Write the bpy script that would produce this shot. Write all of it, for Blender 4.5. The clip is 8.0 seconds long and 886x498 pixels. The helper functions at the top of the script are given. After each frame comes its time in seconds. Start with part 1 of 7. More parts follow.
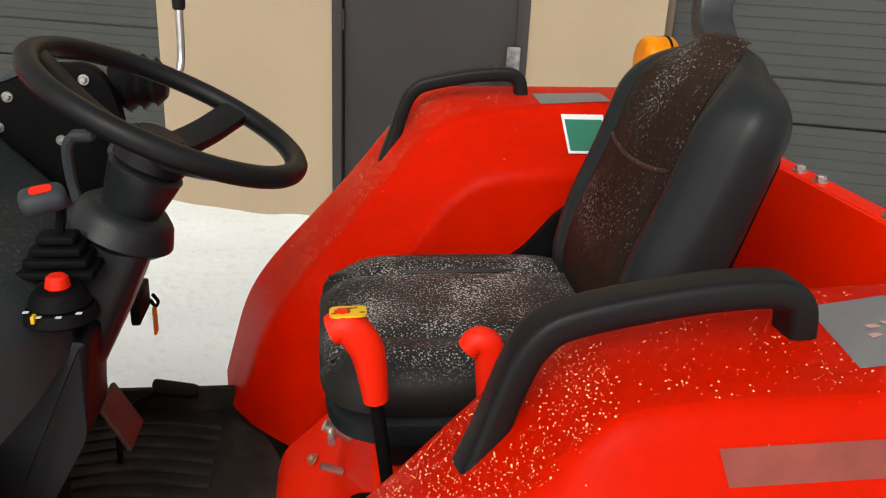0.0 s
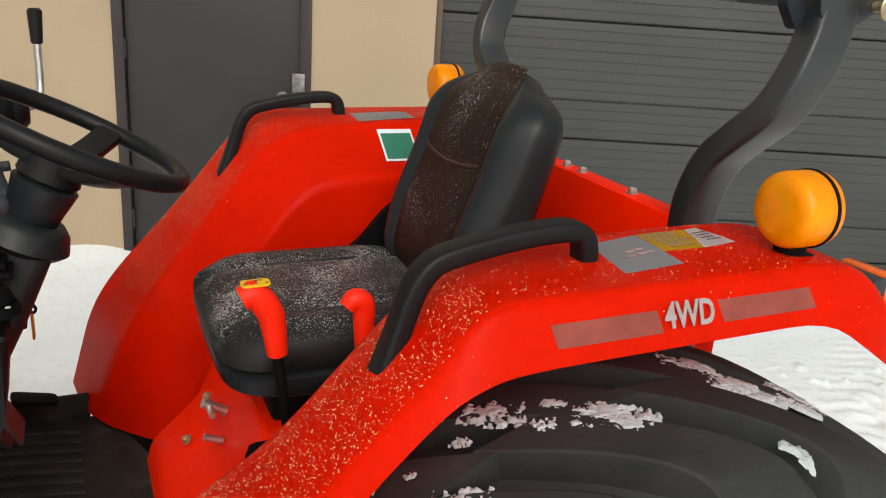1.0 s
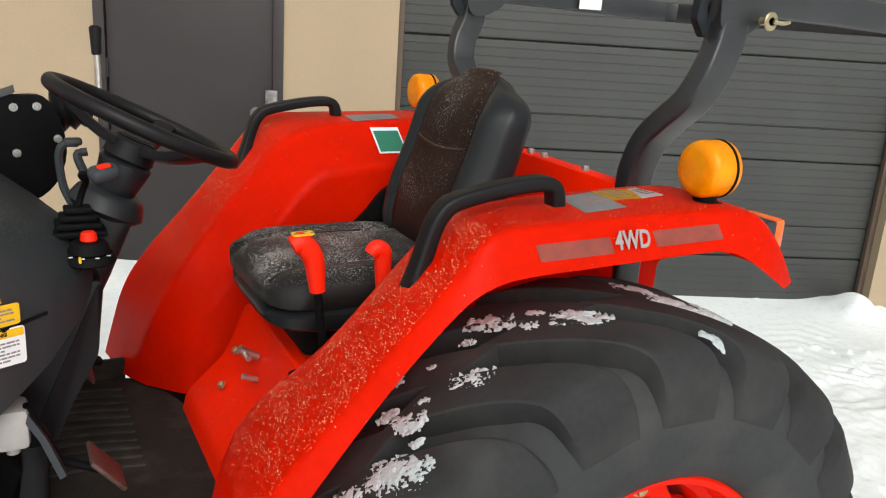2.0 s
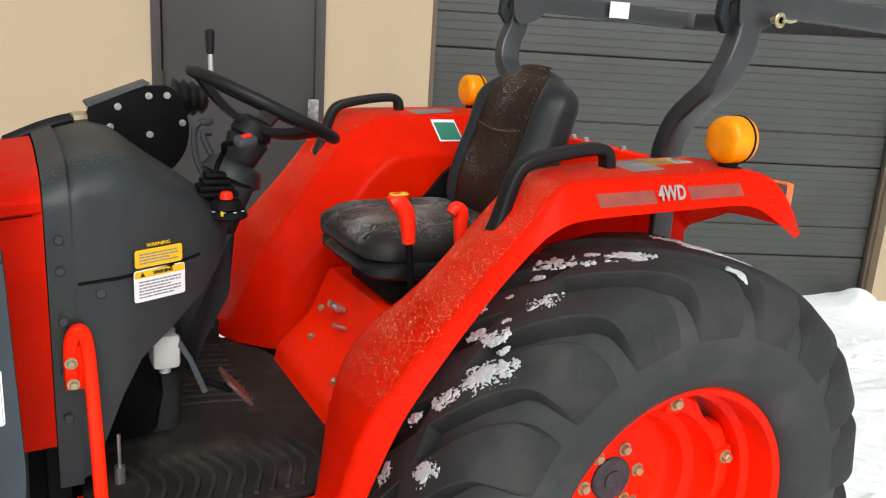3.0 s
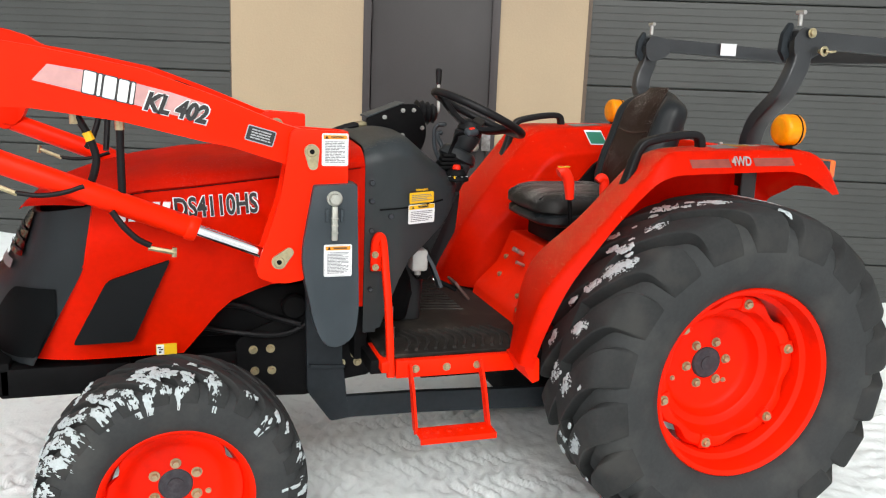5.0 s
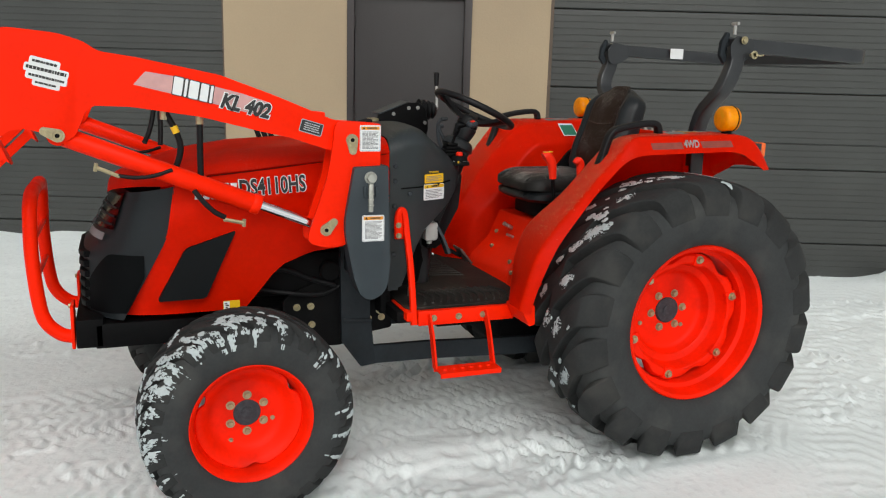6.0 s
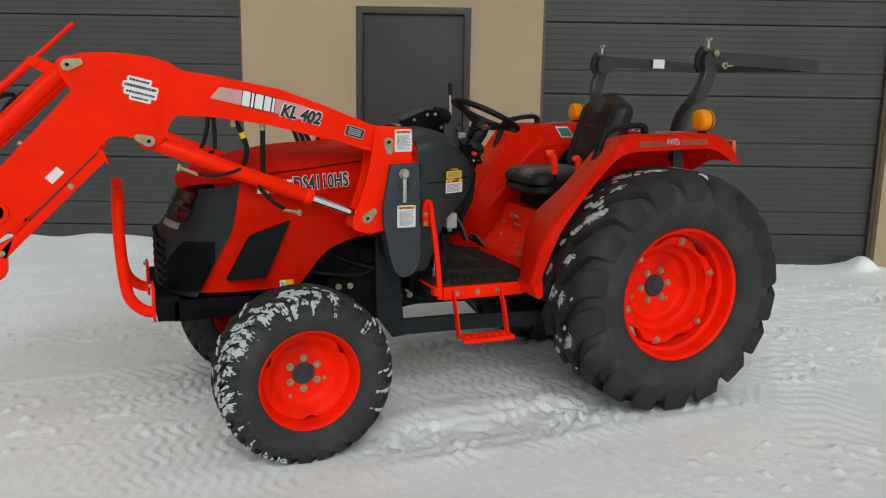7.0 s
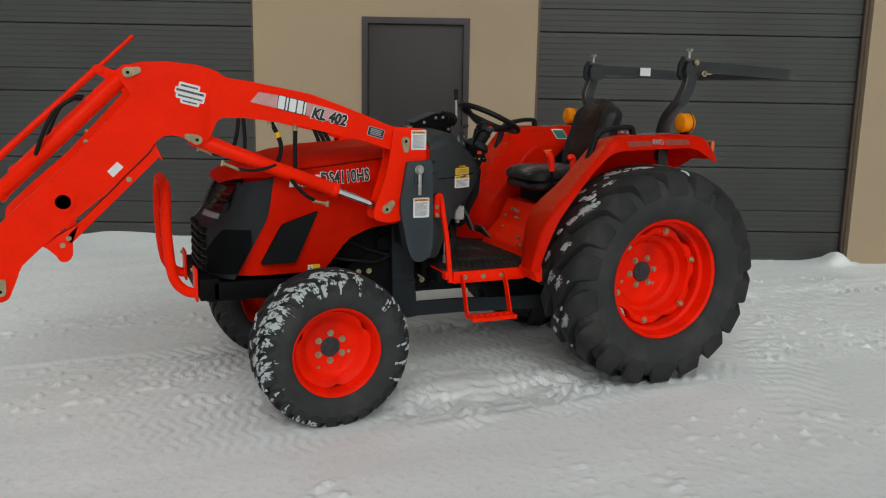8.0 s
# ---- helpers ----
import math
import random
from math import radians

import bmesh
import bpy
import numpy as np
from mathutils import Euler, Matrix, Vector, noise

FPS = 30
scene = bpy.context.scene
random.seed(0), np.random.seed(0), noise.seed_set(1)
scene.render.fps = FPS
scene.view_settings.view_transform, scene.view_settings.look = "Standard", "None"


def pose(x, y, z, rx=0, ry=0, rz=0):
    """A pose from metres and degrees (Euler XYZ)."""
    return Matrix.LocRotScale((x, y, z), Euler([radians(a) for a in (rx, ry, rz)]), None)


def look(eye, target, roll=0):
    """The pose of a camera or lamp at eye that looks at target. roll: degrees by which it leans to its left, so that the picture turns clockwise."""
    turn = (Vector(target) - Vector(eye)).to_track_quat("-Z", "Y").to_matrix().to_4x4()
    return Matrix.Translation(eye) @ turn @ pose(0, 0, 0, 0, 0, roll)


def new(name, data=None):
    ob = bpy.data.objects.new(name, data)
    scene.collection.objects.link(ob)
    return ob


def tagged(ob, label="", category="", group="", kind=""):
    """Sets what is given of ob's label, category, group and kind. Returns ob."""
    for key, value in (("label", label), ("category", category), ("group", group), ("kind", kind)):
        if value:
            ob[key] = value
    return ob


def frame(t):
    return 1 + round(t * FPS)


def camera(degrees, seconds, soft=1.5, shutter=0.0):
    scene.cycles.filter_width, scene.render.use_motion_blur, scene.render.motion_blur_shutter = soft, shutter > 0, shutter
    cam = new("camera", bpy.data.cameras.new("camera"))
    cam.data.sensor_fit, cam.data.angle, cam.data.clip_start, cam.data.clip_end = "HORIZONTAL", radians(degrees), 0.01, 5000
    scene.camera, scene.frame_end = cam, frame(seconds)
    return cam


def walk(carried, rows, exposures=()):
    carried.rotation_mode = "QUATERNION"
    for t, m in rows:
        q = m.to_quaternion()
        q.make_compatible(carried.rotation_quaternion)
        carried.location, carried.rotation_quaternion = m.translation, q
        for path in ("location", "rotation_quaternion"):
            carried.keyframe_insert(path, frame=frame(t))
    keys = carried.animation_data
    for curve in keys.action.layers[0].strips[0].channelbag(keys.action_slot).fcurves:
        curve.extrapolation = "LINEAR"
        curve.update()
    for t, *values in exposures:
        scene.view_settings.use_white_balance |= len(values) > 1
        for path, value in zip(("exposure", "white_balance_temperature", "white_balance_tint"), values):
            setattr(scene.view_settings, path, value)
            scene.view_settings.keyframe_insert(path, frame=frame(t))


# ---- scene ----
cam = camera(56.2, 8.0, soft=1.15)
PATH = [
    (0, (-0.487, -1.149, 1.675), (-0.219, 0.701, 0.964), 2.6),
    (0.5, (-0.554, -1.324, 1.702), (-0.022, 0.477, 1.013), 3.1),
    (1, (-0.695, -1.412, 1.707), (0.104, 0.311, 1.082), 4.0),
    (1.2, (-0.773, -1.45, 1.704), (0.114, 0.235, 1.094), 4.5),
    (2.3, (-1.015, -1.82, 1.689), (-0.083, -0.136, 1.147), 4.0),
    (2.5, (-1.075, -1.869, 1.682), (-0.13, -0.187, 1.153), 4.2),
    (3, (-1.251, -1.978, 1.641), (-0.337, -0.275, 1.126), 3.6),
    (3.5, (-1.366, -2.171, 1.617), (-0.667, -0.364, 1.119), 2.3),
    (4, (-1.438, -2.465, 1.606), (-0.9, -0.599, 1.124), 1.5),
    (4.5, (-1.614, -2.731, 1.585), (-1.031, -0.875, 1.121), 1.9),
    (4.7, (-1.687, -2.824, 1.584), (-1.099, -0.964, 1.145), 2.2),
    (5.8, (-2.067, -3.439, 1.571), (-1.405, -1.595, 1.172), 1.5),
    (6, (-2.188, -3.51, 1.568), (-1.482, -1.682, 1.166), 1.6),
    (6.5, (-2.355, -3.773, 1.563), (-1.65, -1.941, 1.181), 1.3),
    (7, (-2.55, -3.993, 1.583), (-1.811, -2.175, 1.197), 0.9),
    (7.5, (-2.763, -4.16, 1.583), (-1.971, -2.37, 1.17), 1.2),
    (8, (-2.824, -4.377, 1.58), (-2.059, -2.567, 1.208), 1.0),
]
EXPOSURES = [(0.0, -0.08, 6850, 8), (1.2, -0.12, 6800, 8), (2.5, 0.1, 6550, 8), (3.5, 0.18, 6500, 8), (4.7, 0.16, 6500, 8), (6.0, -0.50, 6550, 6), (7.0, -0.86, 6550, 6), (8.0, -1.10, 6550, 6)]
walk(cam, [(t, look(eye, target, roll)) for t, eye, target, roll in PATH], EXPOSURES)

# ---- light ----
world = bpy.data.worlds.new("overcast_sky")
scene.world = world
world.use_nodes = True
wn, wl = world.node_tree.nodes, world.node_tree.links
sky = wn.new("ShaderNodeTexSky")
sky.sky_type = "NISHITA"
sky.sun_disc = False
sky.sun_elevation, sky.sun_rotation = radians(39), radians(198)
sky.air_density, sky.dust_density = 1.0, 3.0
grey = wn.new("ShaderNodeHueSaturation")
grey.inputs["Saturation"].default_value = 0.08
wl.new(sky.outputs["Color"], grey.inputs["Color"])
# an overcast sky over snow is only a little brighter overhead
where, split_z, lift, cloud = wn.new("ShaderNodeTexCoord"), wn.new("ShaderNodeSeparateXYZ"), wn.new("ShaderNodeMapRange"), wn.new("ShaderNodeVectorMath")
wl.new(where.outputs["Generated"], split_z.inputs["Vector"])
wl.new(split_z.outputs["Z"], lift.inputs["Value"])
lift.inputs["To Min"].default_value, lift.inputs["To Max"].default_value = 1.35, 1.6
cloud.operation = "SCALE"
wl.new(grey.outputs["Color"], cloud.inputs[0])
wl.new(lift.outputs["Result"], cloud.inputs["Scale"])
wl.new(cloud.outputs["Vector"], wn["Background"].inputs["Color"])
wn["Background"].inputs["Strength"].default_value = 0.115
sun_data = bpy.data.lights.new("sun", "SUN")
sun_data.energy, sun_data.angle, sun_data.color = 1.25, radians(45), (1.0, 0.975, 0.935)
sun = new("sun", sun_data)
sun.matrix_world = look((-3.0, -9.4, 8.0), (0, 0, 0))
scene.view_settings.exposure = 0.0


# ---- materials ----
def ramp(nodes, stops):
    r = nodes.new("ShaderNodeValToRGB")
    els = r.color_ramp.elements
    els[0].position, els[0].color = stops[0][0], stops[0][1]
    els[1].position, els[1].color = stops[-1][0], stops[-1][1]
    for p, c in stops[1:-1]:
        e = els.new(p)
        e.color = c
    return r


def grey4(v):
    return (v, v, v, 1)


def surface(name, base, rough=0.5, metal=0.0, vary=0.15, scale=6.0, grain=60.0, bump=0.1, coat=0.0, dust=0.0,
            dust_scale=170.0, dust_cut=0.6, dust_up=(0.42, 0.8), dust_top=1.0, spec=0.5, piece=0.0, stain=None, stain_amount=0.0, bump_scale=None):
    """A procedural surface: colour varied at two scales, fine relief, and snow dust on what faces upwards."""
    m = bpy.data.materials.new(name)
    m.use_nodes = True
    n, l = m.node_tree.nodes, m.node_tree.links
    b = n["Principled BSDF"]
    b.inputs["Roughness"].default_value, b.inputs["Metallic"].default_value = rough, metal
    b.inputs["Coat Weight"].default_value, b.inputs["Coat Roughness"].default_value = coat, 0.12
    b.inputs["Specular IOR Level"].default_value = spec
    geo = n.new("ShaderNodeNewGeometry")
    big, fine = n.new("ShaderNodeTexNoise"), n.new("ShaderNodeTexNoise")
    big.inputs["Scale"].default_value, big.inputs["Detail"].default_value = scale, 5
    fine.inputs["Scale"].default_value, fine.inputs["Detail"].default_value = grain, 3
    for t in (big, fine):
        l.new(geo.outputs["Position"], t.inputs["Vector"])
    both = n.new("ShaderNodeMath")
    both.operation = "MULTIPLY_ADD"
    l.new(fine.outputs["Fac"], both.inputs[0])
    both.inputs[1].default_value = 0.45
    l.new(big.outputs["Fac"], both.inputs[2])
    lo = tuple(c * (1 - vary) for c in base) + (1,)
    hi = tuple(min(1, c * (1 + vary)) for c in base) + (1,)
    tone = ramp(n, [(0.45, lo), (1.0, hi)])
    l.new(both.outputs[0], tone.inputs["Fac"])
    colour = tone.outputs["Color"]
    if stain:
        st = n.new("ShaderNodeTexNoise")
        st.inputs["Scale"].default_value, st.inputs["Detail"].default_value = scale * 0.7, 8
        l.new(geo.outputs["Position"], st.inputs["Vector"])
        sr = ramp(n, [(0.5, grey4(0)), (0.68, grey4(stain_amount))])
        l.new(st.outputs["Fac"], sr.inputs["Fac"])
        mx = n.new("ShaderNodeMixRGB")
        l.new(sr.outputs["Color"], mx.inputs["Fac"])
        l.new(colour, mx.inputs["Color1"])
        mx.inputs["Color2"].default_value = (*stain, 1)
        colour = mx.outputs["Color"]
    if piece:
        info = n.new("ShaderNodeObjectInfo")
        hsv = n.new("ShaderNodeHueSaturation")
        mr = n.new("ShaderNodeMapRange")
        mr.inputs["To Min"].default_value, mr.inputs["To Max"].default_value = 1 - piece, 1 + piece
        l.new(info.outputs["Random"], mr.inputs["Value"])
        l.new(mr.outputs["Result"], hsv.inputs["Value"])
        l.new(colour, hsv.inputs["Color"])
        colour = hsv.outputs["Color"]
    rough_in = None
    if dust:
        sep = n.new("ShaderNodeSeparateXYZ")
        l.new(geo.outputs["Normal"], sep.inputs["Vector"])
        up = n.new("ShaderNodeMapRange")
        up.inputs["From Min"].default_value, up.inputs["From Max"].default_value = dust_up
        l.new(sep.outputs["Z"], up.inputs["Value"])
        speck = n.new("ShaderNodeTexNoise")
        speck.inputs["Scale"].default_value, speck.inputs["Detail"].default_value = dust_scale, 2
        l.new(geo.outputs["Position"], speck.inputs["Vector"])
        cl = n.new("ShaderNodeTexNoise")
        cl.inputs["Scale"].default_value, cl.inputs["Detail"].default_value = 9, 3
        l.new(geo.outputs["Position"], cl.inputs["Vector"])
        add = n.new("ShaderNodeMath")
        add.operation = "MULTIPLY_ADD"
        l.new(cl.outputs["Fac"], add.inputs[0])
        add.inputs[1].default_value = 0.4
        l.new(speck.outputs["Fac"], add.inputs[2])
        cut = ramp(n, [(dust_cut + 0.19, grey4(0)), (dust_cut + 0.24, grey4(1))])
        l.new(add.outputs[0], cut.inputs["Fac"])
        mul = n.new("ShaderNodeMath")
        mul.operation = "MULTIPLY"
        l.new(cut.outputs["Color"], mul.inputs[0])
        l.new(up.outputs["Result"], mul.inputs[1])
        mul2 = n.new("ShaderNodeMath")
        mul2.operation = "MULTIPLY"
        l.new(mul.outputs[0], mul2.inputs[0])
        top = n.new("ShaderNodeMapRange")
        top.inputs["From Min"].default_value, top.inputs["From Max"].default_value = 0.86, 0.99
        top.inputs["To Min"].default_value, top.inputs["To Max"].default_value = dust, dust * dust_top
        l.new(sep.outputs["Z"], top.inputs["Value"])
        # little stays on faces that look to the side
        flat, lee, keep = n.new("ShaderNodeMath"), n.new("ShaderNodeMapRange"), n.new("ShaderNodeMath")
        flat.operation, keep.operation = "ABSOLUTE", "MULTIPLY"
        l.new(sep.outputs["Y"], flat.inputs[0])
        lee.inputs["From Min"].default_value, lee.inputs["From Max"].default_value = 0.3, 0.6
        lee.inputs["To Min"].default_value, lee.inputs["To Max"].default_value = 1.0, 0.2
        l.new(flat.outputs[0], lee.inputs["Value"])
        l.new(top.outputs["Result"], keep.inputs[0])
        l.new(lee.outputs["Result"], keep.inputs[1])
        l.new(keep.outputs[0], mul2.inputs[1])
        mx = n.new("ShaderNodeMixRGB")
        l.new(mul2.outputs[0], mx.inputs["Fac"])
        l.new(colour, mx.inputs["Color1"])
        mx.inputs["Color2"].default_value = (0.82, 0.8, 0.78, 1)
        colour = mx.outputs["Color"]
        mixr = n.new("ShaderNodeMapRange")
        mixr.inputs["To Min"].default_value, mixr.inputs["To Max"].default_value = rough, 0.85
        l.new(mul2.outputs[0], mixr.inputs["Value"])
        rough_in = mixr.outputs["Result"]
    if rough_in is None:
        rr = n.new("ShaderNodeMapRange")
        rr.inputs["To Min"].default_value, rr.inputs["To Max"].default_value = rough * 0.85, min(1, rough * 1.2)
        l.new(big.outputs["Fac"], rr.inputs["Value"])
        rough_in = rr.outputs["Result"]
    l.new(rough_in, b.inputs["Roughness"])
    l.new(colour, b.inputs["Base Color"])
    if bump:
        bp = n.new("ShaderNodeBump")
        bp.inputs["Strength"].default_value, bp.inputs["Distance"].default_value = bump, 0.004
        src = fine
        if bump_scale:
            src = n.new("ShaderNodeTexNoise")
            src.inputs["Scale"].default_value, src.inputs["Detail"].default_value = bump_scale, 6
            l.new(geo.outputs["Position"], src.inputs["Vector"])
        l.new(src.outputs["Fac"], bp.inputs["Height"])
        l.new(bp.outputs["Normal"], b.inputs["Normal"])
    return m


RED = surface("orange_red_paint", (0.91, 0.0165, 0.0008), 0.38, vary=0.08, bump=0.02, spec=0.09, dust=0.06, dust_cut=0.64)
RED_SNOWY = surface("snow_dusted_red_paint", (0.91, 0.0165, 0.0008), 0.36, vary=0.08, bump=0.02, spec=0.10)
RED_PLAIN = surface("red_wheel_paint", (0.86, 0.0135, 0.001), 0.45, vary=0.12, bump=0.03, spec=0.10, stain=(0.40, 0.012, 0.006), stain_amount=0.45)
RED_GRIP = surface("red_plastic", (0.82, 0.02, 0.004), 0.45, vary=0.05, bump=0.03, spec=0.25)
SLATE = surface("slate_grey_plastic", (0.034, 0.044, 0.052), 0.5, vary=0.15, grain=350, bump=0.12, dust=0.1, dust_cut=0.6, spec=0.3)
COWL_GREY = surface("dusty_slate_plastic", (0.049, 0.060, 0.066), 0.42, vary=0.15, grain=350, bump=0.12, spec=0.6, stain=(0.075, 0.075, 0.072), stain_amount=0.5, dust=0.12, dust_cut=0.6)
DARK = surface("dark_grey_steel", (0.034, 0.040, 0.047), 0.5, vary=0.2, bump=0.05, stain=(0.06, 0.06, 0.06), stain_amount=0.4, spec=0.25)
ROPS_PAINT = surface("satin_charcoal_paint", (0.020, 0.022, 0.025), 0.34, vary=0.25, scale=9, bump=0.04, stain=(0.035, 0.036, 0.038), stain_amount=0.35, spec=0.6)
# slate steel darkened: shade under the machine is put into its colour
UNDER = surface("shaded_slate_steel", (0.017, 0.021, 0.025), 0.55, vary=0.3, bump=0.06, stain=(0.03, 0.03, 0.03), stain_amount=0.4, spec=0.15)
BLACK = surface("black_steel", (0.0055, 0.0055, 0.006), 0.55, vary=0.4, bump=0.05, spec=0.05, stain=(0.014, 0.013, 0.012), stain_amount=0.3)
GLOSS = surface("vent_mesh_plastic", (0.005, 0.006, 0.007), 0.6, vary=0.3, grain=300, bump=0.15, spec=0.12)
COLUMN = surface("column_plastic", (0.012, 0.014, 0.016), 0.38, vary=0.25, scale=10, grain=400, bump=0.12, spec=0.35, stain=(0.04, 0.042, 0.044), stain_amount=0.4)
GRIP = surface("black_soft_plastic", (0.008, 0.008, 0.009), 0.42, vary=0.15, grain=500, bump=0.08, dust=0.0, spec=0.2)
VINYL = surface("black_vinyl", (0.013, 0.015, 0.017), 0.36, vary=0.15, grain=420, bump=0.12, dust=0.0, spec=0.25)
VINYL_SNOW = surface("snow_dusted_vinyl", (0.016, 0.015, 0.0145), 0.5, vary=0.3, grain=420, bump=0.2, dust=0.58, dust_cut=0.60, dust_scale=330, spec=0.2, stain=(0.032, 0.025, 0.022), stain_amount=0.6)
VINYL_BROWN = surface("brown_black_vinyl", (0.040, 0.021, 0.015), 0.4, vary=0.15, grain=420, bump=0.15, dust=0.65, dust_cut=0.625, dust_scale=260, dust_up=(0.12, 0.45), spec=0.25)
RUBBER = surface("tyre_rubber", (0.034, 0.036, 0.037), 0.75, vary=0.22, scale=9, grain=90, bump=0.12, stain=(0.066, 0.066, 0.063), stain_amount=0.55, spec=0.22)
LUG = surface("tread_rubber", (0.026, 0.027, 0.0275), 0.72, vary=0.25, scale=9, grain=90, bump=0.15, stain=(0.050, 0.049, 0.046), stain_amount=0.6, spec=0.2)
MAT = surface("rubber_floor_mat", (0.017, 0.0155, 0.014), 0.65, vary=0.4, scale=14, grain=120, bump=0.25, stain=(0.055, 0.047, 0.039), stain_amount=0.6, spec=0.15)
MAT_RIB = surface("scuffed_rubber_rib", (0.026, 0.0245, 0.023), 0.7, vary=0.4, scale=14, grain=120, bump=0.2, stain=(0.07, 0.063, 0.056), stain_amount=0.7, spec=0.15)
HUB = surface("dusty_hub_paint", (0.032, 0.035, 0.042), 0.6, vary=0.3, scale=60, grain=240, bump=0.2, stain=(0.07, 0.07, 0.078), stain_amount=0.5, spec=0.3)
ZINC = surface("yellow_zinc", (0.42, 0.36, 0.22), 0.4, metal=0.75, vary=0.25, scale=40, grain=200, bump=0.05)
STEEL = surface("bare_steel", (0.5, 0.49, 0.47), 0.35, metal=0.9, vary=0.2, scale=40, bump=0.04)
WORN_STEEL = surface("scratched_steel", (0.22, 0.215, 0.21), 0.5, metal=0.6, vary=0.5, scale=30, grain=160, bump=0.1, stain=(0.10, 0.07, 0.06), stain_amount=0.5)
GALV = surface("dull_galvanised_steel", (0.40, 0.40, 0.36), 0.45, metal=0.65, vary=0.3, scale=40, grain=200, bump=0.06)
CHROME = surface("chrome_rod", (0.85, 0.86, 0.88), 0.1, metal=1.0, vary=0.04, bump=0.0)
AMBER = surface("amber_lens", (0.80, 0.245, 0.0005), 0.3, vary=0.22, scale=24, grain=300, bump=0.08, coat=0.1, spec=0.18, stain=(0.70, 0.30, 0.002), stain_amount=0.6)
ORANGE = surface("orange_lens", (0.75, 0.12, 0.01), 0.22, vary=0.1, scale=30, bump=0.03, coat=0.5)
WHITE = surface("white_sticker", (0.72, 0.73, 0.74), 0.4, vary=0.05, bump=0.0)
SILVER = surface("silver_sticker", (0.36, 0.37, 0.39), 0.35, metal=0.0, vary=0.08, bump=0.0)
LETTER = surface("silver_lettering", (0.33, 0.27, 0.26), 0.4, vary=0.1, scale=40, bump=0.0)
PINKISH = surface("faded_stripe", (0.55, 0.30, 0.29), 0.4, vary=0.12, scale=12, bump=0.0)
STRIPE = surface("grey_stripe", (0.46, 0.105, 0.080), 0.45, vary=0.2, scale=20, bump=0.0)
YELLOW = surface("yellow_sticker", (0.75, 0.45, 0.01), 0.4, vary=0.06, bump=0.0)
HEADER = surface("orange_sticker", (0.75, 0.28, 0.01), 0.4, vary=0.06, bump=0.0)
GREEN = surface("green_sticker", (0.02, 0.16, 0.10), 0.4, vary=0.06, bump=0.0)
INK = surface("black_print", (0.015, 0.015, 0.016), 0.5, vary=0.1, bump=0.0)
GREY_INK = surface("grey_print", (0.19, 0.19, 0.20), 0.5, vary=0.1, bump=0.0)
STUCCO = surface("tan_stucco", (0.375, 0.290, 0.192), 0.85, vary=0.07, scale=1.2, grain=90, bump=0.35, bump_scale=70, stain=(0.32, 0.248, 0.176), stain_amount=0.35)
GARAGE = surface("charcoal_garage_paint", (0.0315, 0.0335, 0.0315), 0.42, vary=0.2, scale=2.0, grain=60, bump=0.08, stain=(0.044, 0.048, 0.045), stain_amount=0.5, piece=0.05, spec=0.6)
DOORPAINT = surface("dark_brown_door_paint", (0.033, 0.0295, 0.030), 0.5, vary=0.1, scale=2.5, grain=80, bump=0.06, stain=(0.046, 0.042, 0.044), stain_amount=0.4, spec=0.3)
FRAMEPAINT = surface("dark_frame_paint", (0.028, 0.022, 0.023), 0.5, vary=0.12, bump=0.05)
TRIM = surface("brown_jamb_trim", (0.10, 0.07, 0.05), 0.6, vary=0.15, bump=0.1)
SNOWPACK = surface("packed_snow", (0.44, 0.49, 0.505), 0.8, vary=0.14, scale=60, grain=240, bump=0.6)
FLAKE = surface("melting_snow_grain", (0.93, 0.60, 0.30), 0.6, vary=0.15, scale=200, bump=0.0)
HOSE = surface("hydraulic_hose_rubber", (0.008, 0.008, 0.009), 0.5, vary=0.2, grain=300, bump=0.1, spec=0.15)
BEIGE = surface("translucent_white_plastic", (0.40, 0.40, 0.385), 0.4, vary=0.15, bump=0.02)
TREADPLATE = surface("worn_brown_pedal_plate", (0.10, 0.055, 0.048), 0.45, metal=0.3, vary=0.4, scale=60, grain=200, bump=0.3)


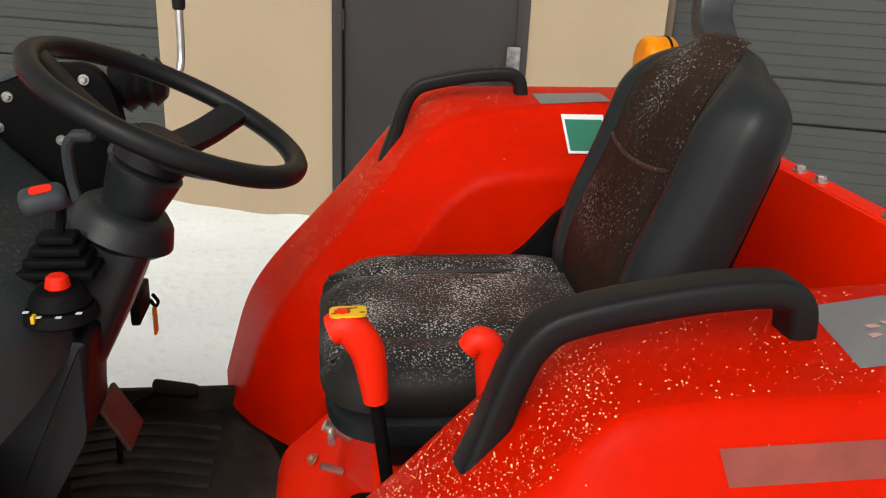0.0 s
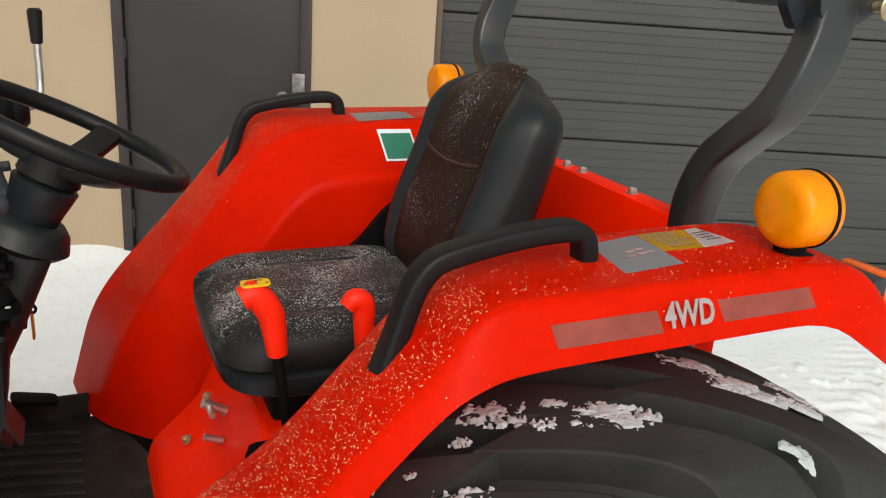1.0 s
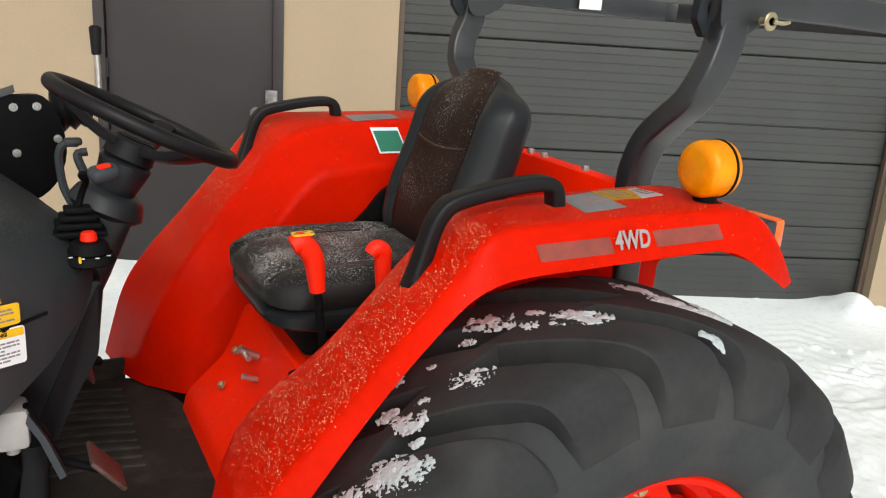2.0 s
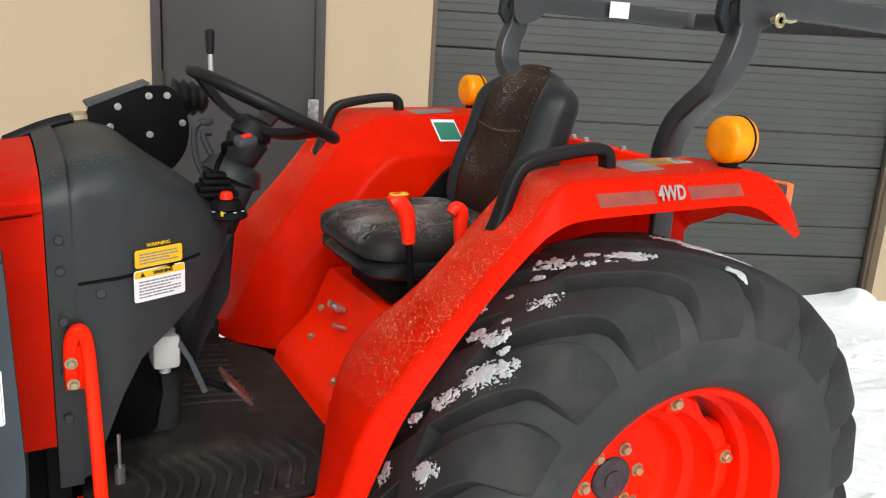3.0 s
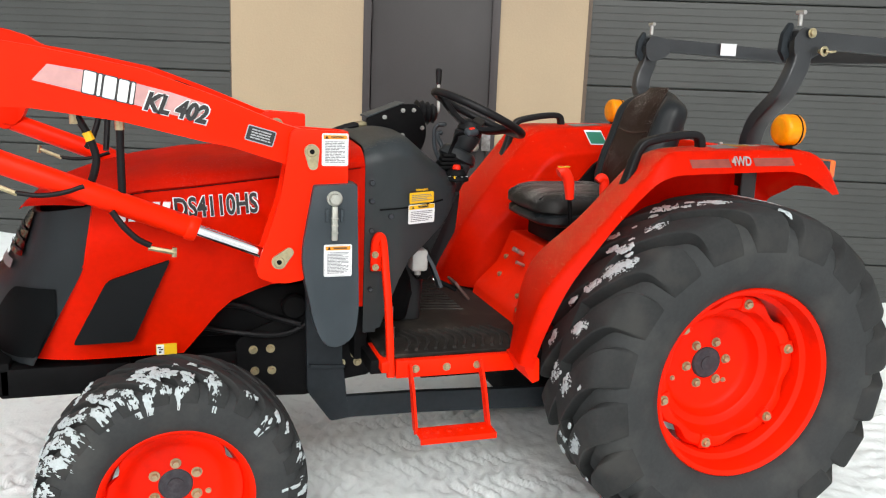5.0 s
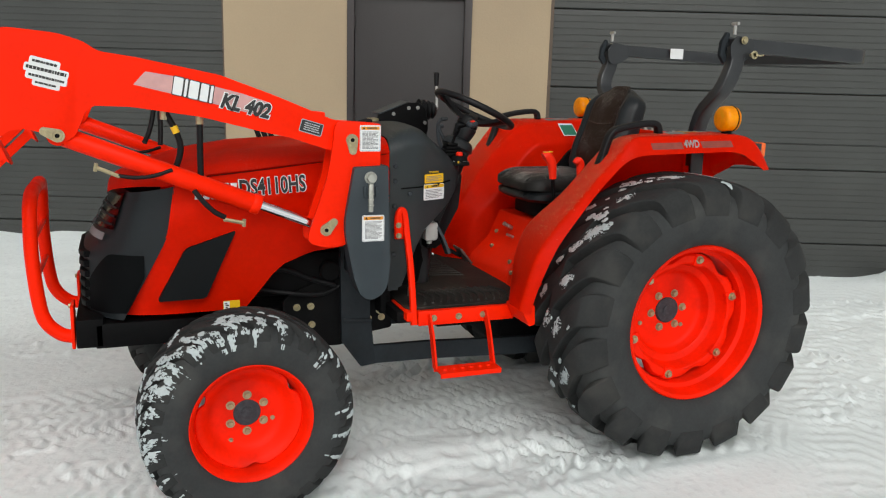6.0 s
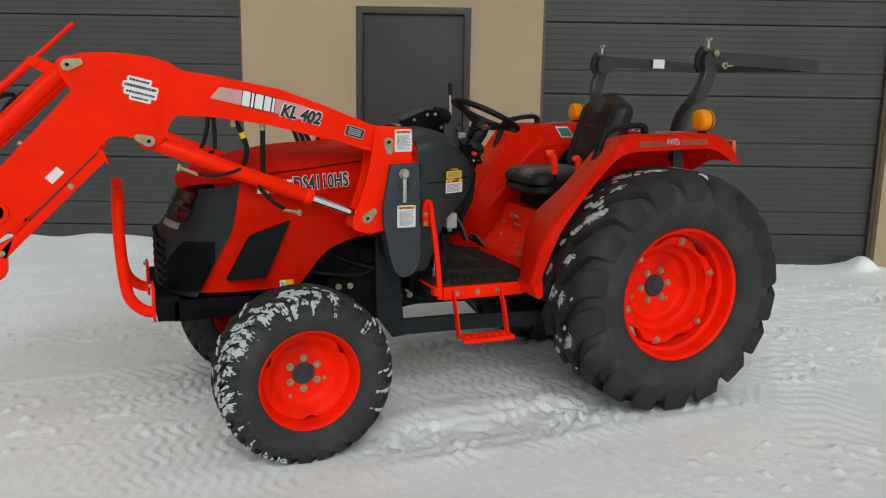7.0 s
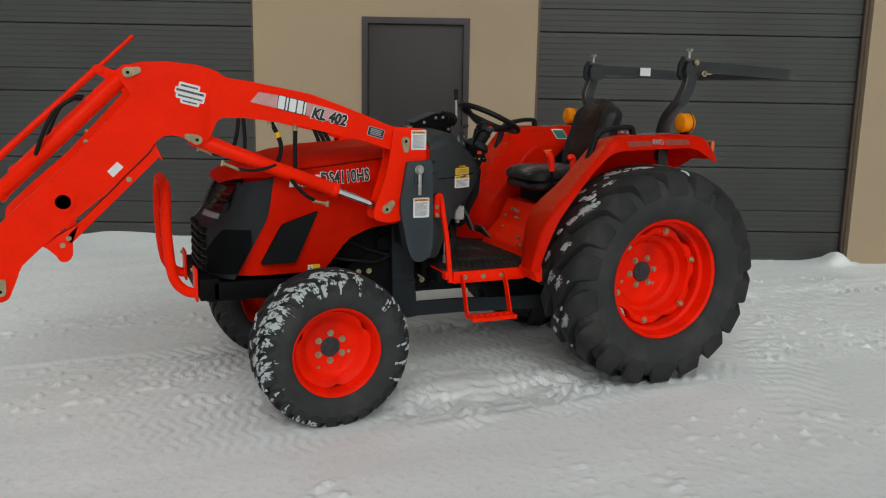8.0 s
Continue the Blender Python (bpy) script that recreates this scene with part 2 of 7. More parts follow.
def snow_surface():
    m = bpy.data.materials.new("trodden_snow")
    m.use_nodes = True
    n, l = m.node_tree.nodes, m.node_tree.links
    b = n["Principled BSDF"]
    b.inputs["Roughness"].default_value = 0.7
    b.inputs["Specular IOR Level"].default_value = 0.3
    geo = n.new("ShaderNodeNewGeometry")

    def noise_at(scale, detail):
        t = n.new("ShaderNodeTexNoise")
        t.inputs["Scale"].default_value, t.inputs["Detail"].default_value = scale, detail
        l.new(geo.outputs["Position"], t.inputs["Vector"])
        return t
    patch, mid, fine = noise_at(0.8, 8), noise_at(24, 9), noise_at(90, 5)
    mp = n.new("ShaderNodeMapping")
    mp.inputs["Scale"].default_value = (0.35, 1.6, 1)
    l.new(geo.outputs["Position"], mp.inputs["Vector"])
    streak = n.new("ShaderNodeTexNoise")
    streak.inputs["Scale"].default_value, streak.inputs["Detail"].default_value = 2.2, 6
    l.new(mp.outputs["Vector"], streak.inputs["Vector"])
    base = ramp(n, [(0.3, (0.755, 0.80, 0.81, 1)), (0.62, (0.875, 0.925, 0.935, 1))])
    mean = n.new("ShaderNodeMath")
    mean.operation = "MULTIPLY_ADD"
    mean.inputs[1].default_value = 0.5
    l.new(patch.outputs["Fac"], mean.inputs[0])
    half = n.new("ShaderNodeMath")
    half.operation = "MULTIPLY"
    half.inputs[1].default_value = 0.5
    l.new(streak.outputs["Fac"], half.inputs[0])
    l.new(half.outputs[0], mean.inputs[2])
    l.new(mean.outputs[0], base.inputs["Fac"])
    dirt = ramp(n, [(0.54, grey4(0)), (0.74, grey4(0.3))])
    l.new(mid.outputs["Fac"], dirt.inputs["Fac"])
    mx = n.new("ShaderNodeMixRGB")
    l.new(dirt.outputs["Color"], mx.inputs["Fac"])
    l.new(base.outputs["Color"], mx.inputs["Color1"])
    mx.inputs["Color2"].default_value = (0.56, 0.585, 0.61, 1)
    l.new(mx.outputs["Color"], b.inputs["Base Color"])
    b1, b2 = n.new("ShaderNodeBump"), n.new("ShaderNodeBump")
    b1.inputs["Strength"].default_value, b1.inputs["Distance"].default_value = 0.24, 0.016
    b2.inputs["Strength"].default_value, b2.inputs["Distance"].default_value = 0.22, 0.005
    l.new(mid.outputs["Fac"], b1.inputs["Height"])
    l.new(fine.outputs["Fac"], b2.inputs["Height"])
    l.new(b1.outputs["Normal"], b2.inputs["Normal"])
    l.new(b2.outputs["Normal"], b.inputs["Normal"])
    return m


SNOW = snow_surface()


# ---- mesh helpers ----
def under(ob, parent):
    """Hangs an object under its parent; a parent that is itself a sub-part moves up to its thing first."""
    if parent.parent is not None and parent.parent.parent is not None:
        root = parent.parent
        while root.parent is not None:
            root = root.parent
        parent.parent = root
    ob.parent = parent


def finish(name, bm, material, parent=None, label="", smooth=35, thick=0.0):
    if thick:
        bmesh.ops.solidify(bm, geom=bm.faces[:], thickness=thick)
    bmesh.ops.recalc_face_normals(bm, faces=bm.faces[:])
    me = bpy.data.meshes.new(name)
    bm.to_mesh(me)
    bm.free()
    me.materials.append(material)
    me.polygons.foreach_set("use_smooth", [True] * len(me.polygons))
    me.set_sharp_from_angle(angle=radians(smooth))
    ob = new(name, me)
    if parent is not None:
        under(ob, parent)
    return tagged(ob, label)


def part(name, bm, material, parent, label="", smooth=35, thick=0.0):
    return finish(name, bm, material, parent, label, smooth, thick)


def again(name, me, parent, m, label=""):
    """One more object on a mesh that is already there."""
    ob = new(name, me)
    under(ob, parent)
    ob.matrix_local = m
    return tagged(ob, label)


def thing(name, label, category, group="", kind="", at=(0, 0, 0)):
    ob = new(name)
    ob.location = at
    ob.empty_display_size = 0.1
    return tagged(ob, label, category, group, kind)


def box(bm, x0, x1, y0, y1, z0, z1, bevel=0.0, seg=2, m=None):
    vs = [bm.verts.new((x, y, z)) for x in (x0, x1) for y in (y0, y1) for z in (z0, z1)]
    fs = [bm.faces.new([vs[i] for i in q]) for q in ((0, 1, 3, 2), (4, 6, 7, 5), (0, 4, 5, 1), (2, 3, 7, 6), (0, 2, 6, 4), (1, 5, 7, 3))]
    if m is not None:
        bmesh.ops.transform(bm, matrix=m, verts=vs)
    if bevel:
        es = list({e for f in fs for e in f.edges})
        bmesh.ops.bevel(bm, geom=es, offset=bevel, segments=seg, affect="EDGES", profile=0.5)


def prism(bm, outline, y0, y1, bevel=0.0, seg=2, axis="y"):
    """An outline of (x, z) drawn out along y (or of (x, y) along z)."""
    def at(p, d):
        return (p[0], d, p[1]) if axis == "y" else (p[0], p[1], d)
    a = [bm.verts.new(at(p, y0)) for p in outline]
    b = [bm.verts.new(at(p, y1)) for p in outline]
    fs = [bm.faces.new(a), bm.faces.new(b[::-1])]
    for i in range(len(a)):
        j = (i + 1) % len(a)
        fs.append(bm.faces.new((a[i], b[i], b[j], a[j])))
    if bevel:
        es = [e for e in fs[0].edges] + [e for e in fs[1].edges]
        bmesh.ops.bevel(bm, geom=es, offset=bevel, segments=seg, affect="EDGES", profile=0.5)


def rounded(points, radius, seg=4):
    """An outline with its corners rounded; radius: one number, or one for each corner."""
    out = []
    k = len(points)
    rs = [radius] * k if isinstance(radius, (int, float)) else radius
    for i in range(k):
        p, a, b = Vector(points[i]), Vector(points[i - 1]), Vector(points[(i + 1) % k])
        if rs[i] <= 0:
            out.append(tuple(p))
            continue
        u, v = (a - p), (b - p)
        d = min(rs[i], u.length * 0.48, v.length * 0.48)
        s, e = p + u.normalized() * d, p + v.normalized() * d
        for j in range(seg + 1):
            t = j / seg
            out.append(tuple((1 - t) ** 2 * s + 2 * t * (1 - t) * p + t * t * e))
    return out


def smooth_path(points, steps=6):
    """A Catmull-Rom curve through the points."""
    ps = [Vector(p) for p in points]
    ps = [2 * ps[0] - ps[1]] + ps + [2 * ps[-1] - ps[-2]]
    out = []
    for i in range(1, len(ps) - 2):
        a, b, c, d = ps[i - 1:i + 3]
        for j in range(steps):
            t = j / steps
            out.append(0.5 * ((2 * b) + (c - a) * t + (2 * a - 5 * b + 4 * c - d) * t * t + (3 * b - a - 3 * c + d) * t ** 3))
    out.append(ps[-2])
    return out


def sweep(bm, path, section, up=(0, 1, 0), close=True, sizes=None):
    """A closed section of (a, b) drawn along a path: a lies along up, b across it."""
    ps = [Vector(p) for p in path]
    rings = []
    for i, p in enumerate(ps):
        t = (ps[min(i + 1, len(ps) - 1)] - ps[max(i - 1, 0)]).normalized()
        side = t.cross(Vector(up)).normalized()
        upv = side.cross(t).normalized()
        k = 1.0 if sizes is None else sizes[i]
        rings.append([bm.verts.new(p + upv * (a * k) + side * (b * k)) for a, b in section])
    n = len(section)
    for r, s in zip(rings, rings[1:]):
        for i in range(n):
            bm.faces.new((r[i], r[(i + 1) % n], s[(i + 1) % n], s[i]))
    if close:
        bm.faces.new(rings[0][::-1])
        bm.faces.new(rings[-1])


def circle(r, n=12):
    return [(r * math.cos(2 * math.pi * i / n), r * math.sin(2 * math.pi * i / n)) for i in range(n)]


def tube(bm, path, r, n=12, up=None):
    ps = [Vector(p) for p in path]
    d = ps[-1] - ps[0]
    if up is None:
        up = min(((1, 0, 0), (0, 1, 0), (0, 0, 1)), key=lambda a: abs(Vector(a).dot(d.normalized())) if d.length > 1e-6 else 0)
    sweep(bm, ps, circle(r, n), up)


def cyl(bm, p, q, r, n=16, r2=None, bevel=0.0):
    p, q = Vector(p), Vector(q)
    d = (q - p).normalized()
    r2 = r if r2 is None else r2
    a = Vector((0, 0, 1)) if abs(d.z) < 0.9 else Vector((1, 0, 0))
    s = d.cross(a).normalized()
    t = d.cross(s)
    prof = [(0, r), ((q - p).length, r2)]
    if bevel:
        k = (q - p).length
        prof = [(0, r - bevel), (bevel, r), (k - bevel, r2), (k, r2 - bevel)]
    rings = [[bm.verts.new(p + d * h + (s * math.cos(2 * math.pi * i / n) + t * math.sin(2 * math.pi * i / n)) * rr) for i in range(n)] for h, rr in prof]
    for u, v in zip(rings, rings[1:]):
        for i in range(n):
            bm.faces.new((u[i], u[(i + 1) % n], v[(i + 1) % n], v[i]))
    bm.faces.new(rings[0][::-1])
    bm.faces.new(rings[-1])


def revolve(bm, profile, n=64, closed=False, wave=None):
    """A profile of (r, y) turned round the y axis."""
    rings = []
    for k, (r, y) in enumerate(profile):
        ring = []
        for i in range(n):
            a = 2 * math.pi * i / n
            rr = r if wave is None else wave(k, a, r)
            ring.append(bm.verts.new((rr * math.sin(a), y, rr * math.cos(a))))
        rings.append(ring)
    pairs = list(zip(rings, rings[1:]))
    if closed:
        pairs.append((rings[-1], rings[0]))
    for u, v in pairs:
        for i in range(n):
            j = (i + 1) % n
            bm.faces.new((u[i], u[j], v[j], v[i]))
    return rings


def grid(bm, rows):
    """Quads between rows of points."""
    vs = [[bm.verts.new(p) for p in r] for r in rows]
    for a, b in zip(vs, vs[1:]):
        for i in range(len(a) - 1):
            bm.faces.new((a[i], a[i + 1], b[i + 1], b[i]))
    return vs


def hexbolt(bm, p, d, r=0.011, h=0.008, washer=True):
    p, d = Vector(p), Vector(d).normalized()
    if washer:
        cyl(bm, p, p + d * 0.003, r * 1.45, 16)
    cyl(bm, p + d * 0.003, p + d * (0.003 + h), r, 6, bevel=0.0015)


def bolts(name, points, d, material, parent, r=0.008, h=0.008):
    """Separate bolts on one mesh, their heads along d."""
    m = Vector((0, 0, 1)).rotation_difference(Vector(d).normalized()).to_matrix().to_4x4()
    first = None
    for p in points:
        if first is None:
            b = bmesh.new()
            hexbolt(b, (0, 0, 0), (0, 0, 1), r, h)
            first = part(name, b, material, parent)
            first.matrix_local = Matrix.Translation(p) @ m
        else:
            again(name, first.data, parent, Matrix.Translation(p) @ m)


def pw(x, table):
    """A number read between the rows of a table."""
    xs, ys = [a for a, _ in table], [b for _, b in table]
    return float(np.interp(x, xs, ys))


def lettering(name, body, size, m, material, parent, label="", fat=0.0, depth=0.0008, slant=0.0, wide=1.0, span=0.0):
    """Raised letters; span: their whole length."""
    c = bpy.data.curves.new(name, "FONT")
    c.body, c.size, c.extrude, c.offset, c.shear = body, size, depth, fat, slant
    c.align_x, c.align_y = "CENTER", "CENTER"
    c.resolution_u = 3
    c.space_character = 1.02
    for i, ch in enumerate(body):
        if ch == "1":
            c.body_format[i].kerning = -0.32 if body[i - 1] == "1" else -0.16
    tmp = new(name, c)
    me = bpy.data.meshes.new_from_object(tmp.evaluated_get(bpy.context.evaluated_depsgraph_get()))
    bpy.data.objects.remove(tmp)
    bpy.data.curves.remove(c)
    me.name = name
    if span:
        xs = [v.co.x for v in me.vertices]
        wide = span / (max(xs) - min(xs))
    me.transform(m @ Matrix.Diagonal((wide, 1, 1, 1)))
    me.materials.clear()
    me.materials.append(material)
    ob = new(name, me)
    under(ob, parent)
    return tagged(ob, label)


def plate(bm, m, w, h, t=0.0012, r=0.006):
    """A flat plate with round corners, centred on the pose m, in its x and y."""
    out = rounded([(-w / 2, -h / 2), (w / 2, -h / 2), (w / 2, h / 2), (-w / 2, h / 2)], r, 3) if r else [(-w / 2, -h / 2), (w / 2, -h / 2), (w / 2, h / 2), (-w / 2, h / 2)]
    a = [bm.verts.new(m @ Vector((x, y, 0))) for x, y in out]
    b = [bm.verts.new(m @ Vector((x, y, t))) for x, y in out]
    bm.faces.new(a[::-1])
    bm.faces.new(b)
    for i in range(len(a)):
        j = (i + 1) % len(a)
        bm.faces.new((a[i], a[j], b[j], b[i]))


def bars(bm, m, w, top, bottom, rows, h=0.0022, seed=0, t=0.0004):
    """Rows of short bars in place of small print."""
    rnd = random.Random(seed)
    for i in range(rows):
        y = top + (bottom - top) * (i + 0.5) / rows
        x = -w / 2
        while x < w / 2 - 0.004:
            k = min(rnd.uniform(0.005, 0.016), w / 2 - x)
            if i % 3 == 2 and x > w * 0.2:
                break
            plate(bm, m @ Matrix.Translation((x + k / 2, y, 0)), k, h, t, 0)
            x += k + 0.0016


def sticker(name, m, w, h, head, title, parent, label, body=None, rows=9, seed=0, head_h=0.2):
    """A safety sticker: backing, coloured head, its heading and rows of small print."""
    body = body or WHITE
    bm = bmesh.new()
    plate(bm, m, w, h, 0.0012, 0.006)
    st = part(name, bm, body, parent, label)
    if head is HEADER:
        # thin printed outline inside the white margin
        bm = bmesh.new()
        plate(bm, m @ Matrix.Translation((0, 0, 0.0008)), w - 0.005, h - 0.005, 0.0006, 0.005)
        part("printed_outline", bm, GREY_INK, st)
        bm = bmesh.new()
        plate(bm, m @ Matrix.Translation((0, 0, 0.0008)), w - 0.0068, h - 0.0068, 0.0008, 0.0045)
        part("print_field", bm, body, st)
        m, w, h = m @ Matrix.Translation((0, 0, 0.0004)), w - 0.006, h - 0.006
    if head:
        bm = bmesh.new()
        plate(bm, m @ Matrix.Translation((0, h / 2 - h * head_h / 2 - 0.0015, 0.0013)), w - 0.004, h * head_h - 0.002, 0.0005, 0.003)
        part("header", bm, head, st)
    if title:
        lettering("heading", title, h * head_h * 0.58, m @ Matrix.Translation((0.006, h / 2 - h * head_h / 2 - 0.0015, 0.0022)), INK, st, fat=0.0004)
        bm = bmesh.new()
        tri = [(-0.0055, -0.0045), (0.0055, -0.0045), (0, 0.0055)]
        mm = m @ Matrix.Translation((-w * 0.34, h / 2 - h * head_h / 2 - 0.0015, 0.0022))
        bm.faces.new([bm.verts.new(mm @ Vector((x, y, 0))) for x, y in tri])
        part("warning_triangle", bm, INK, st, thick=0.0005)
    bm = bmesh.new()
    bars(bm, m @ Matrix.Translation((0, 0, 0.0013)), w * 0.82, h / 2 - h * (head_h if head else 0.02) - 0.006, -h / 2 + 0.006, rows, h=min(0.0030, h / rows * 0.42), seed=seed)
    part("small_print", bm, GREY_INK, st)
    return st


def facing(x, y, z, tilt=0.0, turn=0.0, yaw=0.0):
    """A pose whose x runs to the tractor's rear and whose y runs up, looking towards -y."""
    return pose(x, y, z, 0, 0, yaw) @ pose(0, 0, 0, 90 + tilt, 0, 0) @ pose(0, 0, 0, 0, 0, turn)


# ---- ground ----
WALL = pose(0, 3.018, 0, 0, 0, -22)        # x along the wall, y into the building
UNWALL = WALL.inverted()


def lattice(x, y, cell, seed):
    """Smooth value noise in 0..1."""
    rs = np.random.RandomState(seed)
    g = rs.rand(256, 256)
    fx, fy = x / cell, y / cell
    ix, iy = np.floor(fx).astype(int), np.floor(fy).astype(int)
    tx, ty = fx - ix, fy - iy
    tx, ty = tx * tx * (3 - 2 * tx), ty * ty * (3 - 2 * ty)
    a, b = g[ix % 256, iy % 256], g[(ix + 1) % 256, iy % 256]
    c, d = g[ix % 256, (iy + 1) % 256], g[(ix + 1) % 256, (iy + 1) % 256]
    return (a * (1 - tx) + b * tx) * (1 - ty) + (c * (1 - tx) + d * tx) * ty


def step01(v, lo, hi):
    t = np.clip((v - lo) / (hi - lo), 0, 1)
    return t * t * (3 - 2 * t)


def snow_height(x, y):
    u = UNWALL[0][0] * x + UNWALL[0][1] * y + UNWALL[0][3]
    v = UNWALL[1][0] * x + UNWALL[1][1] * y + UNWALL[1][3]
    z = np.zeros_like(x)
    # deeper snow along the wall, thin before the garage door that is used
    deep = 1 - step01(u, 0.45, 1.6)
    z += deep * 0.14 * step01(v, -3.2, -0.15)
    z += 0.11 * np.exp(-((u - 4.07) / 0.15) ** 2 - ((v + 0.12) / 0.22) ** 2) * (0.6 + 0.8 * lattice(x, y, 0.12, 3))
    z += deep * 0.05 * step01(v, -0.5, -0.05) * lattice(x, y, 0.3, 5)
    near = 1 - step01(np.hypot(x + 0.3, y + 1.0), 4.0, 9.0)
    z += near * (0.018 * (lattice(x, y, 0.9, 11) - 0.5) + 0.006 * (lattice(x, y, 0.22, 12) - 0.5))
    # churned strip beside and under the machine, with crumbs kicked out of it
    edge = 0.35 * (lattice(x, y, 0.5, 26) - 0.5) + 0.25 * (lattice(x, y, 0.2, 27) - 0.5)
    band = 1 - step01(np.abs(y - 0.02) + edge, 0.60, 0.90)
    churn = band * step01(x + edge, -2.7, -1.7) * (1 - 0.5 * step01(x, 3.0, 6.0)) * (0.3 + 0.7 * step01(lattice(x, y, 0.6, 23), 0.2, 0.6))
    z += 0.7 * churn * (0.013 * (lattice(x * 0.8, y * 1.3, 0.085, 21) - 0.5) + 0.010 * (lattice(x, y, 0.040, 22) - 0.5) + 0.011 * (lattice(x, y, 0.026, 29) - 0.5) + 0.012 * (lattice(x, y, 0.16, 28) - 0.5))
    # rows of small cleat marks pressed into the strip
    cleat = np.sin((x + 0.03 * lattice(x, y, 0.12, 51)) * 2 * np.pi / 0.062 + 2.6 * np.sin(y * 2 * np.pi / 0.23))
    trod = (1 - step01(np.abs(y + 0.15) + edge, 0.55, 0.85)) * step01(x + edge, -3.1, -2.2) * (1 - step01(x + edge, 1.6, 2.4)) * step01(lattice(x, y, 0.33, 52), 0.22, 0.6)
    z += 0.020 * trod * (step01(cleat, -0.1, 0.8) - 0.5) * step01(lattice(x, y, 0.05, 53), 0.2, 0.7)
    crumb = step01(lattice(x, y, 0.045, 24), 0.74, 0.95) * step01(lattice(x, y, 0.5, 25), 0.45, 0.75)
    z += near * 0.022 * crumb * (0.25 + 0.75 * (1 - step01(np.abs(y + 0.2), 1.0, 2.4)))
    # tyre tracks with their chevrons
    for side in (-1, 1):
        for mid, half, start in ((0.62, 0.21, -1.4), (0.61, 0.12, -9.0)):
            d = np.abs(y - side * mid - 0.02 * np.sin(x * 0.8))
            inside = 1 - step01(d, half * 0.8, half * 1.15)
            pitch = 0.105 if half > 0.15 else 0.082
            lug = np.sin((x + d * 0.9 + 0.04 * lattice(x, y, 0.3, 33)) * 2 * np.pi / pitch)
            fade = (1 - step01(np.abs(x), 7, 12)) * step01(x, start - 0.6, start) * (1 if side > 0 else step01(x, -1.9, -1.1) * (1 - 0.8 * step01(x, 0.15, 0.5)))
            fade = fade * (0.35 + 0.65 * step01(x, -2.6, -1.9)) * (1 - 0.5 * step01(x, 0.4, 1.0))
            z += inside * fade * (-0.016 + 0.024 * step01(lug, -0.3, 0.7) * step01(lattice(x, y, 0.28, 31), 0.15, 0.85)) + inside * fade * 0.014 * (lattice(x, y, 0.055, 35) - 0.5)
            z += fade * 0.012 * np.exp(-((d - half * 1.2) / 0.05) ** 2) * lattice(x, y, 0.1, 34)
    # faint older track from the garage door past the rear wheel
    sx, sy = x - 1.70, y - 0.02
    s, d = 0.695 * sx + 0.719 * sy, -0.719 * sx + 0.695 * sy
    d = np.abs(d + 0.05 * s * s - 0.05)
    inside = (1 - step01(d, 0.15, 0.24)) * (1 - step01(np.abs(s), 1.5, 2.4))
    lug = np.sin((s + d * 0.5 + 0.05 * lattice(x, y, 0.25, 41)) * 2 * np.pi / 0.105)
    z += inside * (-0.005 + 0.008 * step01(lug, -0.2, 0.6) * (0.25 + 0.75 * lattice(x, y, 0.3, 42)))
    # flat where the tyres stand
    for cx, cy in ((0.005, -0.62), (0.005, 0.62), (-1.80, -0.61), (-1.80, 0.61)):
        w = np.exp(-(((x - cx) / 0.3) ** 2 + ((y - cy) / 0.3) ** 2))
        z = z * (1 - 0.8 * w) + (0.004 if cx > -1 else -0.012) * w
    return z


def axis(lo, hi, step, far):
    mid = np.arange(lo, hi + step / 2, step)
    out, d, p = [], step, hi
    while p < far:
        d *= 1.35
        p += d
        out.append(p)
    back, d, p = [], step, lo
    while p > -far:
        d *= 1.35
        p -= d
        back.append(p)
    return np.array(back[::-1] + list(mid) + out)


gx, gy = axis(-4.2, 4.2, 0.016, 900), axis(-2.9, 3.0, 0.016, 900)
mx_, my_ = np.meshgrid(gx, gy)
hz = snow_height(mx_, my_)
co = np.stack([mx_.ravel(), my_.ravel(), hz.ravel()], 1)
nx, ny = len(gx), len(gy)
ia = (np.arange(ny - 1)[:, None] * nx + np.arange(nx - 1)[None, :]).ravel()
quads = np.stack([ia, ia + 1, ia + nx + 1, ia + nx], 1)
gm = bpy.data.meshes.new("ground")
gm.from_pydata(co.tolist(), [], quads.tolist())
gm.materials.append(SNOW)
gm.polygons.foreach_set("use_smooth", [True] * len(gm.polygons))
tagged(new("ground", gm), "trodden grey-white snow with tyre tracks over the yard", "snow", kind="structure")

# ---- building ----
GL, DL, DR, GR0, GR1 = -1.508, -0.509, 0.492, 1.118, 4.23      # edges of the openings along the wall
TOP, HEAD, DEEP, DOOR_TOP = 4.3, 3.05, 0.30, 2.25
bm = bmesh.new()
for x0, x1, z0, z1 in ((GL, DL, -0.3, HEAD), (DR, GR0, -0.3, HEAD), (GR1, 9.0, -0.3, HEAD), (-9.0, GL - 3.16, -0.3, HEAD),
                       (DL, DR, DOOR_TOP, HEAD), (-9.0, 9.0, HEAD, TOP)):
    box(bm, x0, x1, 0, DEEP, z0, z1)
bmesh.ops.remove_doubles(bm, verts=bm.verts[:], dist=0.0005)
wall = finish("wall_north", bm, STUCCO, None, "tan stucco wall of a commercial building with door openings")
wall.matrix_world = WALL
tagged(wall, category="wall", kind="structure")
bm = bmesh.new()
box(bm, -9.0, 9.0, 2.5, 2.7, -0.3, TOP)
box(bm, -9.0, -8.8, DEEP, 2.5, -0.3, TOP)
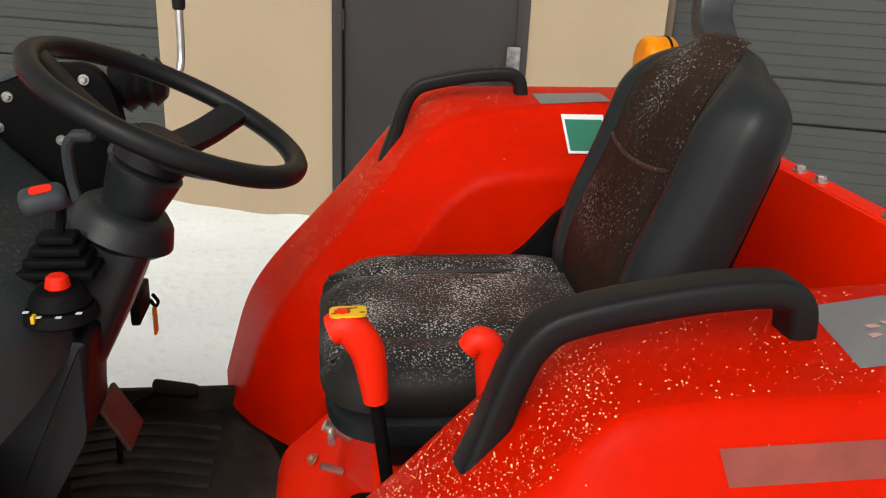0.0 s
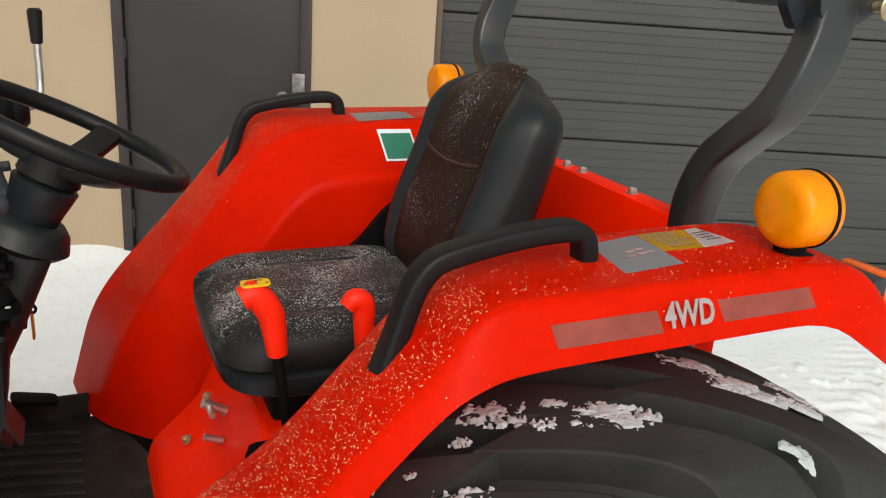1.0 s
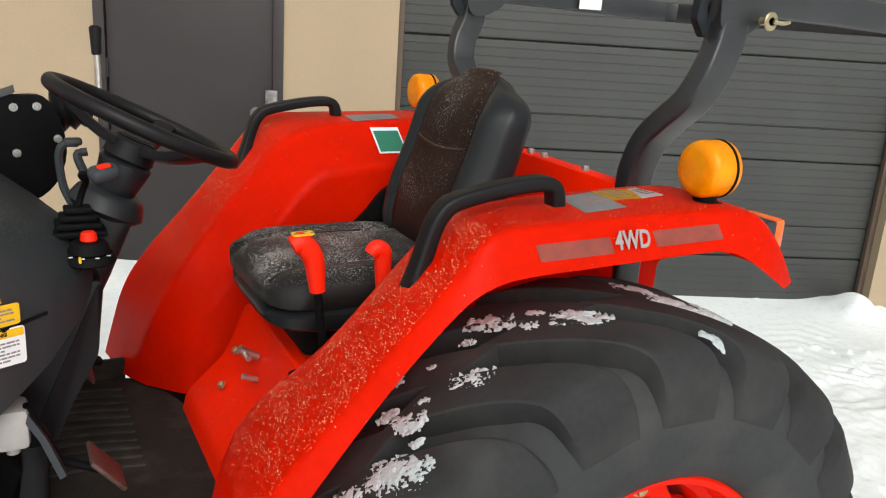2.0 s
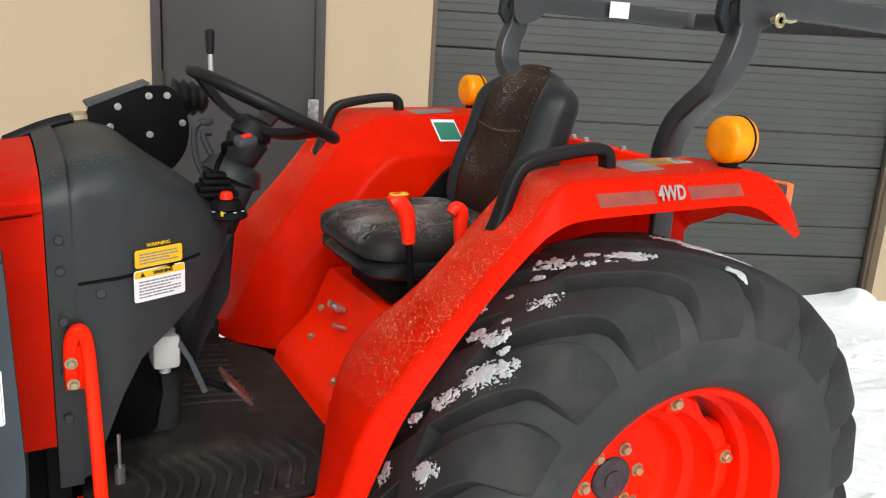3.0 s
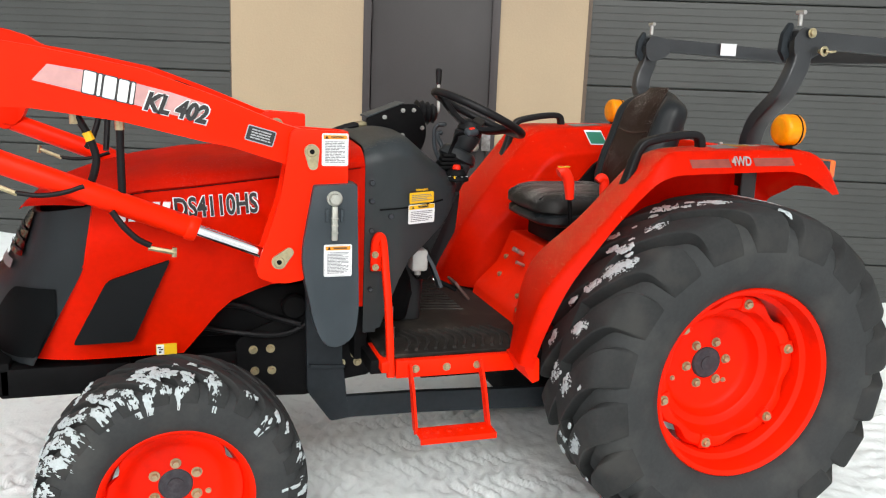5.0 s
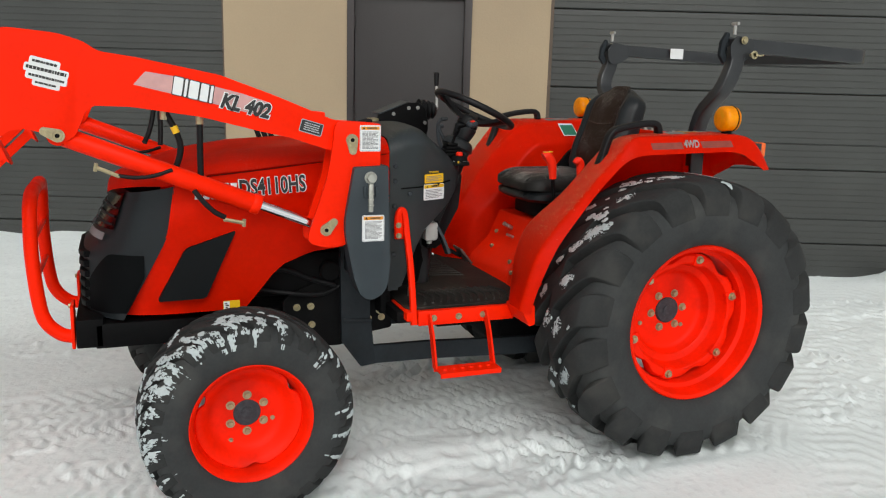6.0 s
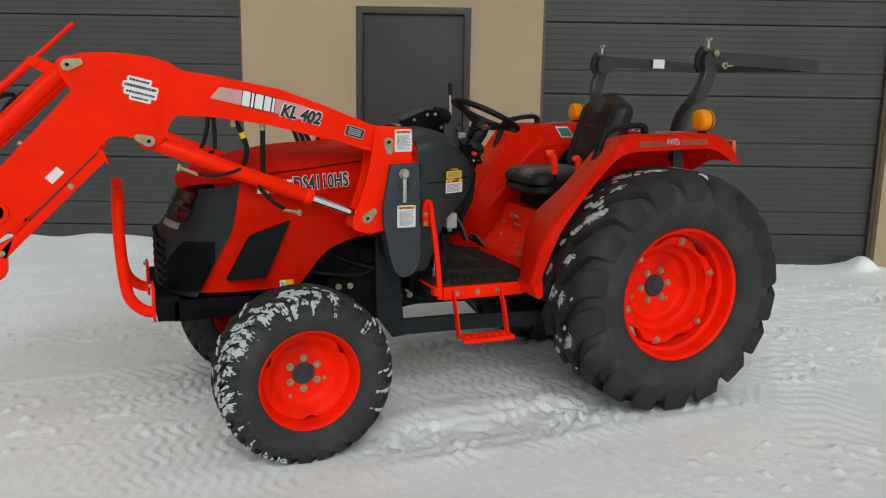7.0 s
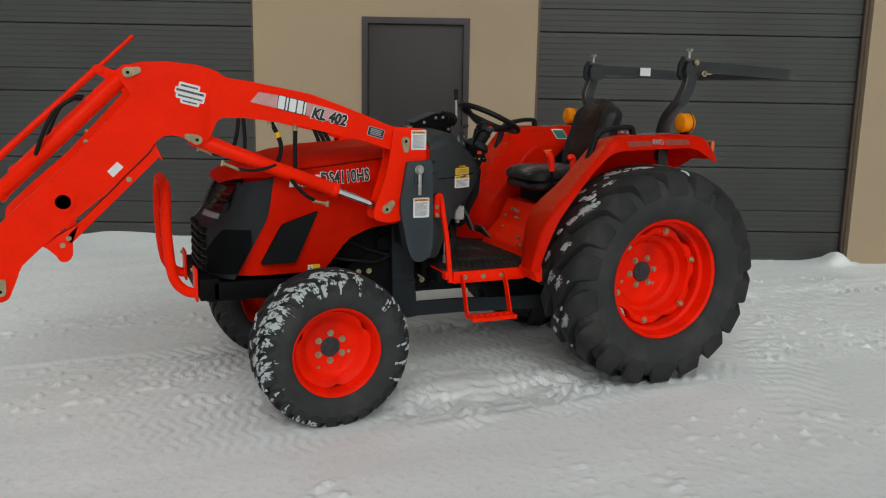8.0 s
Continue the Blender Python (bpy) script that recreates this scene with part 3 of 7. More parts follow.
box(bm, 8.8, 9.0, DEEP, 2.5, -0.3, TOP)
back = finish("wall_south", bm, STUCCO, None, "plain rear wall closing the building")
back.matrix_world = WALL
tagged(back, category="wall", kind="structure")
bm = bmesh.new()
box(bm, -9.1, 9.1, -0.1, 2.8, TOP, TOP + 0.15)
roof = finish("roof", bm, FRAMEPAINT, None, "flat dark roof edge over the tan wall")
roof.matrix_world = WALL
tagged(roof, category="roof", kind="structure")


def garage_panel(width, z0, z1):
    """One section of an overhead door: thin, with one pressed groove, faint ribs and a lip at the joint."""
    bm = bmesh.new()
    h = z1 - z0
    prof = [(0.0, 0.004), (0.004, -0.002), (0.012, -0.006)]
    groove = 0.206 if h > 0.5 else 9
    k = max(3, round(h / 0.0515))
    for i in range(1, k):
        a = h * i / k
        deep, w = (0.011, 0.009) if abs(a - groove) < 0.02 else (0.0023, 0.006)
        prof += [(a - w * 0.4, -0.006), (a, -0.006 + deep), (a + w * 0.6, -0.006 + deep), (a + w, -0.006)]
    prof += [(h - 0.008, -0.005), (h - 0.004, 0.002)]
    prof += [(h - 0.004, 0.03), (0.0, 0.03)]
    prism(bm, [(y, z) for z, y in prof], 0, width)
    bmesh.ops.transform(bm, matrix=Matrix(((0, 1, 0, 0), (1, 0, 0, 0), (0, 0, 1, 0), (0, 0, 0, 1))), verts=bm.verts[:])
    bmesh.ops.recalc_face_normals(bm, faces=bm.faces[:])
    me = bpy.data.meshes.new("panel")
    bm.to_mesh(me)
    bm.free()
    me.materials.append(GARAGE)
    return me


def garage_door(name, u0, u1, label):
    d = thing(name, label, "garage door", kind="structure")
    d.matrix_world = WALL @ Matrix.Translation((u0, 0.13, 0))
    joints = [-0.06, 0.28, 0.905, 1.53, 2.152, 2.775, 3.06]
    for z0, z1 in zip(joints, joints[1:]):
        again("panel", garage_panel(u1 - u0, z0, z1), d, Matrix.Translation((0, 0, z0)))
    bm = bmesh.new()
    for x0, x1 in ((-0.002, 0.035), (u1 - u0 - 0.035, u1 - u0 + 0.002)):
        box(bm, x0, x1, -0.055, -0.012, -0.1, HEAD, 0.004)
    part("jamb_trim", bm, TRIM, d, "brown weather strip along the jamb")
    bm = bmesh.new()
    box(bm, 0.0, u1 - u0, -0.03, 0.02, -0.06, -0.024, 0.004)
    part("bottom_seal", bm, BLACK, d)
    return d


garage_door("garage_door_1", GR0, GR1, "charcoal ribbed overhead garage door, closed, snow at its foot")
garage_door("garage_door_2", GL - 3.16, GL, "charcoal ribbed overhead garage door, closed, behind the loader")

door = thing("door_1", "dark brown steel service door, closed, in a dark frame", "door", kind="structure")
door.matrix_world = WALL
bm = bmesh.new()
prism(bm, [(DL, -0.1), (DL + 0.055, -0.1), (DL + 0.055, DOOR_TOP - 0.055), (DR - 0.055, DOOR_TOP - 0.055), (DR - 0.055, -0.1), (DR, -0.1), (DR, DOOR_TOP), (DL, DOOR_TOP)], -0.015, 0.14, 0.004)
part("door_frame", bm, FRAMEPAINT, door, "dark steel door frame")
bm = bmesh.new()
box(bm, DL + 0.060, DR - 0.060, 0.012, 0.06, 0.02, DOOR_TOP - 0.060, 0.003)
leaf = part("door_leaf", bm, DOORPAINT, door, "flush dark brown steel leaf")
bm = bmesh.new()
box(bm, DR - 0.095, DR - 0.03, -0.022, -0.0155, 1.02, 1.178, 0.002)
for z in (1.04, 1.155):
    cyl(bm, (DR - 0.06, -0.024, z), (DR - 0.06, -0.02, z), 0.006, 10)
part("latch_guard", bm, WORN_STEEL, door, "scratched bare steel latch guard plate")
bm = bmesh.new()
cyl(bm, (DR - 0.147, 0.012, 1.045), (DR - 0.147, -0.006, 1.045), 0.034, 20, bevel=0.003)
cyl(bm, (DR - 0.147, -0.006, 1.045), (DR - 0.147, -0.035, 1.045), 0.014, 14)
cyl(bm, (DR - 0.147, -0.035, 1.045), (DR - 0.147, -0.068, 1.045), 0.029, 20, 0.024, bevel=0.006)
part("door_knob", bm, STEEL, door, "round steel door knob")
for z in (0.35, 1.25, 2.0):
    bm = bmesh.new()
    cyl(bm, (DL + 0.058, -0.002, z - 0.05), (DL + 0.058, -0.002, z + 0.05), 0.008, 10)
    part("hinge", bm, FRAMEPAINT, door)
bm = bmesh.new()
box(bm, DL + 0.06, DR - 0.06, -0.03, 0.10, -0.1, 0.012, 0.004)
part("threshold", bm, STEEL, door)

# ---- tractor ----
tractor = thing("tractor", "orange-red compact four-wheel-drive tractor, dusted with snow, parked in the yard", "tractor")
NEAR, FAR = -1, 1


def tread_lug(stations, wide):
    """One bar of an industrial tread: slanted over the crown, turning straight down the shoulder.
    stations: (y, radius) of its face, (y, radius) of the carcass under it, and the sweep in radians."""
    tops = smooth_path([(p[0], p[1], p[4]) for p in stations], 3)
    feet = smooth_path([(p[2], p[3], p[4]) for p in stations], 3)
    bm = bmesh.new()
    rings = []
    for k, (t, f) in enumerate(zip(tops, feet)):
        u = k / (len(tops) - 1)
        w = wide * (0.86 + 0.20 * min(1, u * 1.6) - 0.10 * max(0, u - 0.75) / 0.25)
        ring = []
        for mix, lean in ((-0.10, 1.16), (0.70, 1.05), (0.94, 0.99), (1.0, 0.90), (1.0, -0.90), (0.94, -0.99), (0.70, -1.05), (-0.10, -1.16)):
            y, r = f[0] + (t[0] - f[0]) * mix, f[1] + (t[1] - f[1]) * mix
            a = t[2] + lean * w / 2
            ring.append(bm.verts.new((r * math.sin(a), y, r * math.cos(a))))
        rings.append(ring)
    for u, v in zip(rings, rings[1:]):
        for i in range(8):
            bm.faces.new((u[i], u[(i + 1) % 8], v[(i + 1) % 8], v[i]))
    bm.faces.new(rings[0])
    bm.faces.new(rings[-1][::-1])
    bmesh.ops.recalc_face_normals(bm, faces=bm.faces[:])
    me = bpy.data.meshes.new("tread_lug")
    bm.to_mesh(me)
    bm.free()
    me.materials.append(LUG)
    me.polygons.foreach_set("use_smooth", [True] * len(me.polygons))
    me.set_sharp_from_angle(angle=radians(32))
    return me


def tyre(name, parent, side):
    """A tyre's carcass: half its section from the bead to the crown as (radius, y)."""
    prof = [(r, -y) for r, y in side] + [(r, y) for r, y in side[-2::-1]]
    bm = bmesh.new()
    revolve(bm, prof, 96, closed=True)
    t = part(name, bm, RUBBER, parent, "weathered black rubber tyre with worn lugs", smooth=60)
    return t


def snow_patch(bm, centre, along, across, radius, seed, thick=0.0045, n=20, turn=None):
    """A thin ragged patch of packed snow on a tread: centre is (angle, y), sizes in metres; its length lies turned from the rolling direction."""
    rnd = random.Random(seed)
    off = Vector((rnd.uniform(-50, 50), rnd.uniform(-50, 50), 0))
    turn = rnd.uniform(-0.7, 0.7) if turn is None else turn
    m = max(8, round(n * 0.8))
    vs = []
    for i in range(n):
        row = []
        for j in range(m):
            u, v = i / (n - 1) * 2 - 1, j / (m - 1) * 2 - 1
            p, q = u * along, v * across
            at = Vector((p, q, 0)) + off
            k = 0.62 - (u * u + v * v) + 1.0 * noise.noise(at * 32) + 1.0 * noise.noise(at * 95) + 1.1 * noise.noise(at * 230)
            if max(abs(u), abs(v)) > 0.99:
                k = min(k, -0.1)
            up = thick * min(1, max(0, k)) ** 0.6 * rnd.uniform(0.55, 1.2) if k > 0 else -0.004
            y = centre[1] + p * math.sin(turn) + q * math.cos(turn)
            r = radius(y)
            t = centre[0] + (p * math.cos(turn) - q * math.sin(turn)) / r
            row.append((bm.verts.new(((r + up) * math.sin(t), y, (r + up) * math.cos(t))), k))
        vs.append(row)
    for p, q in zip(vs, vs[1:]):
        for j in range(m - 1):
            c = (p[j], p[j + 1], q[j + 1], q[j])
            if max(x[1] for x in c) > 0:
                bm.faces.new([x[0] for x in c])
    loose = [v for r in vs for v, _ in r if not v.link_faces]
    bmesh.ops.delete(bm, geom=loose, context="VERTS")


def wheel(name, centre, side, spec, label, steer=0.0):
    """A wheel with rim, disc, hub, nuts, tyre and lugs; built for the side that faces -y and turned for the other."""
    bm = bmesh.new()
    revolve(bm, spec["rim"], 72, closed=True)
    root = part(name, bm, RED_PLAIN, tractor, label, smooth=40)
    root.matrix_local = Matrix.Translation(centre) @ pose(0, 0, 0, 0, 0, steer + (0 if side == NEAR else 180))
    bm = bmesh.new()
    front = spec["disc"] + [(0.0005, spec["disc"][-1][1])]
    wv = spec.get("wave")
    revolve(bm, front + [(r, y + 0.012) for r, y in front[::-1]], 72, closed=True, wave=(lambda k, a, r: wv(min(k, 2 * len(front) - 1 - k), a, r)) if wv else None)
    part("wheel_disc", bm, RED_PLAIN, root, "red dished wheel disc", smooth=35)
    bm = bmesh.new()
    yh, rh = spec["hub"]
    cyl(bm, (0, yh + 0.03, 0), (0, yh - 0.004, 0), rh, 28, bevel=0.006)
    cyl(bm, (0, yh - 0.004, 0), (0, yh - 0.008, 0), rh * 0.45, 20)
    part("hub", bm, HUB, root, "dark grey hub end")
    bm = bmesh.new()
    hexbolt(bm, (0, 0, 0), (0, -1, 0), spec["nut"], 0.012)
    nut = part("wheel_nut", bm, ZINC, root)
    rn, yn, kn, ph = spec["nuts"]
    for i in range(kn):
        a = ph + 2 * math.pi * i / kn
        m = Matrix.Translation((rn * math.sin(a), yn, rn * math.cos(a)))
        if i == 0:
            nut.matrix_local = m
        else:
            again("wheel_nut", nut.data, root, m)
    for rs, a in spec.get("studs", ()):
        again("small_stud", nut.data, root, Matrix.Translation((rs * math.sin(a), yn - 0.0, rs * math.cos(a))) @ Matrix.Scale(0.55, 4))
    if "clamps" in spec:
        rc, yc2, kc, ph = spec["clamps"]
        bm = bmesh.new()
        box(bm, -0.022, 0.022, -0.004, 0.014, -0.028, 0.024, 0.004)
        lug = part("rim_clamp", bm, RED_PLAIN, root)
        for i in range(kc):
            a = ph + 2 * math.pi * i / kc
            m = pose(rc * math.sin(a), yc2, rc * math.cos(a), 0, math.degrees(a), 0)
            if i == 0:
                lug.matrix_local = m
            else:
                again("rim_clamp", lug.data, root, m)
            again("wheel_nut", nut.data, root, m @ Matrix.Translation((0, -0.004, 0)))
    tyre("tyre", root, *spec["tyre"])
    me = tread_lug(*spec["lug"])
    k = spec["count"]
    for i in range(k):
        a = 360 * i / k
        again("tread_lug", me, root, pose(0, 0, 0, 0, a, 0))
        again("tread_lug", me, root, pose(0, 0, 0, 0, 0, 180) @ pose(0, 0, 0, 0, -a + 180 / k, 0) @ Matrix.Identity(4))
    return root


# centre planes of the tyres: rear 0.62 m, front 0.61 m from the middle
REAR = dict(rim=[(0.314, -0.172), (0.328, -0.180), (0.334, -0.175), (0.330, -0.162), (0.322, -0.150), (0.316, -0.105), (0.296, -0.098), (0.293, -0.03), (0.293, 0.10), (0.316, 0.11),
                 (0.322, 0.15), (0.342, 0.18), (0.335, 0.186), (0.312, 0.15), (0.306, 0.105), (0.284, 0.09), (0.284, -0.055), (0.286, -0.098), (0.304, -0.108), (0.308, -0.150)],
            disc=[(0.283, -0.040), (0.279, -0.062), (0.268, -0.074), (0.246, -0.076), (0.234, -0.070), (0.222, -0.030), (0.215, -0.016), (0.196, -0.010), (0.188, -0.004), (0.178, 0.032),
                  (0.168, 0.042), (0.155, 0.045), (0.05, 0.045)],
            wave=lambda k, a, r: r - (0.036 * max(0, math.cos(6 * (a - 0.74))) ** 1.5 * (1 - k / 5) if k < 5 else 0),
            hub=(0.036, 0.057), nut=0.0122, nuts=(0.081, 0.042, 6, 0.42), studs=((0.108, 2.3), (0.142, 4.36)), clamps=(0.254, -0.077, 6, 0.22),
            tyre=([(0.331, 0.172), (0.341, 0.194), (0.369, 0.211), (0.415, 0.2185), (0.45, 0.2195), (0.485, 0.2125), (0.512, 0.200), (0.534, 0.181), (0.55, 0.153), (0.560, 0.10), (0.562, 0.0)],),
            lug=([(0.012, 0.604, 0.012, 0.560, -0.02), (-0.07, 0.604, -0.07, 0.559, 0.14), (-0.135, 0.600, -0.13, 0.554, 0.265), (-0.178, 0.588, -0.160, 0.544, 0.335), (-0.201, 0.566, -0.184, 0.530, 0.362),
                  (-0.214, 0.534, -0.203, 0.510, 0.372), (-0.2195, 0.500, -0.2140, 0.486, 0.376), (-0.2198, 0.468, -0.2180, 0.463, 0.376)], 0.218), count=18)
FRONT = dict(rim=[(0.204, -0.105), (0.216, -0.114), (0.224, -0.112), (0.222, -0.098), (0.208, -0.086), (0.203, -0.05), (0.188, -0.03), (0.188, 0.05), (0.205, 0.08), (0.224, 0.112), (0.216, 0.116),
                  (0.198, 0.08), (0.18, 0.05), (0.18, -0.02), (0.192, -0.048), (0.198, -0.085)],
             disc=[(0.1935, -0.052), (0.188, -0.058), (0.176, -0.055), (0.160, -0.042), (0.144, -0.022), (0.132, -0.009), (0.118, -0.002), (0.10, 0.0), (0.05, 0.0)],
             wave=lambda k, a, r: r - (0.026 * max(0, math.cos(3 * (a - 0.98))) ** 14 * (1 - k / 3) if k < 3 else 0), hub=(0.0, 0.052), nut=0.0112, nuts=(0.069, -0.001, 6, 0.02), studs=((0.098, 1.9), (0.115, 3.7)),
             tyre=([(0.214, 0.106), (0.226, 0.122), (0.244, 0.132), (0.272, 0.1375), (0.293, 0.138), (0.316, 0.1345), (0.332, 0.1265), (0.344, 0.114), (0.352, 0.095), (0.356, 0.06), (0.357, 0.0)],),
             lug=([(0.010, 0.380, 0.010, 0.355, -0.02), (-0.045, 0.380, -0.045, 0.354, 0.15), (-0.088, 0.377, -0.085, 0.349, 0.27), (-0.113, 0.364, -0.106, 0.340, 0.335), (-0.127, 0.343, -0.122, 0.334, 0.355),
                   (-0.1335, 0.324, -0.1305, 0.321, 0.36), (-0.1362, 0.311, -0.1355, 0.310, 0.36)], 0.145), count=26)
rear_near = wheel("rear_wheel", (0.005, -0.62, 0.60), NEAR, REAR, "large rear wheel with red rim and snow-flecked tyre")
wheel("rear_wheel", (0.005, 0.62, 0.60), FAR, REAR, "large rear wheel with red rim")
front_near = wheel("front_wheel", (-1.816, -0.61, 0.357), NEAR, FRONT, "front wheel with red rim, snow packed in its tread", 3)
wheel("front_wheel", (-1.85, 0.61, 0.357), FAR, FRONT, "front wheel with red rim", 3)

# snow caught in the treads
def rear_crown(y):
    return pw(abs(y), [(0, 0.6035), (0.10, 0.602), (0.135, 0.5995), (0.178, 0.5875), (0.201, 0.5655), (0.214, 0.5335), (0.2205, 0.495)])


def front_crown(y):
    return pw(abs(y), [(0, 0.3795), (0.045, 0.3795), (0.088, 0.3765), (0.113, 0.3635), (0.127, 0.3425), (0.1335, 0.3235), (0.138, 0.295)])


# (angle from the top, distance from the middle plane, half length)
REAR_SNOW = ((-0.75, -0.02, 0.034), (-0.77, 0.03, 0.022), (-0.85, -0.095, 0.052), (-0.88, -0.06, 0.04), (-0.54, -0.047, 0.034), (-0.37, 0.06, 0.04), (-0.31, 0.0, 0.022), (-1.243, -0.065, 0.04), (-1.371, 0.08, 0.03), (-1.13, 0.043, 0.02),
             (-1.01, -0.02, 0.034), (-1.572, -0.06, 0.04), (-1.56, 0.02, 0.034), (-1.911, -0.094, 0.042), (-1.95, -0.06, 0.03), (-2.1, 0.09, 0.03), (-0.70, 0.084, 0.022), (-0.163, -0.043, 0.046), (0.23, -0.02, 0.05), (0.16, 0.05, 0.04), (0.36, -0.05, 0.03), (0.45, 0.0, 0.04))
WAY = math.atan2(-0.135, 0.16)          # the bars' slant over the crown
bm = bmesh.new()
for i, (a, y, sz) in enumerate(REAR_SNOW):
    snow_patch(bm, (a, y), sz * 1.25, sz * 0.66, rear_crown, 100 + i, thick=0.0035, n=34, turn=WAY)
rnd = random.Random(78)
for i in range(16):
    a = -2.3 + 2.1 * rnd.random() if i < 12 else 0.1 + 0.6 * rnd.random()
    k = rnd.uniform(0.6, 1.3)
    snow_patch(bm, (a, rnd.uniform(-0.17, 0.06)), 0.022 * k, 0.011 * k, rear_crown, 7000 + i, thick=0.0022, n=18, turn=WAY)
part("packed_snow", bm, SNOWPACK, rear_near, "ragged white patches of snow on the tread", smooth=180)["kind"] = "stuff"
bm = bmesh.new()
rnd = random.Random(77)
for i in range(26):
    a = 2 * math.pi * i / 26
    a -= 2 * math.pi if a > math.pi else 0
    if -2.35 < a < 0.15:
        # the leading bars carry snow on crown and shoulder
        for y, sw, along, across in ((-0.112, 0.33, 0.024, 0.012), (-0.090, 0.27, 0.026, 0.012), (-0.060, 0.19, 0.026, 0.012), (-0.025, 0.09, 0.024, 0.012)):
            for _ in range(3):
                k = rnd.uniform(0.55, 1.2)
                if rnd.random() < 0.3:
                    continue
                snow_patch(bm, (a + sw + rnd.uniform(-0.07, 0.07), y + rnd.uniform(-0.010, 0.010)), along * k, across * k, front_crown, rnd.randrange(90000), thick=0.004, n=22, turn=WAY + rnd.uniform(-0.35, 0.35))
        for _ in range(rnd.randrange(1, 4)):
            k = rnd.uniform(0.6, 1.2)
            snow_patch(bm, (a + 0.35 + rnd.uniform(-0.08, 0.08), rnd.uniform(-0.131, -0.118)), 0.018 * k, 0.010 * k, front_crown, rnd.randrange(90000), thick=0.003, n=16, turn=rnd.uniform(-0.5, 0.5))
        # the far half of the tread, seen over the top
        for y in (0.03, 0.075)[:rnd.randrange(3)]:
            snow_patch(bm, (a + 0.18 + 2.2 * y, y), 0.028, 0.012, front_crown, rnd.randrange(90000), thick=0.006, n=14, turn=-WAY)
    elif a < 1.75:
        for _ in range(3):
            k = rnd.uniform(0.5, 1.0)
            snow_patch(bm, (a + 0.33 + rnd.uniform(-0.08, 0.08), rnd.uniform(-0.132, -0.10)), 0.024 * k, 0.012 * k, front_crown, rnd.randrange(90000), thick=0.005, n=14, turn=WAY)
part("packed_snow", bm, SNOWPACK, front_near, "ragged white patches of snow on the tread", smooth=180)["kind"] = "stuff"

# -- fenders --
# rows: outer crease, lower edge of the skirt, inner edge of the top, foot of the bevel, and the bevel's distance from the middle
FENDER = [
    ((-0.758, 0.674), (-0.720, 0.666), (-0.722, 0.670), (-0.672, 0.655), 0.43),
    ((-0.742, 0.735), (-0.706, 0.735), (-0.698, 0.730), (-0.635, 0.700), 0.39),
    ((-0.705, 0.870), (-0.648, 0.872), (-0.662, 0.872), (-0.590, 0.800), 0.345),
    ((-0.648, 0.962), (-0.604, 0.952), (-0.606, 0.978), (-0.535, 0.900), 0.325),
    ((-0.474, 1.153), (-0.458, 1.138), (-0.482, 1.108), (-0.415, 1.035), 0.31),
    ((-0.345, 1.290), (-0.345, 1.253), (-0.340, 1.262), (-0.300, 1.175), 0.31),
    ((-0.300, 1.345), (-0.300, 1.277), (-0.266, 1.330), (-0.232, 1.240), 0.31),
    ((-0.255, 1.362), (-0.252, 1.290), (-0.190, 1.356), (-0.175, 1.262), 0.31),
    ((0.060, 1.366), (0.060, 1.299), (0.060, 1.371), (0.060, 1.264), 0.31),
    ((0.292, 1.368), (0.215, 1.303), (0.292, 1.372), (0.290, 1.264), 0.31),
    ((0.340, 1.305), (0.268, 1.264), (0.345, 1.308), (0.345, 1.200), 0.31),
    ((0.388, 1.226), (0.326, 1.226), (0.400, 1.222), (0.400, 1.150), 0.31),
]


def fender_row(i, s):
    c, lo, inn, bev, yb = FENDER[i]
    if s == FAR and i < 5:
        c, lo, inn, bev = ((x + 0.022, z) for x, z in (c, lo, inn, bev))
    flare = 0.035 if i >= 10 else 0.0
    w = 0.66 if bev[1] < 1.1 else 0.95
    return [Vector(p) for p in ((lo[0], s * (0.692 + flare), lo[1]), (c[0], s * (0.662 + flare), c[1]), (c[0] * 0.93 + inn[0] * 0.07, s * 0.642, c[1] * 0.93 + inn[1] * 0.07 + 0.004),
                                (c[0] * 0.5 + inn[0] * 0.5, s * 0.53, c[1] * 0.5 + inn[1] * 0.5 + 0.005), (inn[0], s * (0.452 if yb < 0.312 else yb + 0.06), inn[1]), (inn[0] * 0.8 + bev[0] * 0.2, s * (0.430 if yb < 0.312 else yb + 0.045), inn[1] * 0.8 + bev[1] * 0.2),
                                (bev[0], s * yb, bev[1]), (bev[0], s * (yb - 0.005), w))]


def soften(points, radius, n=3):
    """A row of points with its corners drawn out into short curves."""
    pts = [Vector(p) for p in points]
    out = [pts[0]]
    for a, p, b in zip(pts, pts[1:], pts[2:]):
        q0 = p + (a - p) * min(0.45, radius / max(1e-6, (a - p).length))
        q1 = p + (b - p) * min(0.45, radius / max(1e-6, (b - p).length))
        for i in range(n + 1):
            t = i / n
            out.append(q0 * (1 - t) ** 2 + p * 2 * t * (1 - t) + q1 * t * t)
    return [tuple(v) for v in out + [pts[-1]]]


def fender(side, label):
    keys = [soften(fender_row(i, side), 0.022) for i in range(len(FENDER))]
    columns = [soften(c, 0.09, 4) for c in zip(*keys)]
    bm = bmesh.new()
    grid(bm, [list(r) for r in zip(*columns)])
    f = part("fender", bm, RED_SNOWY, tractor, label, smooth=38, thick=0.005)
    return f


fender_near = fender(NEAR, "red pressed-steel rear fender speckled with snow")
fender_far = fender(FAR, "red pressed-steel rear fender speckled with snow")


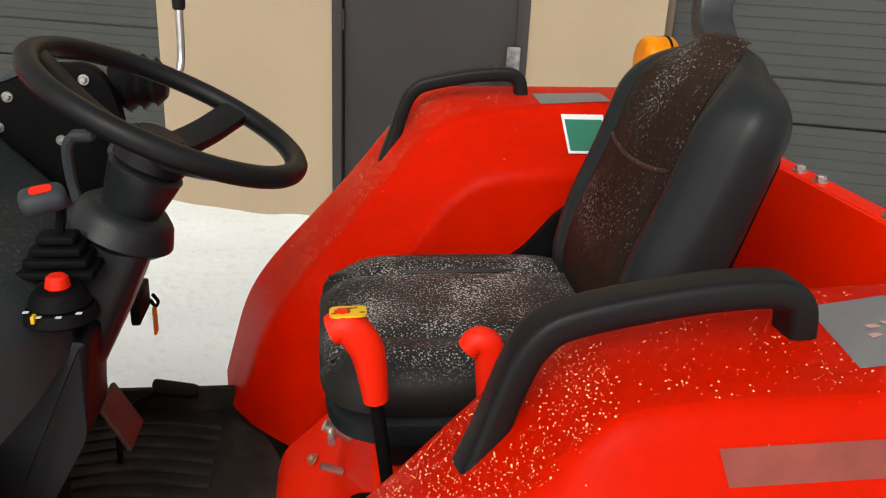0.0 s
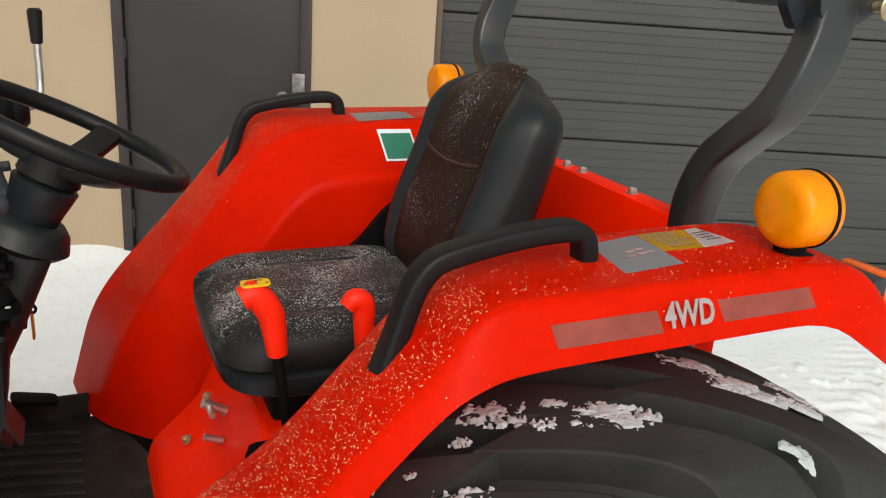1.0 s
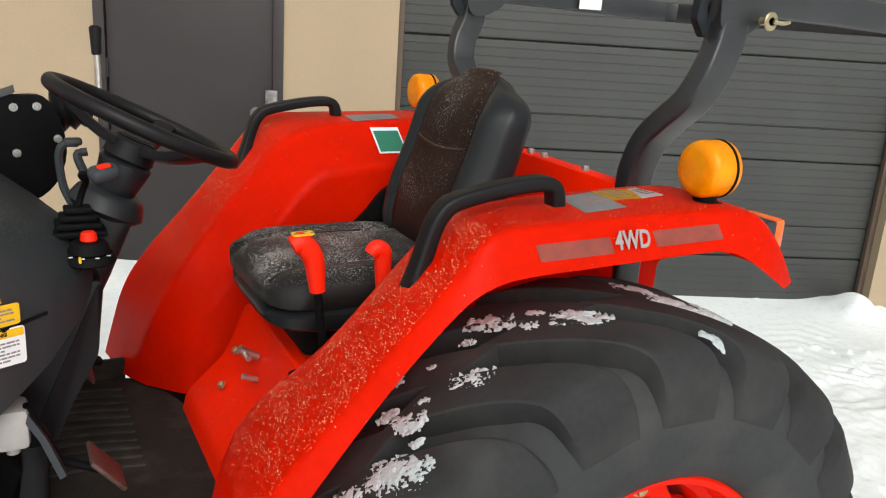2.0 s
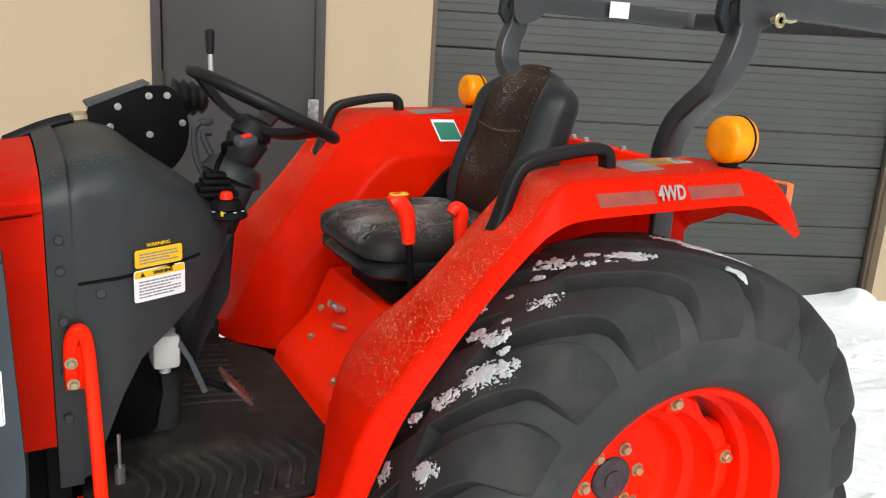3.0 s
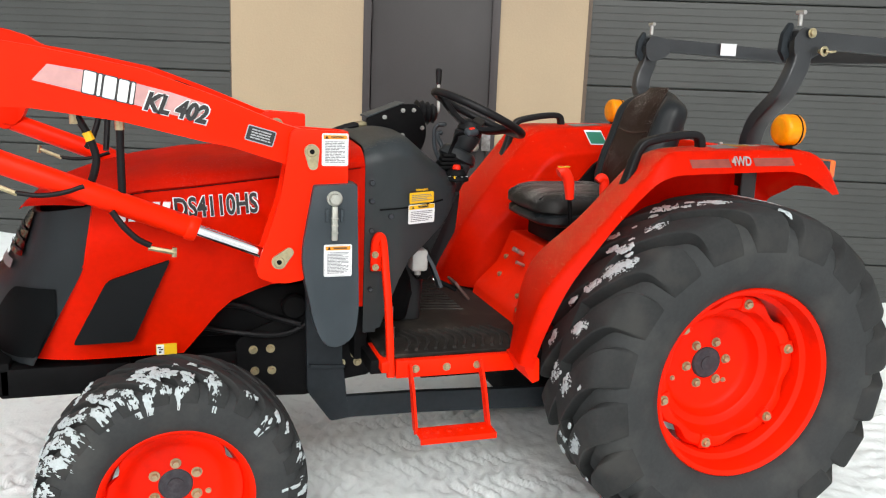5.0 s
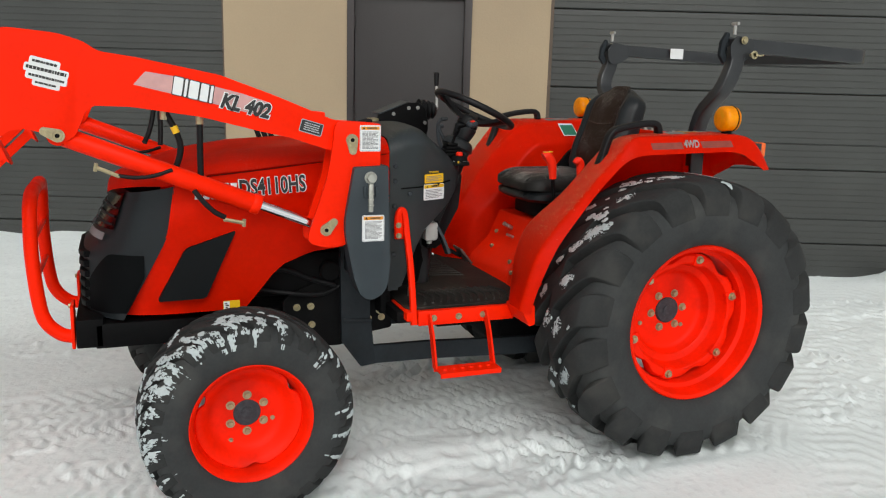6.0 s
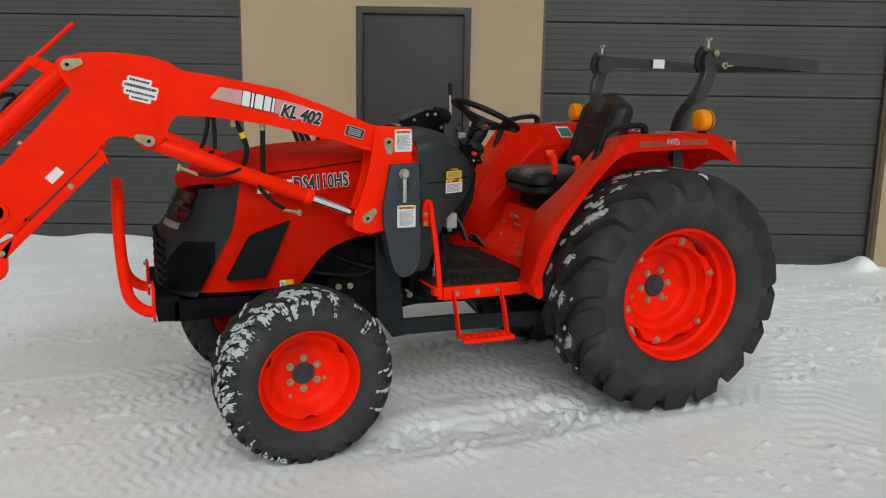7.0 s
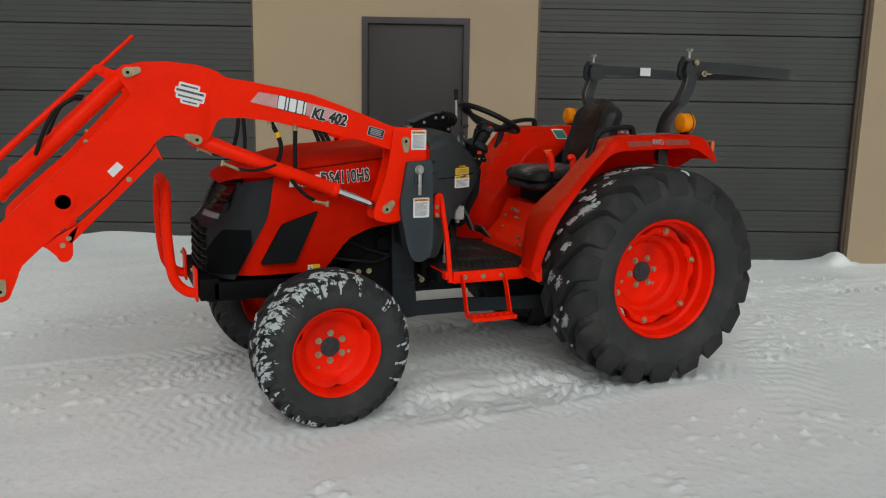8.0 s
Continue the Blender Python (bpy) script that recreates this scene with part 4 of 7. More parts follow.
def flecks(ob, count, seed):
    """Loose grains of dry snow lying on the upward faces of a panel, thickest on its slopes."""
    rnd = random.Random(seed)
    tris, weights = [], []
    me = ob.data
    for p in me.polygons:
        n = p.normal
        if n.z < 0.3:
            continue
        w = p.area * (0.7 if n.z > 0.93 else 2.6) * (0.04 if abs(n.y) > 0.36 else 1.0) * (0.02 + 0.98 * min(1, max(0, (p.center.z - 0.90) / 0.12)))
        c = [me.vertices[i].co for i in p.vertices]
        for k in range(1, len(c) - 1):
            tris.append((c[0], c[k], c[k + 1], n.copy()))
            weights.append(w / (len(c) - 2))
    verts, faces = [], []
    for a, b, c, n in rnd.choices(tris, weights, k=count):
        u, v = rnd.random(), rnd.random()
        if u + v > 1:
            u, v = 1 - u, 1 - v
        p = a + (b - a) * u + (c - a) * v
        if 0.5 + 0.7 * noise.noise(p * 16) < 0.6 * rnd.random():
            continue
        side_ = n.orthogonal().normalized()
        up_ = n.cross(side_)
        r = 0.0005 + 0.0010 * rnd.random() ** 2
        base, ph = len(verts), rnd.uniform(0, 6)
        verts.append(tuple(p + n * r * 0.7))
        for k in range(5):
            q = r * rnd.uniform(0.6, 1.3)
            verts.append(tuple(p - n * 0.0004 + side_ * q * math.cos(ph + k * 1.2566) + up_ * q * math.sin(ph + k * 1.2566)))
        faces += [(base, base + 1 + k, base + 1 + (k + 1) % 5) for k in range(5)]
    sm = bpy.data.meshes.new("snow_dust")
    sm.from_pydata(verts, [], faces)
    sm.materials.append(FLAKE)
    g = new("snow_dust", sm)
    g.parent = ob
    tagged(g, kind="stuff")


flecks(fender_near, 9000, 71)
flecks(fender_far, 6500, 72)


def handle(side, parent):
    bm = bmesh.new()
    y = side * 0.552
    pts = [(-0.376, y, 1.200), (-0.360, y, 1.255), (-0.338, y, 1.330), (-0.320, y, 1.366), (-0.290, y, 1.385), (-0.20, y, 1.403), (-0.130, y, 1.409), (-0.103, y, 1.402), (-0.094, y, 1.382), (-0.092, y, 1.345)]
    sec = rounded([(-0.024, -0.017), (0.024, -0.017), (0.024, 0.017), (-0.024, 0.017)], 0.010, 3)
    path = smooth_path(pts, 4)
    sizes = [1.15 - 0.37 * min(1, i / 6) if i < 6 else 0.78 for i in range(len(path))]
    sweep(bm, path, sec, (0, 1, 0), sizes=sizes)
    part("grab_handle", bm, GRIP, parent, "black moulded grab handle", smooth=50)


handle(NEAR, fender_near)
handle(FAR, fender_far)


def amber_lamp(side, parent):
    x, y, z = 0.214, side * 0.604, 1.434
    ty = side * 0.602
    bm = bmesh.new()
    cyl(bm, (x, y, z - 0.075), (x, y, z - 0.05), 0.022, 16)
    box(bm, x - 0.03, x + 0.03, y - 0.022, y + 0.022, z - 0.078, z - 0.062, 0.004)
    base = part("beacon_base", bm, BLACK, parent)
    bm = bmesh.new()
    prof = [(0.0001, -0.040), (0.036, -0.0395), (0.050, -0.037), (0.0565, -0.030), (0.0585, -0.020), (0.0585, 0.016)]
    revolve(bm, prof, 40)
    lens = part("amber_lens", bm, AMBER, parent, "round amber flasher lens", smooth=50)
    lens.matrix_local = pose(x, y, z, 0, 0, -90) @ Matrix.Scale(0.92, 4)
    bm = bmesh.new()
    revolve(bm, [(0.057, 0.0155), (0.0605, 0.016), (0.0605, 0.021), (0.057, 0.0215)], 40, closed=True)
    ring = part("gasket", bm, BLACK, parent)
    ring.matrix_local = pose(x, y, z, 0, 0, -90) @ Matrix.Scale(0.92, 4)
    bm = bmesh.new()
    revolve(bm, [(0.0585, 0.021), (0.0575, 0.032), (0.05, 0.040), (0.03, 0.044), (0.0001, 0.045)], 40)
    lens = part("amber_lens", bm, AMBER, parent, "round amber flasher lens", smooth=50)
    lens.matrix_local = pose(x, y, z, 0, 0, -90) @ Matrix.Scale(0.92, 4)
    # tail lamp on the fender's rear face
    bm = bmesh.new()
    box(bm, 0.345, 0.376, ty - 0.045, ty + 0.045, 1.270, 1.332, 0.005)
    part("tail_lamp_base", bm, DARK, parent)
    bm = bmesh.new()
    box(bm, 0.374, 0.400, ty - 0.045, ty + 0.045, 1.272, 1.336, 0.008)
    part("tail_lamp_lens", bm, ORANGE, parent, "orange tail lamp lens")


amber_lamp(NEAR, fender_near)
amber_lamp(FAR, fender_far)

# decals on the fenders
def fender_top(x, y):
    """Height of the flat top of a fender."""
    c = pw(x, [(r[0][0], r[0][1]) for r in FENDER[7:10]])
    i = pw(x, [(r[2][0], r[2][1]) for r in FENDER[7:10]])
    return pw(abs(y), [(0.452, i), (0.53, (c + i) / 2 + 0.005), (0.642, c * 0.93 + i * 0.07 + 0.004)])


def skirt(x, z, off=0.001):
    """The point of the near fender's outer skirt at x and z, off metres before it."""
    c, lo = pw(x, [(r[0][0], r[0][1]) for r in FENDER[7:10]]), pw(x, [(r[1][0], r[1][1]) for r in FENDER[7:10]])
    return (x, -0.662 - 0.03 * (c - z) / (c - lo) - off, z)


def top_decal(name, corners, material, parent, label):
    (a, b, c, d), n = corners, 6
    rows = [[(x, y, fender_top(x, y) + 0.0012) for x, y in (tuple(Vector(a).lerp(Vector(b), i / n).lerp(Vector(d).lerp(Vector(c), i / n), j / n)) for i in range(n + 1))] for j in range(n + 1)]
    bm = bmesh.new()
    grid(bm, rows)
    return part(name, bm, material, parent, label, thick=0.0008)


for (x0, x1), (z0, z1) in (((-0.211, -0.062), (1.311, 1.337)), ((0.031, 0.187), (1.318, 1.344))):
    bm = bmesh.new()
    grid(bm, [[skirt(x0 + (x1 - x0) * i / 6 + 0.007 * (1 - k), z0 + (z1 - z0) * k + 0.003 * i / 6) for i in range(7)] for k in (0.0, 0.5, 1.0)])
    part("side_stripe", bm, STRIPE, fender_near, "faded grey side stripe", thick=0.001)
lettering("model_lettering", "4WD", 0.044, facing(-0.0165, -0.6815, 1.333, -22), LETTER, fender_near, "silver letters 4WD", fat=0.0012, span=0.076)
d1 = top_decal("instruction_decal", ((-0.075, -0.621), (0.025, -0.610), (0.032, -0.490), (-0.057, -0.506)), SILVER, fender_near, "silver instruction decal with snow on it")
d2 = top_decal("warning_decal", ((0.028, -0.564), (0.094, -0.566), (0.122, -0.487), (0.0335, -0.490)), YELLOW, fender_near, "yellow warning decal")
d3 = top_decal("warning_decal", ((0.095, -0.566), (0.160, -0.555), (0.149, -0.482), (0.123, -0.487)), WHITE, fender_near, "small white decal")
bm = bmesh.new()
for x, y in ((-0.022, -0.555), (-0.004, -0.549), (-0.030, -0.571), (-0.010, -0.566), (0.006, -0.562)):
    plate(bm, pose(x, y, fender_top(x, y) + 0.0024, 0, 0, 12), 0.013, 0.0055, 0.0006, 0.002)
part("small_print", bm, PINKISH, d1)
bm = bmesh.new()
bars(bm, pose(0.066, -0.527, fender_top(0.066, -0.527) + 0.0024, 0, 0, 8), 0.058, 0.03, -0.03, 7, 0.0018, 5)
part("small_print", bm, GREY_INK, d2)
bm = bmesh.new()
bars(bm, pose(0.132, -0.525, fender_top(0.132, -0.525) + 0.0024, 0, 0, 8), 0.03, 0.02, -0.02, 4, 0.0022, 6)
part("small_print", bm, INK, d3)
top_decal("instruction_decal", ((-0.070, 0.462), (0.075, 0.462), (0.075, 0.545), (-0.070, 0.545)), SILVER, fender_far, "silver instruction decal")
bm = bmesh.new()
m = pose(0.005, 0.386, 1.3225, 0, 0, 0) @ pose(0, 0, 0, 37, 0, 0)
plate(bm, m, 0.085, 0.098, 0.001, 0)
gd = part("pictogram_decal", bm, WHITE, fender_far, "green and white pictogram decal")
bm = bmesh.new()
plate(bm, m @ Matrix.Translation((0, -0.004, 0.0012)), 0.075, 0.078, 0.001, 0)
part("green_field", bm, GREEN, gd)

# red cross panel behind the seat, with its bolted top flange
bm = bmesh.new()
box(bm, 0.228, 0.234, -0.355, 0.355, 0.95, 1.345, 0.001)
box(bm, 0.234, 0.272, -0.355, 0.355, 1.340, 1.346, 0.001)
cross = part("cross_panel", bm, RED, tractor, "red sheet-steel panel joining the fenders")
bolts("panel_bolt", [(x, y, 1.346) for x, y in ((0.25, 0.04), (0.25, -0.02), (0.25, -0.19), (0.25, 0.26))], (0, 0, 1), STEEL, cross)
bm = bmesh.new()
box(bm, -0.30, 0.228, -0.285, 0.285, 0.93, 0.945, 0.002)
part("rear_deck", bm, RED, tractor, "red sheet-steel deck under the seat")

# -- roll bar --
bm = bmesh.new()
sec = rounded([(-0.026, -0.034), (0.026, -0.034), (0.026, 0.034), (-0.026, 0.034)], 0.008, 3)
sweep(bm, smooth_path([(0.30, -0.49, 1.742), (0.5, -0.49, 1.74), (0.97, -0.49, 1.722), (1.045, -0.46, 1.72), (1.07, -0.39, 1.718), (1.07, 0.0, 1.718), (1.07, 0.39, 1.718), (1.045, 0.46, 1.72),
                       (0.97, 0.49, 1.722), (0.5, 0.49, 1.74), (0.30, 0.49, 1.742)], 4), [(a * 0.9, b) for b, a in sec], (0, 0, 1))
rops = part("roll_bar", bm, ROPS_PAINT, tractor, "dark grey folding roll bar, upper hoop folded back", smooth=40)
for s in (NEAR, FAR):
    y = s * 0.49
    bm = bmesh.new()
    bend = smooth_path([(0.268, s * 0.345, 0.72), (0.264, s * 0.345, 1.10), (0.262, s * 0.347, 1.33), (0.262, s * 0.356, 1.395), (0.263, s * 0.385, 1.455), (0.264, s * 0.435, 1.503), (0.268, s * 0.480, 1.545), (0.283, s * 0.502, 1.60),
                        (0.305, s * 0.503, 1.66), (0.315, s * 0.497, 1.735)], 6)
    sweep(bm, bend, rounded([(-0.035, -0.024), (0.035, -0.024), (0.035, 0.024), (-0.035, 0.024)], 0.008, 3), (1, 0, 0))
    part("post", bm, ROPS_PAINT, rops, "curved dark grey steel post", smooth=40)
    for o in (-0.034, 0.030):
        bm = bmesh.new()
        prism(bm, rounded([(0.268, 1.695), (0.288, 1.668), (0.338, 1.675), (0.390, 1.705), (0.390, 1.766), (0.345, 1.775), (0.292, 1.785), (0.262, 1.745)], 0.012, 3), y + o, y + o + 0.004, 0.001)
        part("hinge_plate", bm, ROPS_PAINT, rops)
    bm = bmesh.new()
    prism(bm, rounded([(0.262, 1.80), (0.236, 1.76), (0.230, 1.70), (0.256, 1.665), (0.27, 1.69), (0.25, 1.72), (0.275, 1.79)], 0.006, 2), y - 0.010, y + 0.010, 0.001)
    part("stop_bracket", bm, UNDER, rops)
    bm = bmesh.new()
    cyl(bm, (0.372, y + s * 0.035, 1.705), (0.372, y + s * 0.062, 1.705), 0.008, 12)
    cyl(bm, (0.372, y + s * 0.056, 1.705), (0.372, y + s * 0.062, 1.705), 0.018, 18, bevel=0.002)
    tube(bm, smooth_path([(0.372, y + s * 0.066, 1.705), (0.392, y + s * 0.072, 1.703), (0.41, y + s * 0.07, 1.706)], 4), 0.004, 8)
    part("hitch_pin", bm, ZINC, rops, "yellow zinc hitch pin")
    bm = bmesh.new()
    hexbolt(bm, (0.325, y + s * 0.043, 1.765), (0, s, 0), 0.012)
    part("pivot_bolt", bm, ZINC, rops)
    bm = bmesh.new()
    cyl(bm, (0.305, y, 1.79), (0.305, y, 1.83), 0.008, 10)
    cyl(bm, (0.305, y - 0.02, 1.835), (0.305, y + 0.02, 1.835), 0.008, 10)
    part("clamp_screw", bm, STEEL, rops)
bm = bmesh.new()
plate(bm, facing(0.70, 0.452, 1.738), 0.085, 0.055, 0.0015, 0)
part("paper_tag", bm, WHITE, rops, "white tag on the folded hoop")

# -- seat --
seat_base = bmesh.new()
box(seat_base, -0.41, -0.07, -0.14, 0.14, 0.945, 1.04, 0.012)
seat = part("operator_seat", seat_base, BLACK, tractor, "black vinyl operator seat dusted with snow")


def cushion(bm, x0, x1, half, z0, z1, nx=18, ny=18, crown=0.02, lip=0.03, power=5.0):
    """A padded slab with rolled edges."""
    top, bot = [], []
    for i in range(nx + 1):
        u = i / nx * 2 - 1
        ra, rb = [], []
        for j in range(ny + 1):
            v = j / ny * 2 - 1
            # squircle outline
            k = max(abs(u), abs(v)) / max(1e-6, (abs(u) ** power + abs(v) ** power) ** (1 / power))
            x = (x0 + x1) / 2 + (x1 - x0) / 2 * u * k
            y = half * v * k
            e = max(abs(u), abs(v))
            z = z1 - lip * max(0, (e - 0.72) / 0.28) ** 2.2 + crown * (0.35 * abs(v) ** 2 - 0.2) - 0.012 * math.exp(-((abs(v) - 0.55) / 0.06) ** 2)
            z -= 0.025 * max(0, -u - 0.55) ** 1.2
            ra.append((x, y, z))
            rb.append((x, y, z0 + 0.02 * max(0, (e - 0.8) / 0.2) ** 2))
        top.append(ra)
        bot.append(rb)
    a, b = grid(bm, top), grid(bm, [r[::-1] for r in bot])
    ring = lambda g: [g[0][j] for j in range(len(g[0]))] + [g[i][-1] for i in range(1, len(g))] + [g[-1][j] for j in range(len(g[0]) - 2, -1, -1)] + [g[i][0] for i in range(len(g) - 2, 0, -1)]
    b = [r[::-1] for r in b]
    ta, tb = ring(a), ring(b)
    for i in range(len(ta)):
        j = (i + 1) % len(ta)
        bm.faces.new((ta[i], ta[j], tb[j], tb[i]))


bm = bmesh.new()
cushion(bm, -0.505, -0.045, 0.222, 1.065, 1.156)
part("seat_cushion", bm, VINYL_SNOW, seat, "black cushion covered with fine snow", smooth=60)
bm = bmesh.new()
cushion(bm, -0.497, -0.035, 0.226, 1.022, 1.092, crown=0, lip=0.02)
part("cushion_side", bm, VINYL, seat, "glossy black cushion skirt", smooth=60)
BACK = pose(-0.085, 0, 1.122, 0, 16, 0)     # leans back
BACK_H, BACK_W = 0.440, 0.206


def back_section(v, t):
    """Front, rear and half width of the padded backrest: v across in -1..1, t up in 0..1."""
    low, up = 1 - min(1, t / 0.14), max(0, (t - 0.78) / 0.22)
    w = BACK_W * (1 - 0.14 * low ** 2) * (1 - 0.36 * up ** 2.6)
    xf = -0.028 - 0.012 * math.exp(-((t - 0.30) / 0.2) ** 2) + 0.052 * max(0, (t - 0.72) / 0.28) ** 2.2 + 0.02 * low ** 2
    xb = 0.095 - 0.034 * up ** 2.4
    mid, half, n = (xf + xb) / 2, (xb - xf) / 2, 3.4
    k = max(0.0, 1 - abs(v) ** n) ** (1 / n)
    a = abs(v)
    pad = 0.014 * math.sin(math.pi * min(1, max(0, (a - 0.60) / 0.34))) - 0.005 * math.exp(-((a - 0.60) / 0.035) ** 2)
    seam = 0.005 * math.exp(-((t - 0.60 - 0.10 * v * v) / 0.012) ** 2) * (1 if a < 0.58 else 0)
    return mid - half * k - (pad - seam) * (1 - 0.8 * up), mid + half * k, w


def back_point(v, t, off=0.0):
    x, _, w = back_section(v, t)
    return (x - off, w * v, t * BACK_H - 0.020 * abs(v) ** 3 * max(0, (t - 0.8) / 0.2) ** 2)


bm = bmesh.new()
rings = []
across = [math.cos(math.pi * i / 40) for i in range(41)]
for i in range(37):
    t = i / 36
    ring = []
    for v in across:
        ring.append(back_point(v, t))
    for v in across[-2:0:-1]:
        _, x, w = back_section(v, t)
        ring.append((x, w * v, t * BACK_H - 0.020 * abs(v) ** 3 * max(0, (t - 0.8) / 0.2) ** 2))
    rings.append([bm.verts.new(p) for p in ring])
for k, up in ((0.82, 0.012), (0.5, 0.019), (0.15, 0.021)):
    c = sum((v.co for v in rings[36]), Vector()) / len(rings[36])
    rings.append([bm.verts.new(c + (v.co - c) * k + Vector((0, 0, up))) for v in rings[36]])
for u, v in zip(rings, rings[1:]):
    for i in range(len(u)):
        j = (i + 1) % len(u)
        bm.faces.new((u[i], u[j], v[j], v[i]))
bm.faces.new(rings[0][::-1])
bm.faces.new(rings[-1])
part("backrest", bm, VINYL, seat, "black padded vinyl backrest with side bolsters", smooth=70).matrix_local = BACK
bm = bmesh.new()
rows = [[back_point(v, 0.04 + 0.96 * i / 30, 0.0025) for v in np.linspace(-0.585, 0.585, 15)] for i in range(31)]
c = (back_section(0, 1.0)[0] + back_section(0, 1.0)[1]) / 2
for k, up in ((0.80, 0.0145), (0.5, 0.0215), (0.1, 0.0235), (-0.35, 0.0215)):
    rows.append([(c + (p[0] - c) * k, p[1] * (0.8 + 0.2 * abs(k)), p[2] + up) for p in rows[30]])
grid(bm, rows)
part("back_panel", bm, VINYL_BROWN, seat, "brown-black stitched centre panel with snow flecks", smooth=70, thick=0.003).matrix_local = BACK
for v in (-0.60, 0.60):
    bm = bmesh.new()
    tube(bm, [back_point(v, 0.04 + 0.94 * i / 24, 0.0005) for i in range(25)], 0.0026, 6)
    part("seam", bm, VINYL, seat).matrix_local = BACK
bm = bmesh.new()
tube(bm, [back_point(v, 0.578 + 0.10 * v * v, 0.002) for v in np.linspace(-0.55, 0.55, 15)], 0.0035, 8)
part("seam_roll", bm, VINYL_BROWN, seat).matrix_local = BACK
bm = bmesh.new()
box(bm, 0.075, 0.110, -0.15, 0.15, 0.03, 0.34, 0.016, 4)
ob = part("seat_back_shell", bm, BLACK, seat, "black plastic shell behind the backrest")
ob.matrix_local = BACK
for s in (-1, 1):
    bm = bmesh.new()
    prism(bm, rounded([(-0.215, 1.112), (-0.04, 1.06), (0.03, 1.16), (-0.03, 1.255), (-0.085, 1.225), (-0.15, 1.145)], [0.01, 0.02, 0.03, 0.03, 0.05, 0.04], 4), s * 0.205, s * 0.222, 0.005)
    part("recliner_bracket", bm, BLACK, seat)
for y in (-0.17, 0.13):
    bm = bmesh.new()
    box(bm, -0.43, -0.06, y, y + 0.04, 1.02, 1.05, 0.005)
    part("slide_rail", bm, BLACK, seat)
# piping across the cushion
for y in (-0.125, 0.125):
    bm = bmesh.new()
    tube(bm, smooth_path([(-0.49, y * 1.15, 1.128), (-0.45, y * 1.05, 1.141), (-0.36, y, 1.144), (-0.22, y, 1.145), (-0.09, y * 1.08, 1.142)], 5), 0.004, 6)
    part("piping", bm, VINYL, seat)

# pedestal under the seat and the red hump over the gearbox
bm = bmesh.new()
prism(bm, rounded([(-0.595, 0.655), (-0.58, 0.705), (-0.48, 0.80), (-0.425, 0.93), (0.15, 0.93), (0.15, 0.655)], [0, 0.02, 0.03, 0.01, 0, 0]), -0.185, 0.27, 0.006)
ped = part("seat_pedestal", bm, RED, tractor, "red sheet-steel housing under the seat")
bm = bmesh.new()
prism(bm, rounded([(-0.60, 0.655), (-0.578, 0.74), (-0.50, 0.79), (-0.28, 0.83), (-0.28, 0.655)], [0, 0.02, 0.03, 0, 0]), -0.285, -0.18, 0.02)
part("side_hump", bm, RED, ped)
bolts("housing_bolt", ((-0.585, -0.225, 0.72), (-0.545, -0.12, 0.745), (-0.52, 0.14, 0.77), (-0.47, 0.20, 0.83)), (-0.75, 0, 0.6), ZINC, ped)
bm = bmesh.new()
cyl(bm, (-0.455, 0.06, 0.87), (-0.50, 0.06, 0.895), 0.010, 10)
cyl(bm, (-0.487, 0.02, 0.886), (-0.487, 0.09, 0.886), 0.007, 10)
cyl(bm, (-0.47, 0.01, 0.835), (-0.505, 0.01, 0.85), 0.007, 10)
part("latch_fitting", bm, STEEL, ped, "small bare steel latch fitting")
bm = bmesh.new()
cyl(bm, (-0.45, -0.26, 0.86), (-0.38, -0.26, 0.86), 0.03, 14)
box(bm, -0.47, -0.27, -0.33, -0.19, 0.82, 0.955, 0.02)
part("lever_boot", bm, BLACK, ped, "black rubber boot round the levers")


def red_lever(base, top, grip_len, label, big):
    bm = bmesh.new()
    base, top = Vector(base), Vector(top)
    d = (top - base).normalized()
    cyl(bm, base, top - d * grip_len * 0.8, 0.0085, 12)
    lev = part("lever", bm, BLACK, tractor, label)
    bm = bmesh.new()
    if big:
        path = smooth_path([top - d * grip_len, top - d * grip_len * 0.55, top - d * 0.025 + Vector((-0.004, 0, 0)), top + Vector((-0.022, 0, 0.002)), top + Vector((-0.040, 0, -0.004))], 5)
        n = len(path)
        sweep(bm, path, circle(0.0185, 14), (0, 1, 0), sizes=[0.85 + 0.28 * math.sin(math.pi * min(1, i / n * 0.9)) for i in range(n)])
    else:
        path = smooth_path([top - d * grip_len, top - d * grip_len * 0.5, top - d * 0.012, top + Vector((-0.014, 0, -0.002)), top + Vector((-0.026, 0, -0.014))], 5)
        n = len(path)
        sweep(bm, path, circle(0.0165, 14), (0, 1, 0), sizes=[0.85 + 0.25 * math.sin(math.pi * min(1, i / n * 1.0)) for i in range(n)])
    g = part("grip", bm, RED_GRIP, lev, "red plastic lever grip", smooth=60)
    if big:
        bm = bmesh.new()
        plate(bm, pose(top.x - 0.020, top.y, top.z + 0.0175, 0, -2, 0), 0.042, 0.026, 0.003, 0.008)
        cap = part("shift_plate", bm, YELLOW, lev, "yellow shift pattern plate")
        bm = bmesh.new()
        mm = pose(top.x - 0.020, top.y, top.z + 0.0208, 0, -2, 0)
        for x, y, w, h in ((0, 0.006, 0.022, 0.002), (0, 0, 0.002, 0.014), (-0.016, -0.006, 0.006, 0.002), (0.016, -0.006, 0.006, 0.002)):
            plate(bm, mm @ Matrix.Translation((x, y, 0)), w, h, 0.0004, 0)
        part("shift_marks", bm, INK, lev)
    return lev


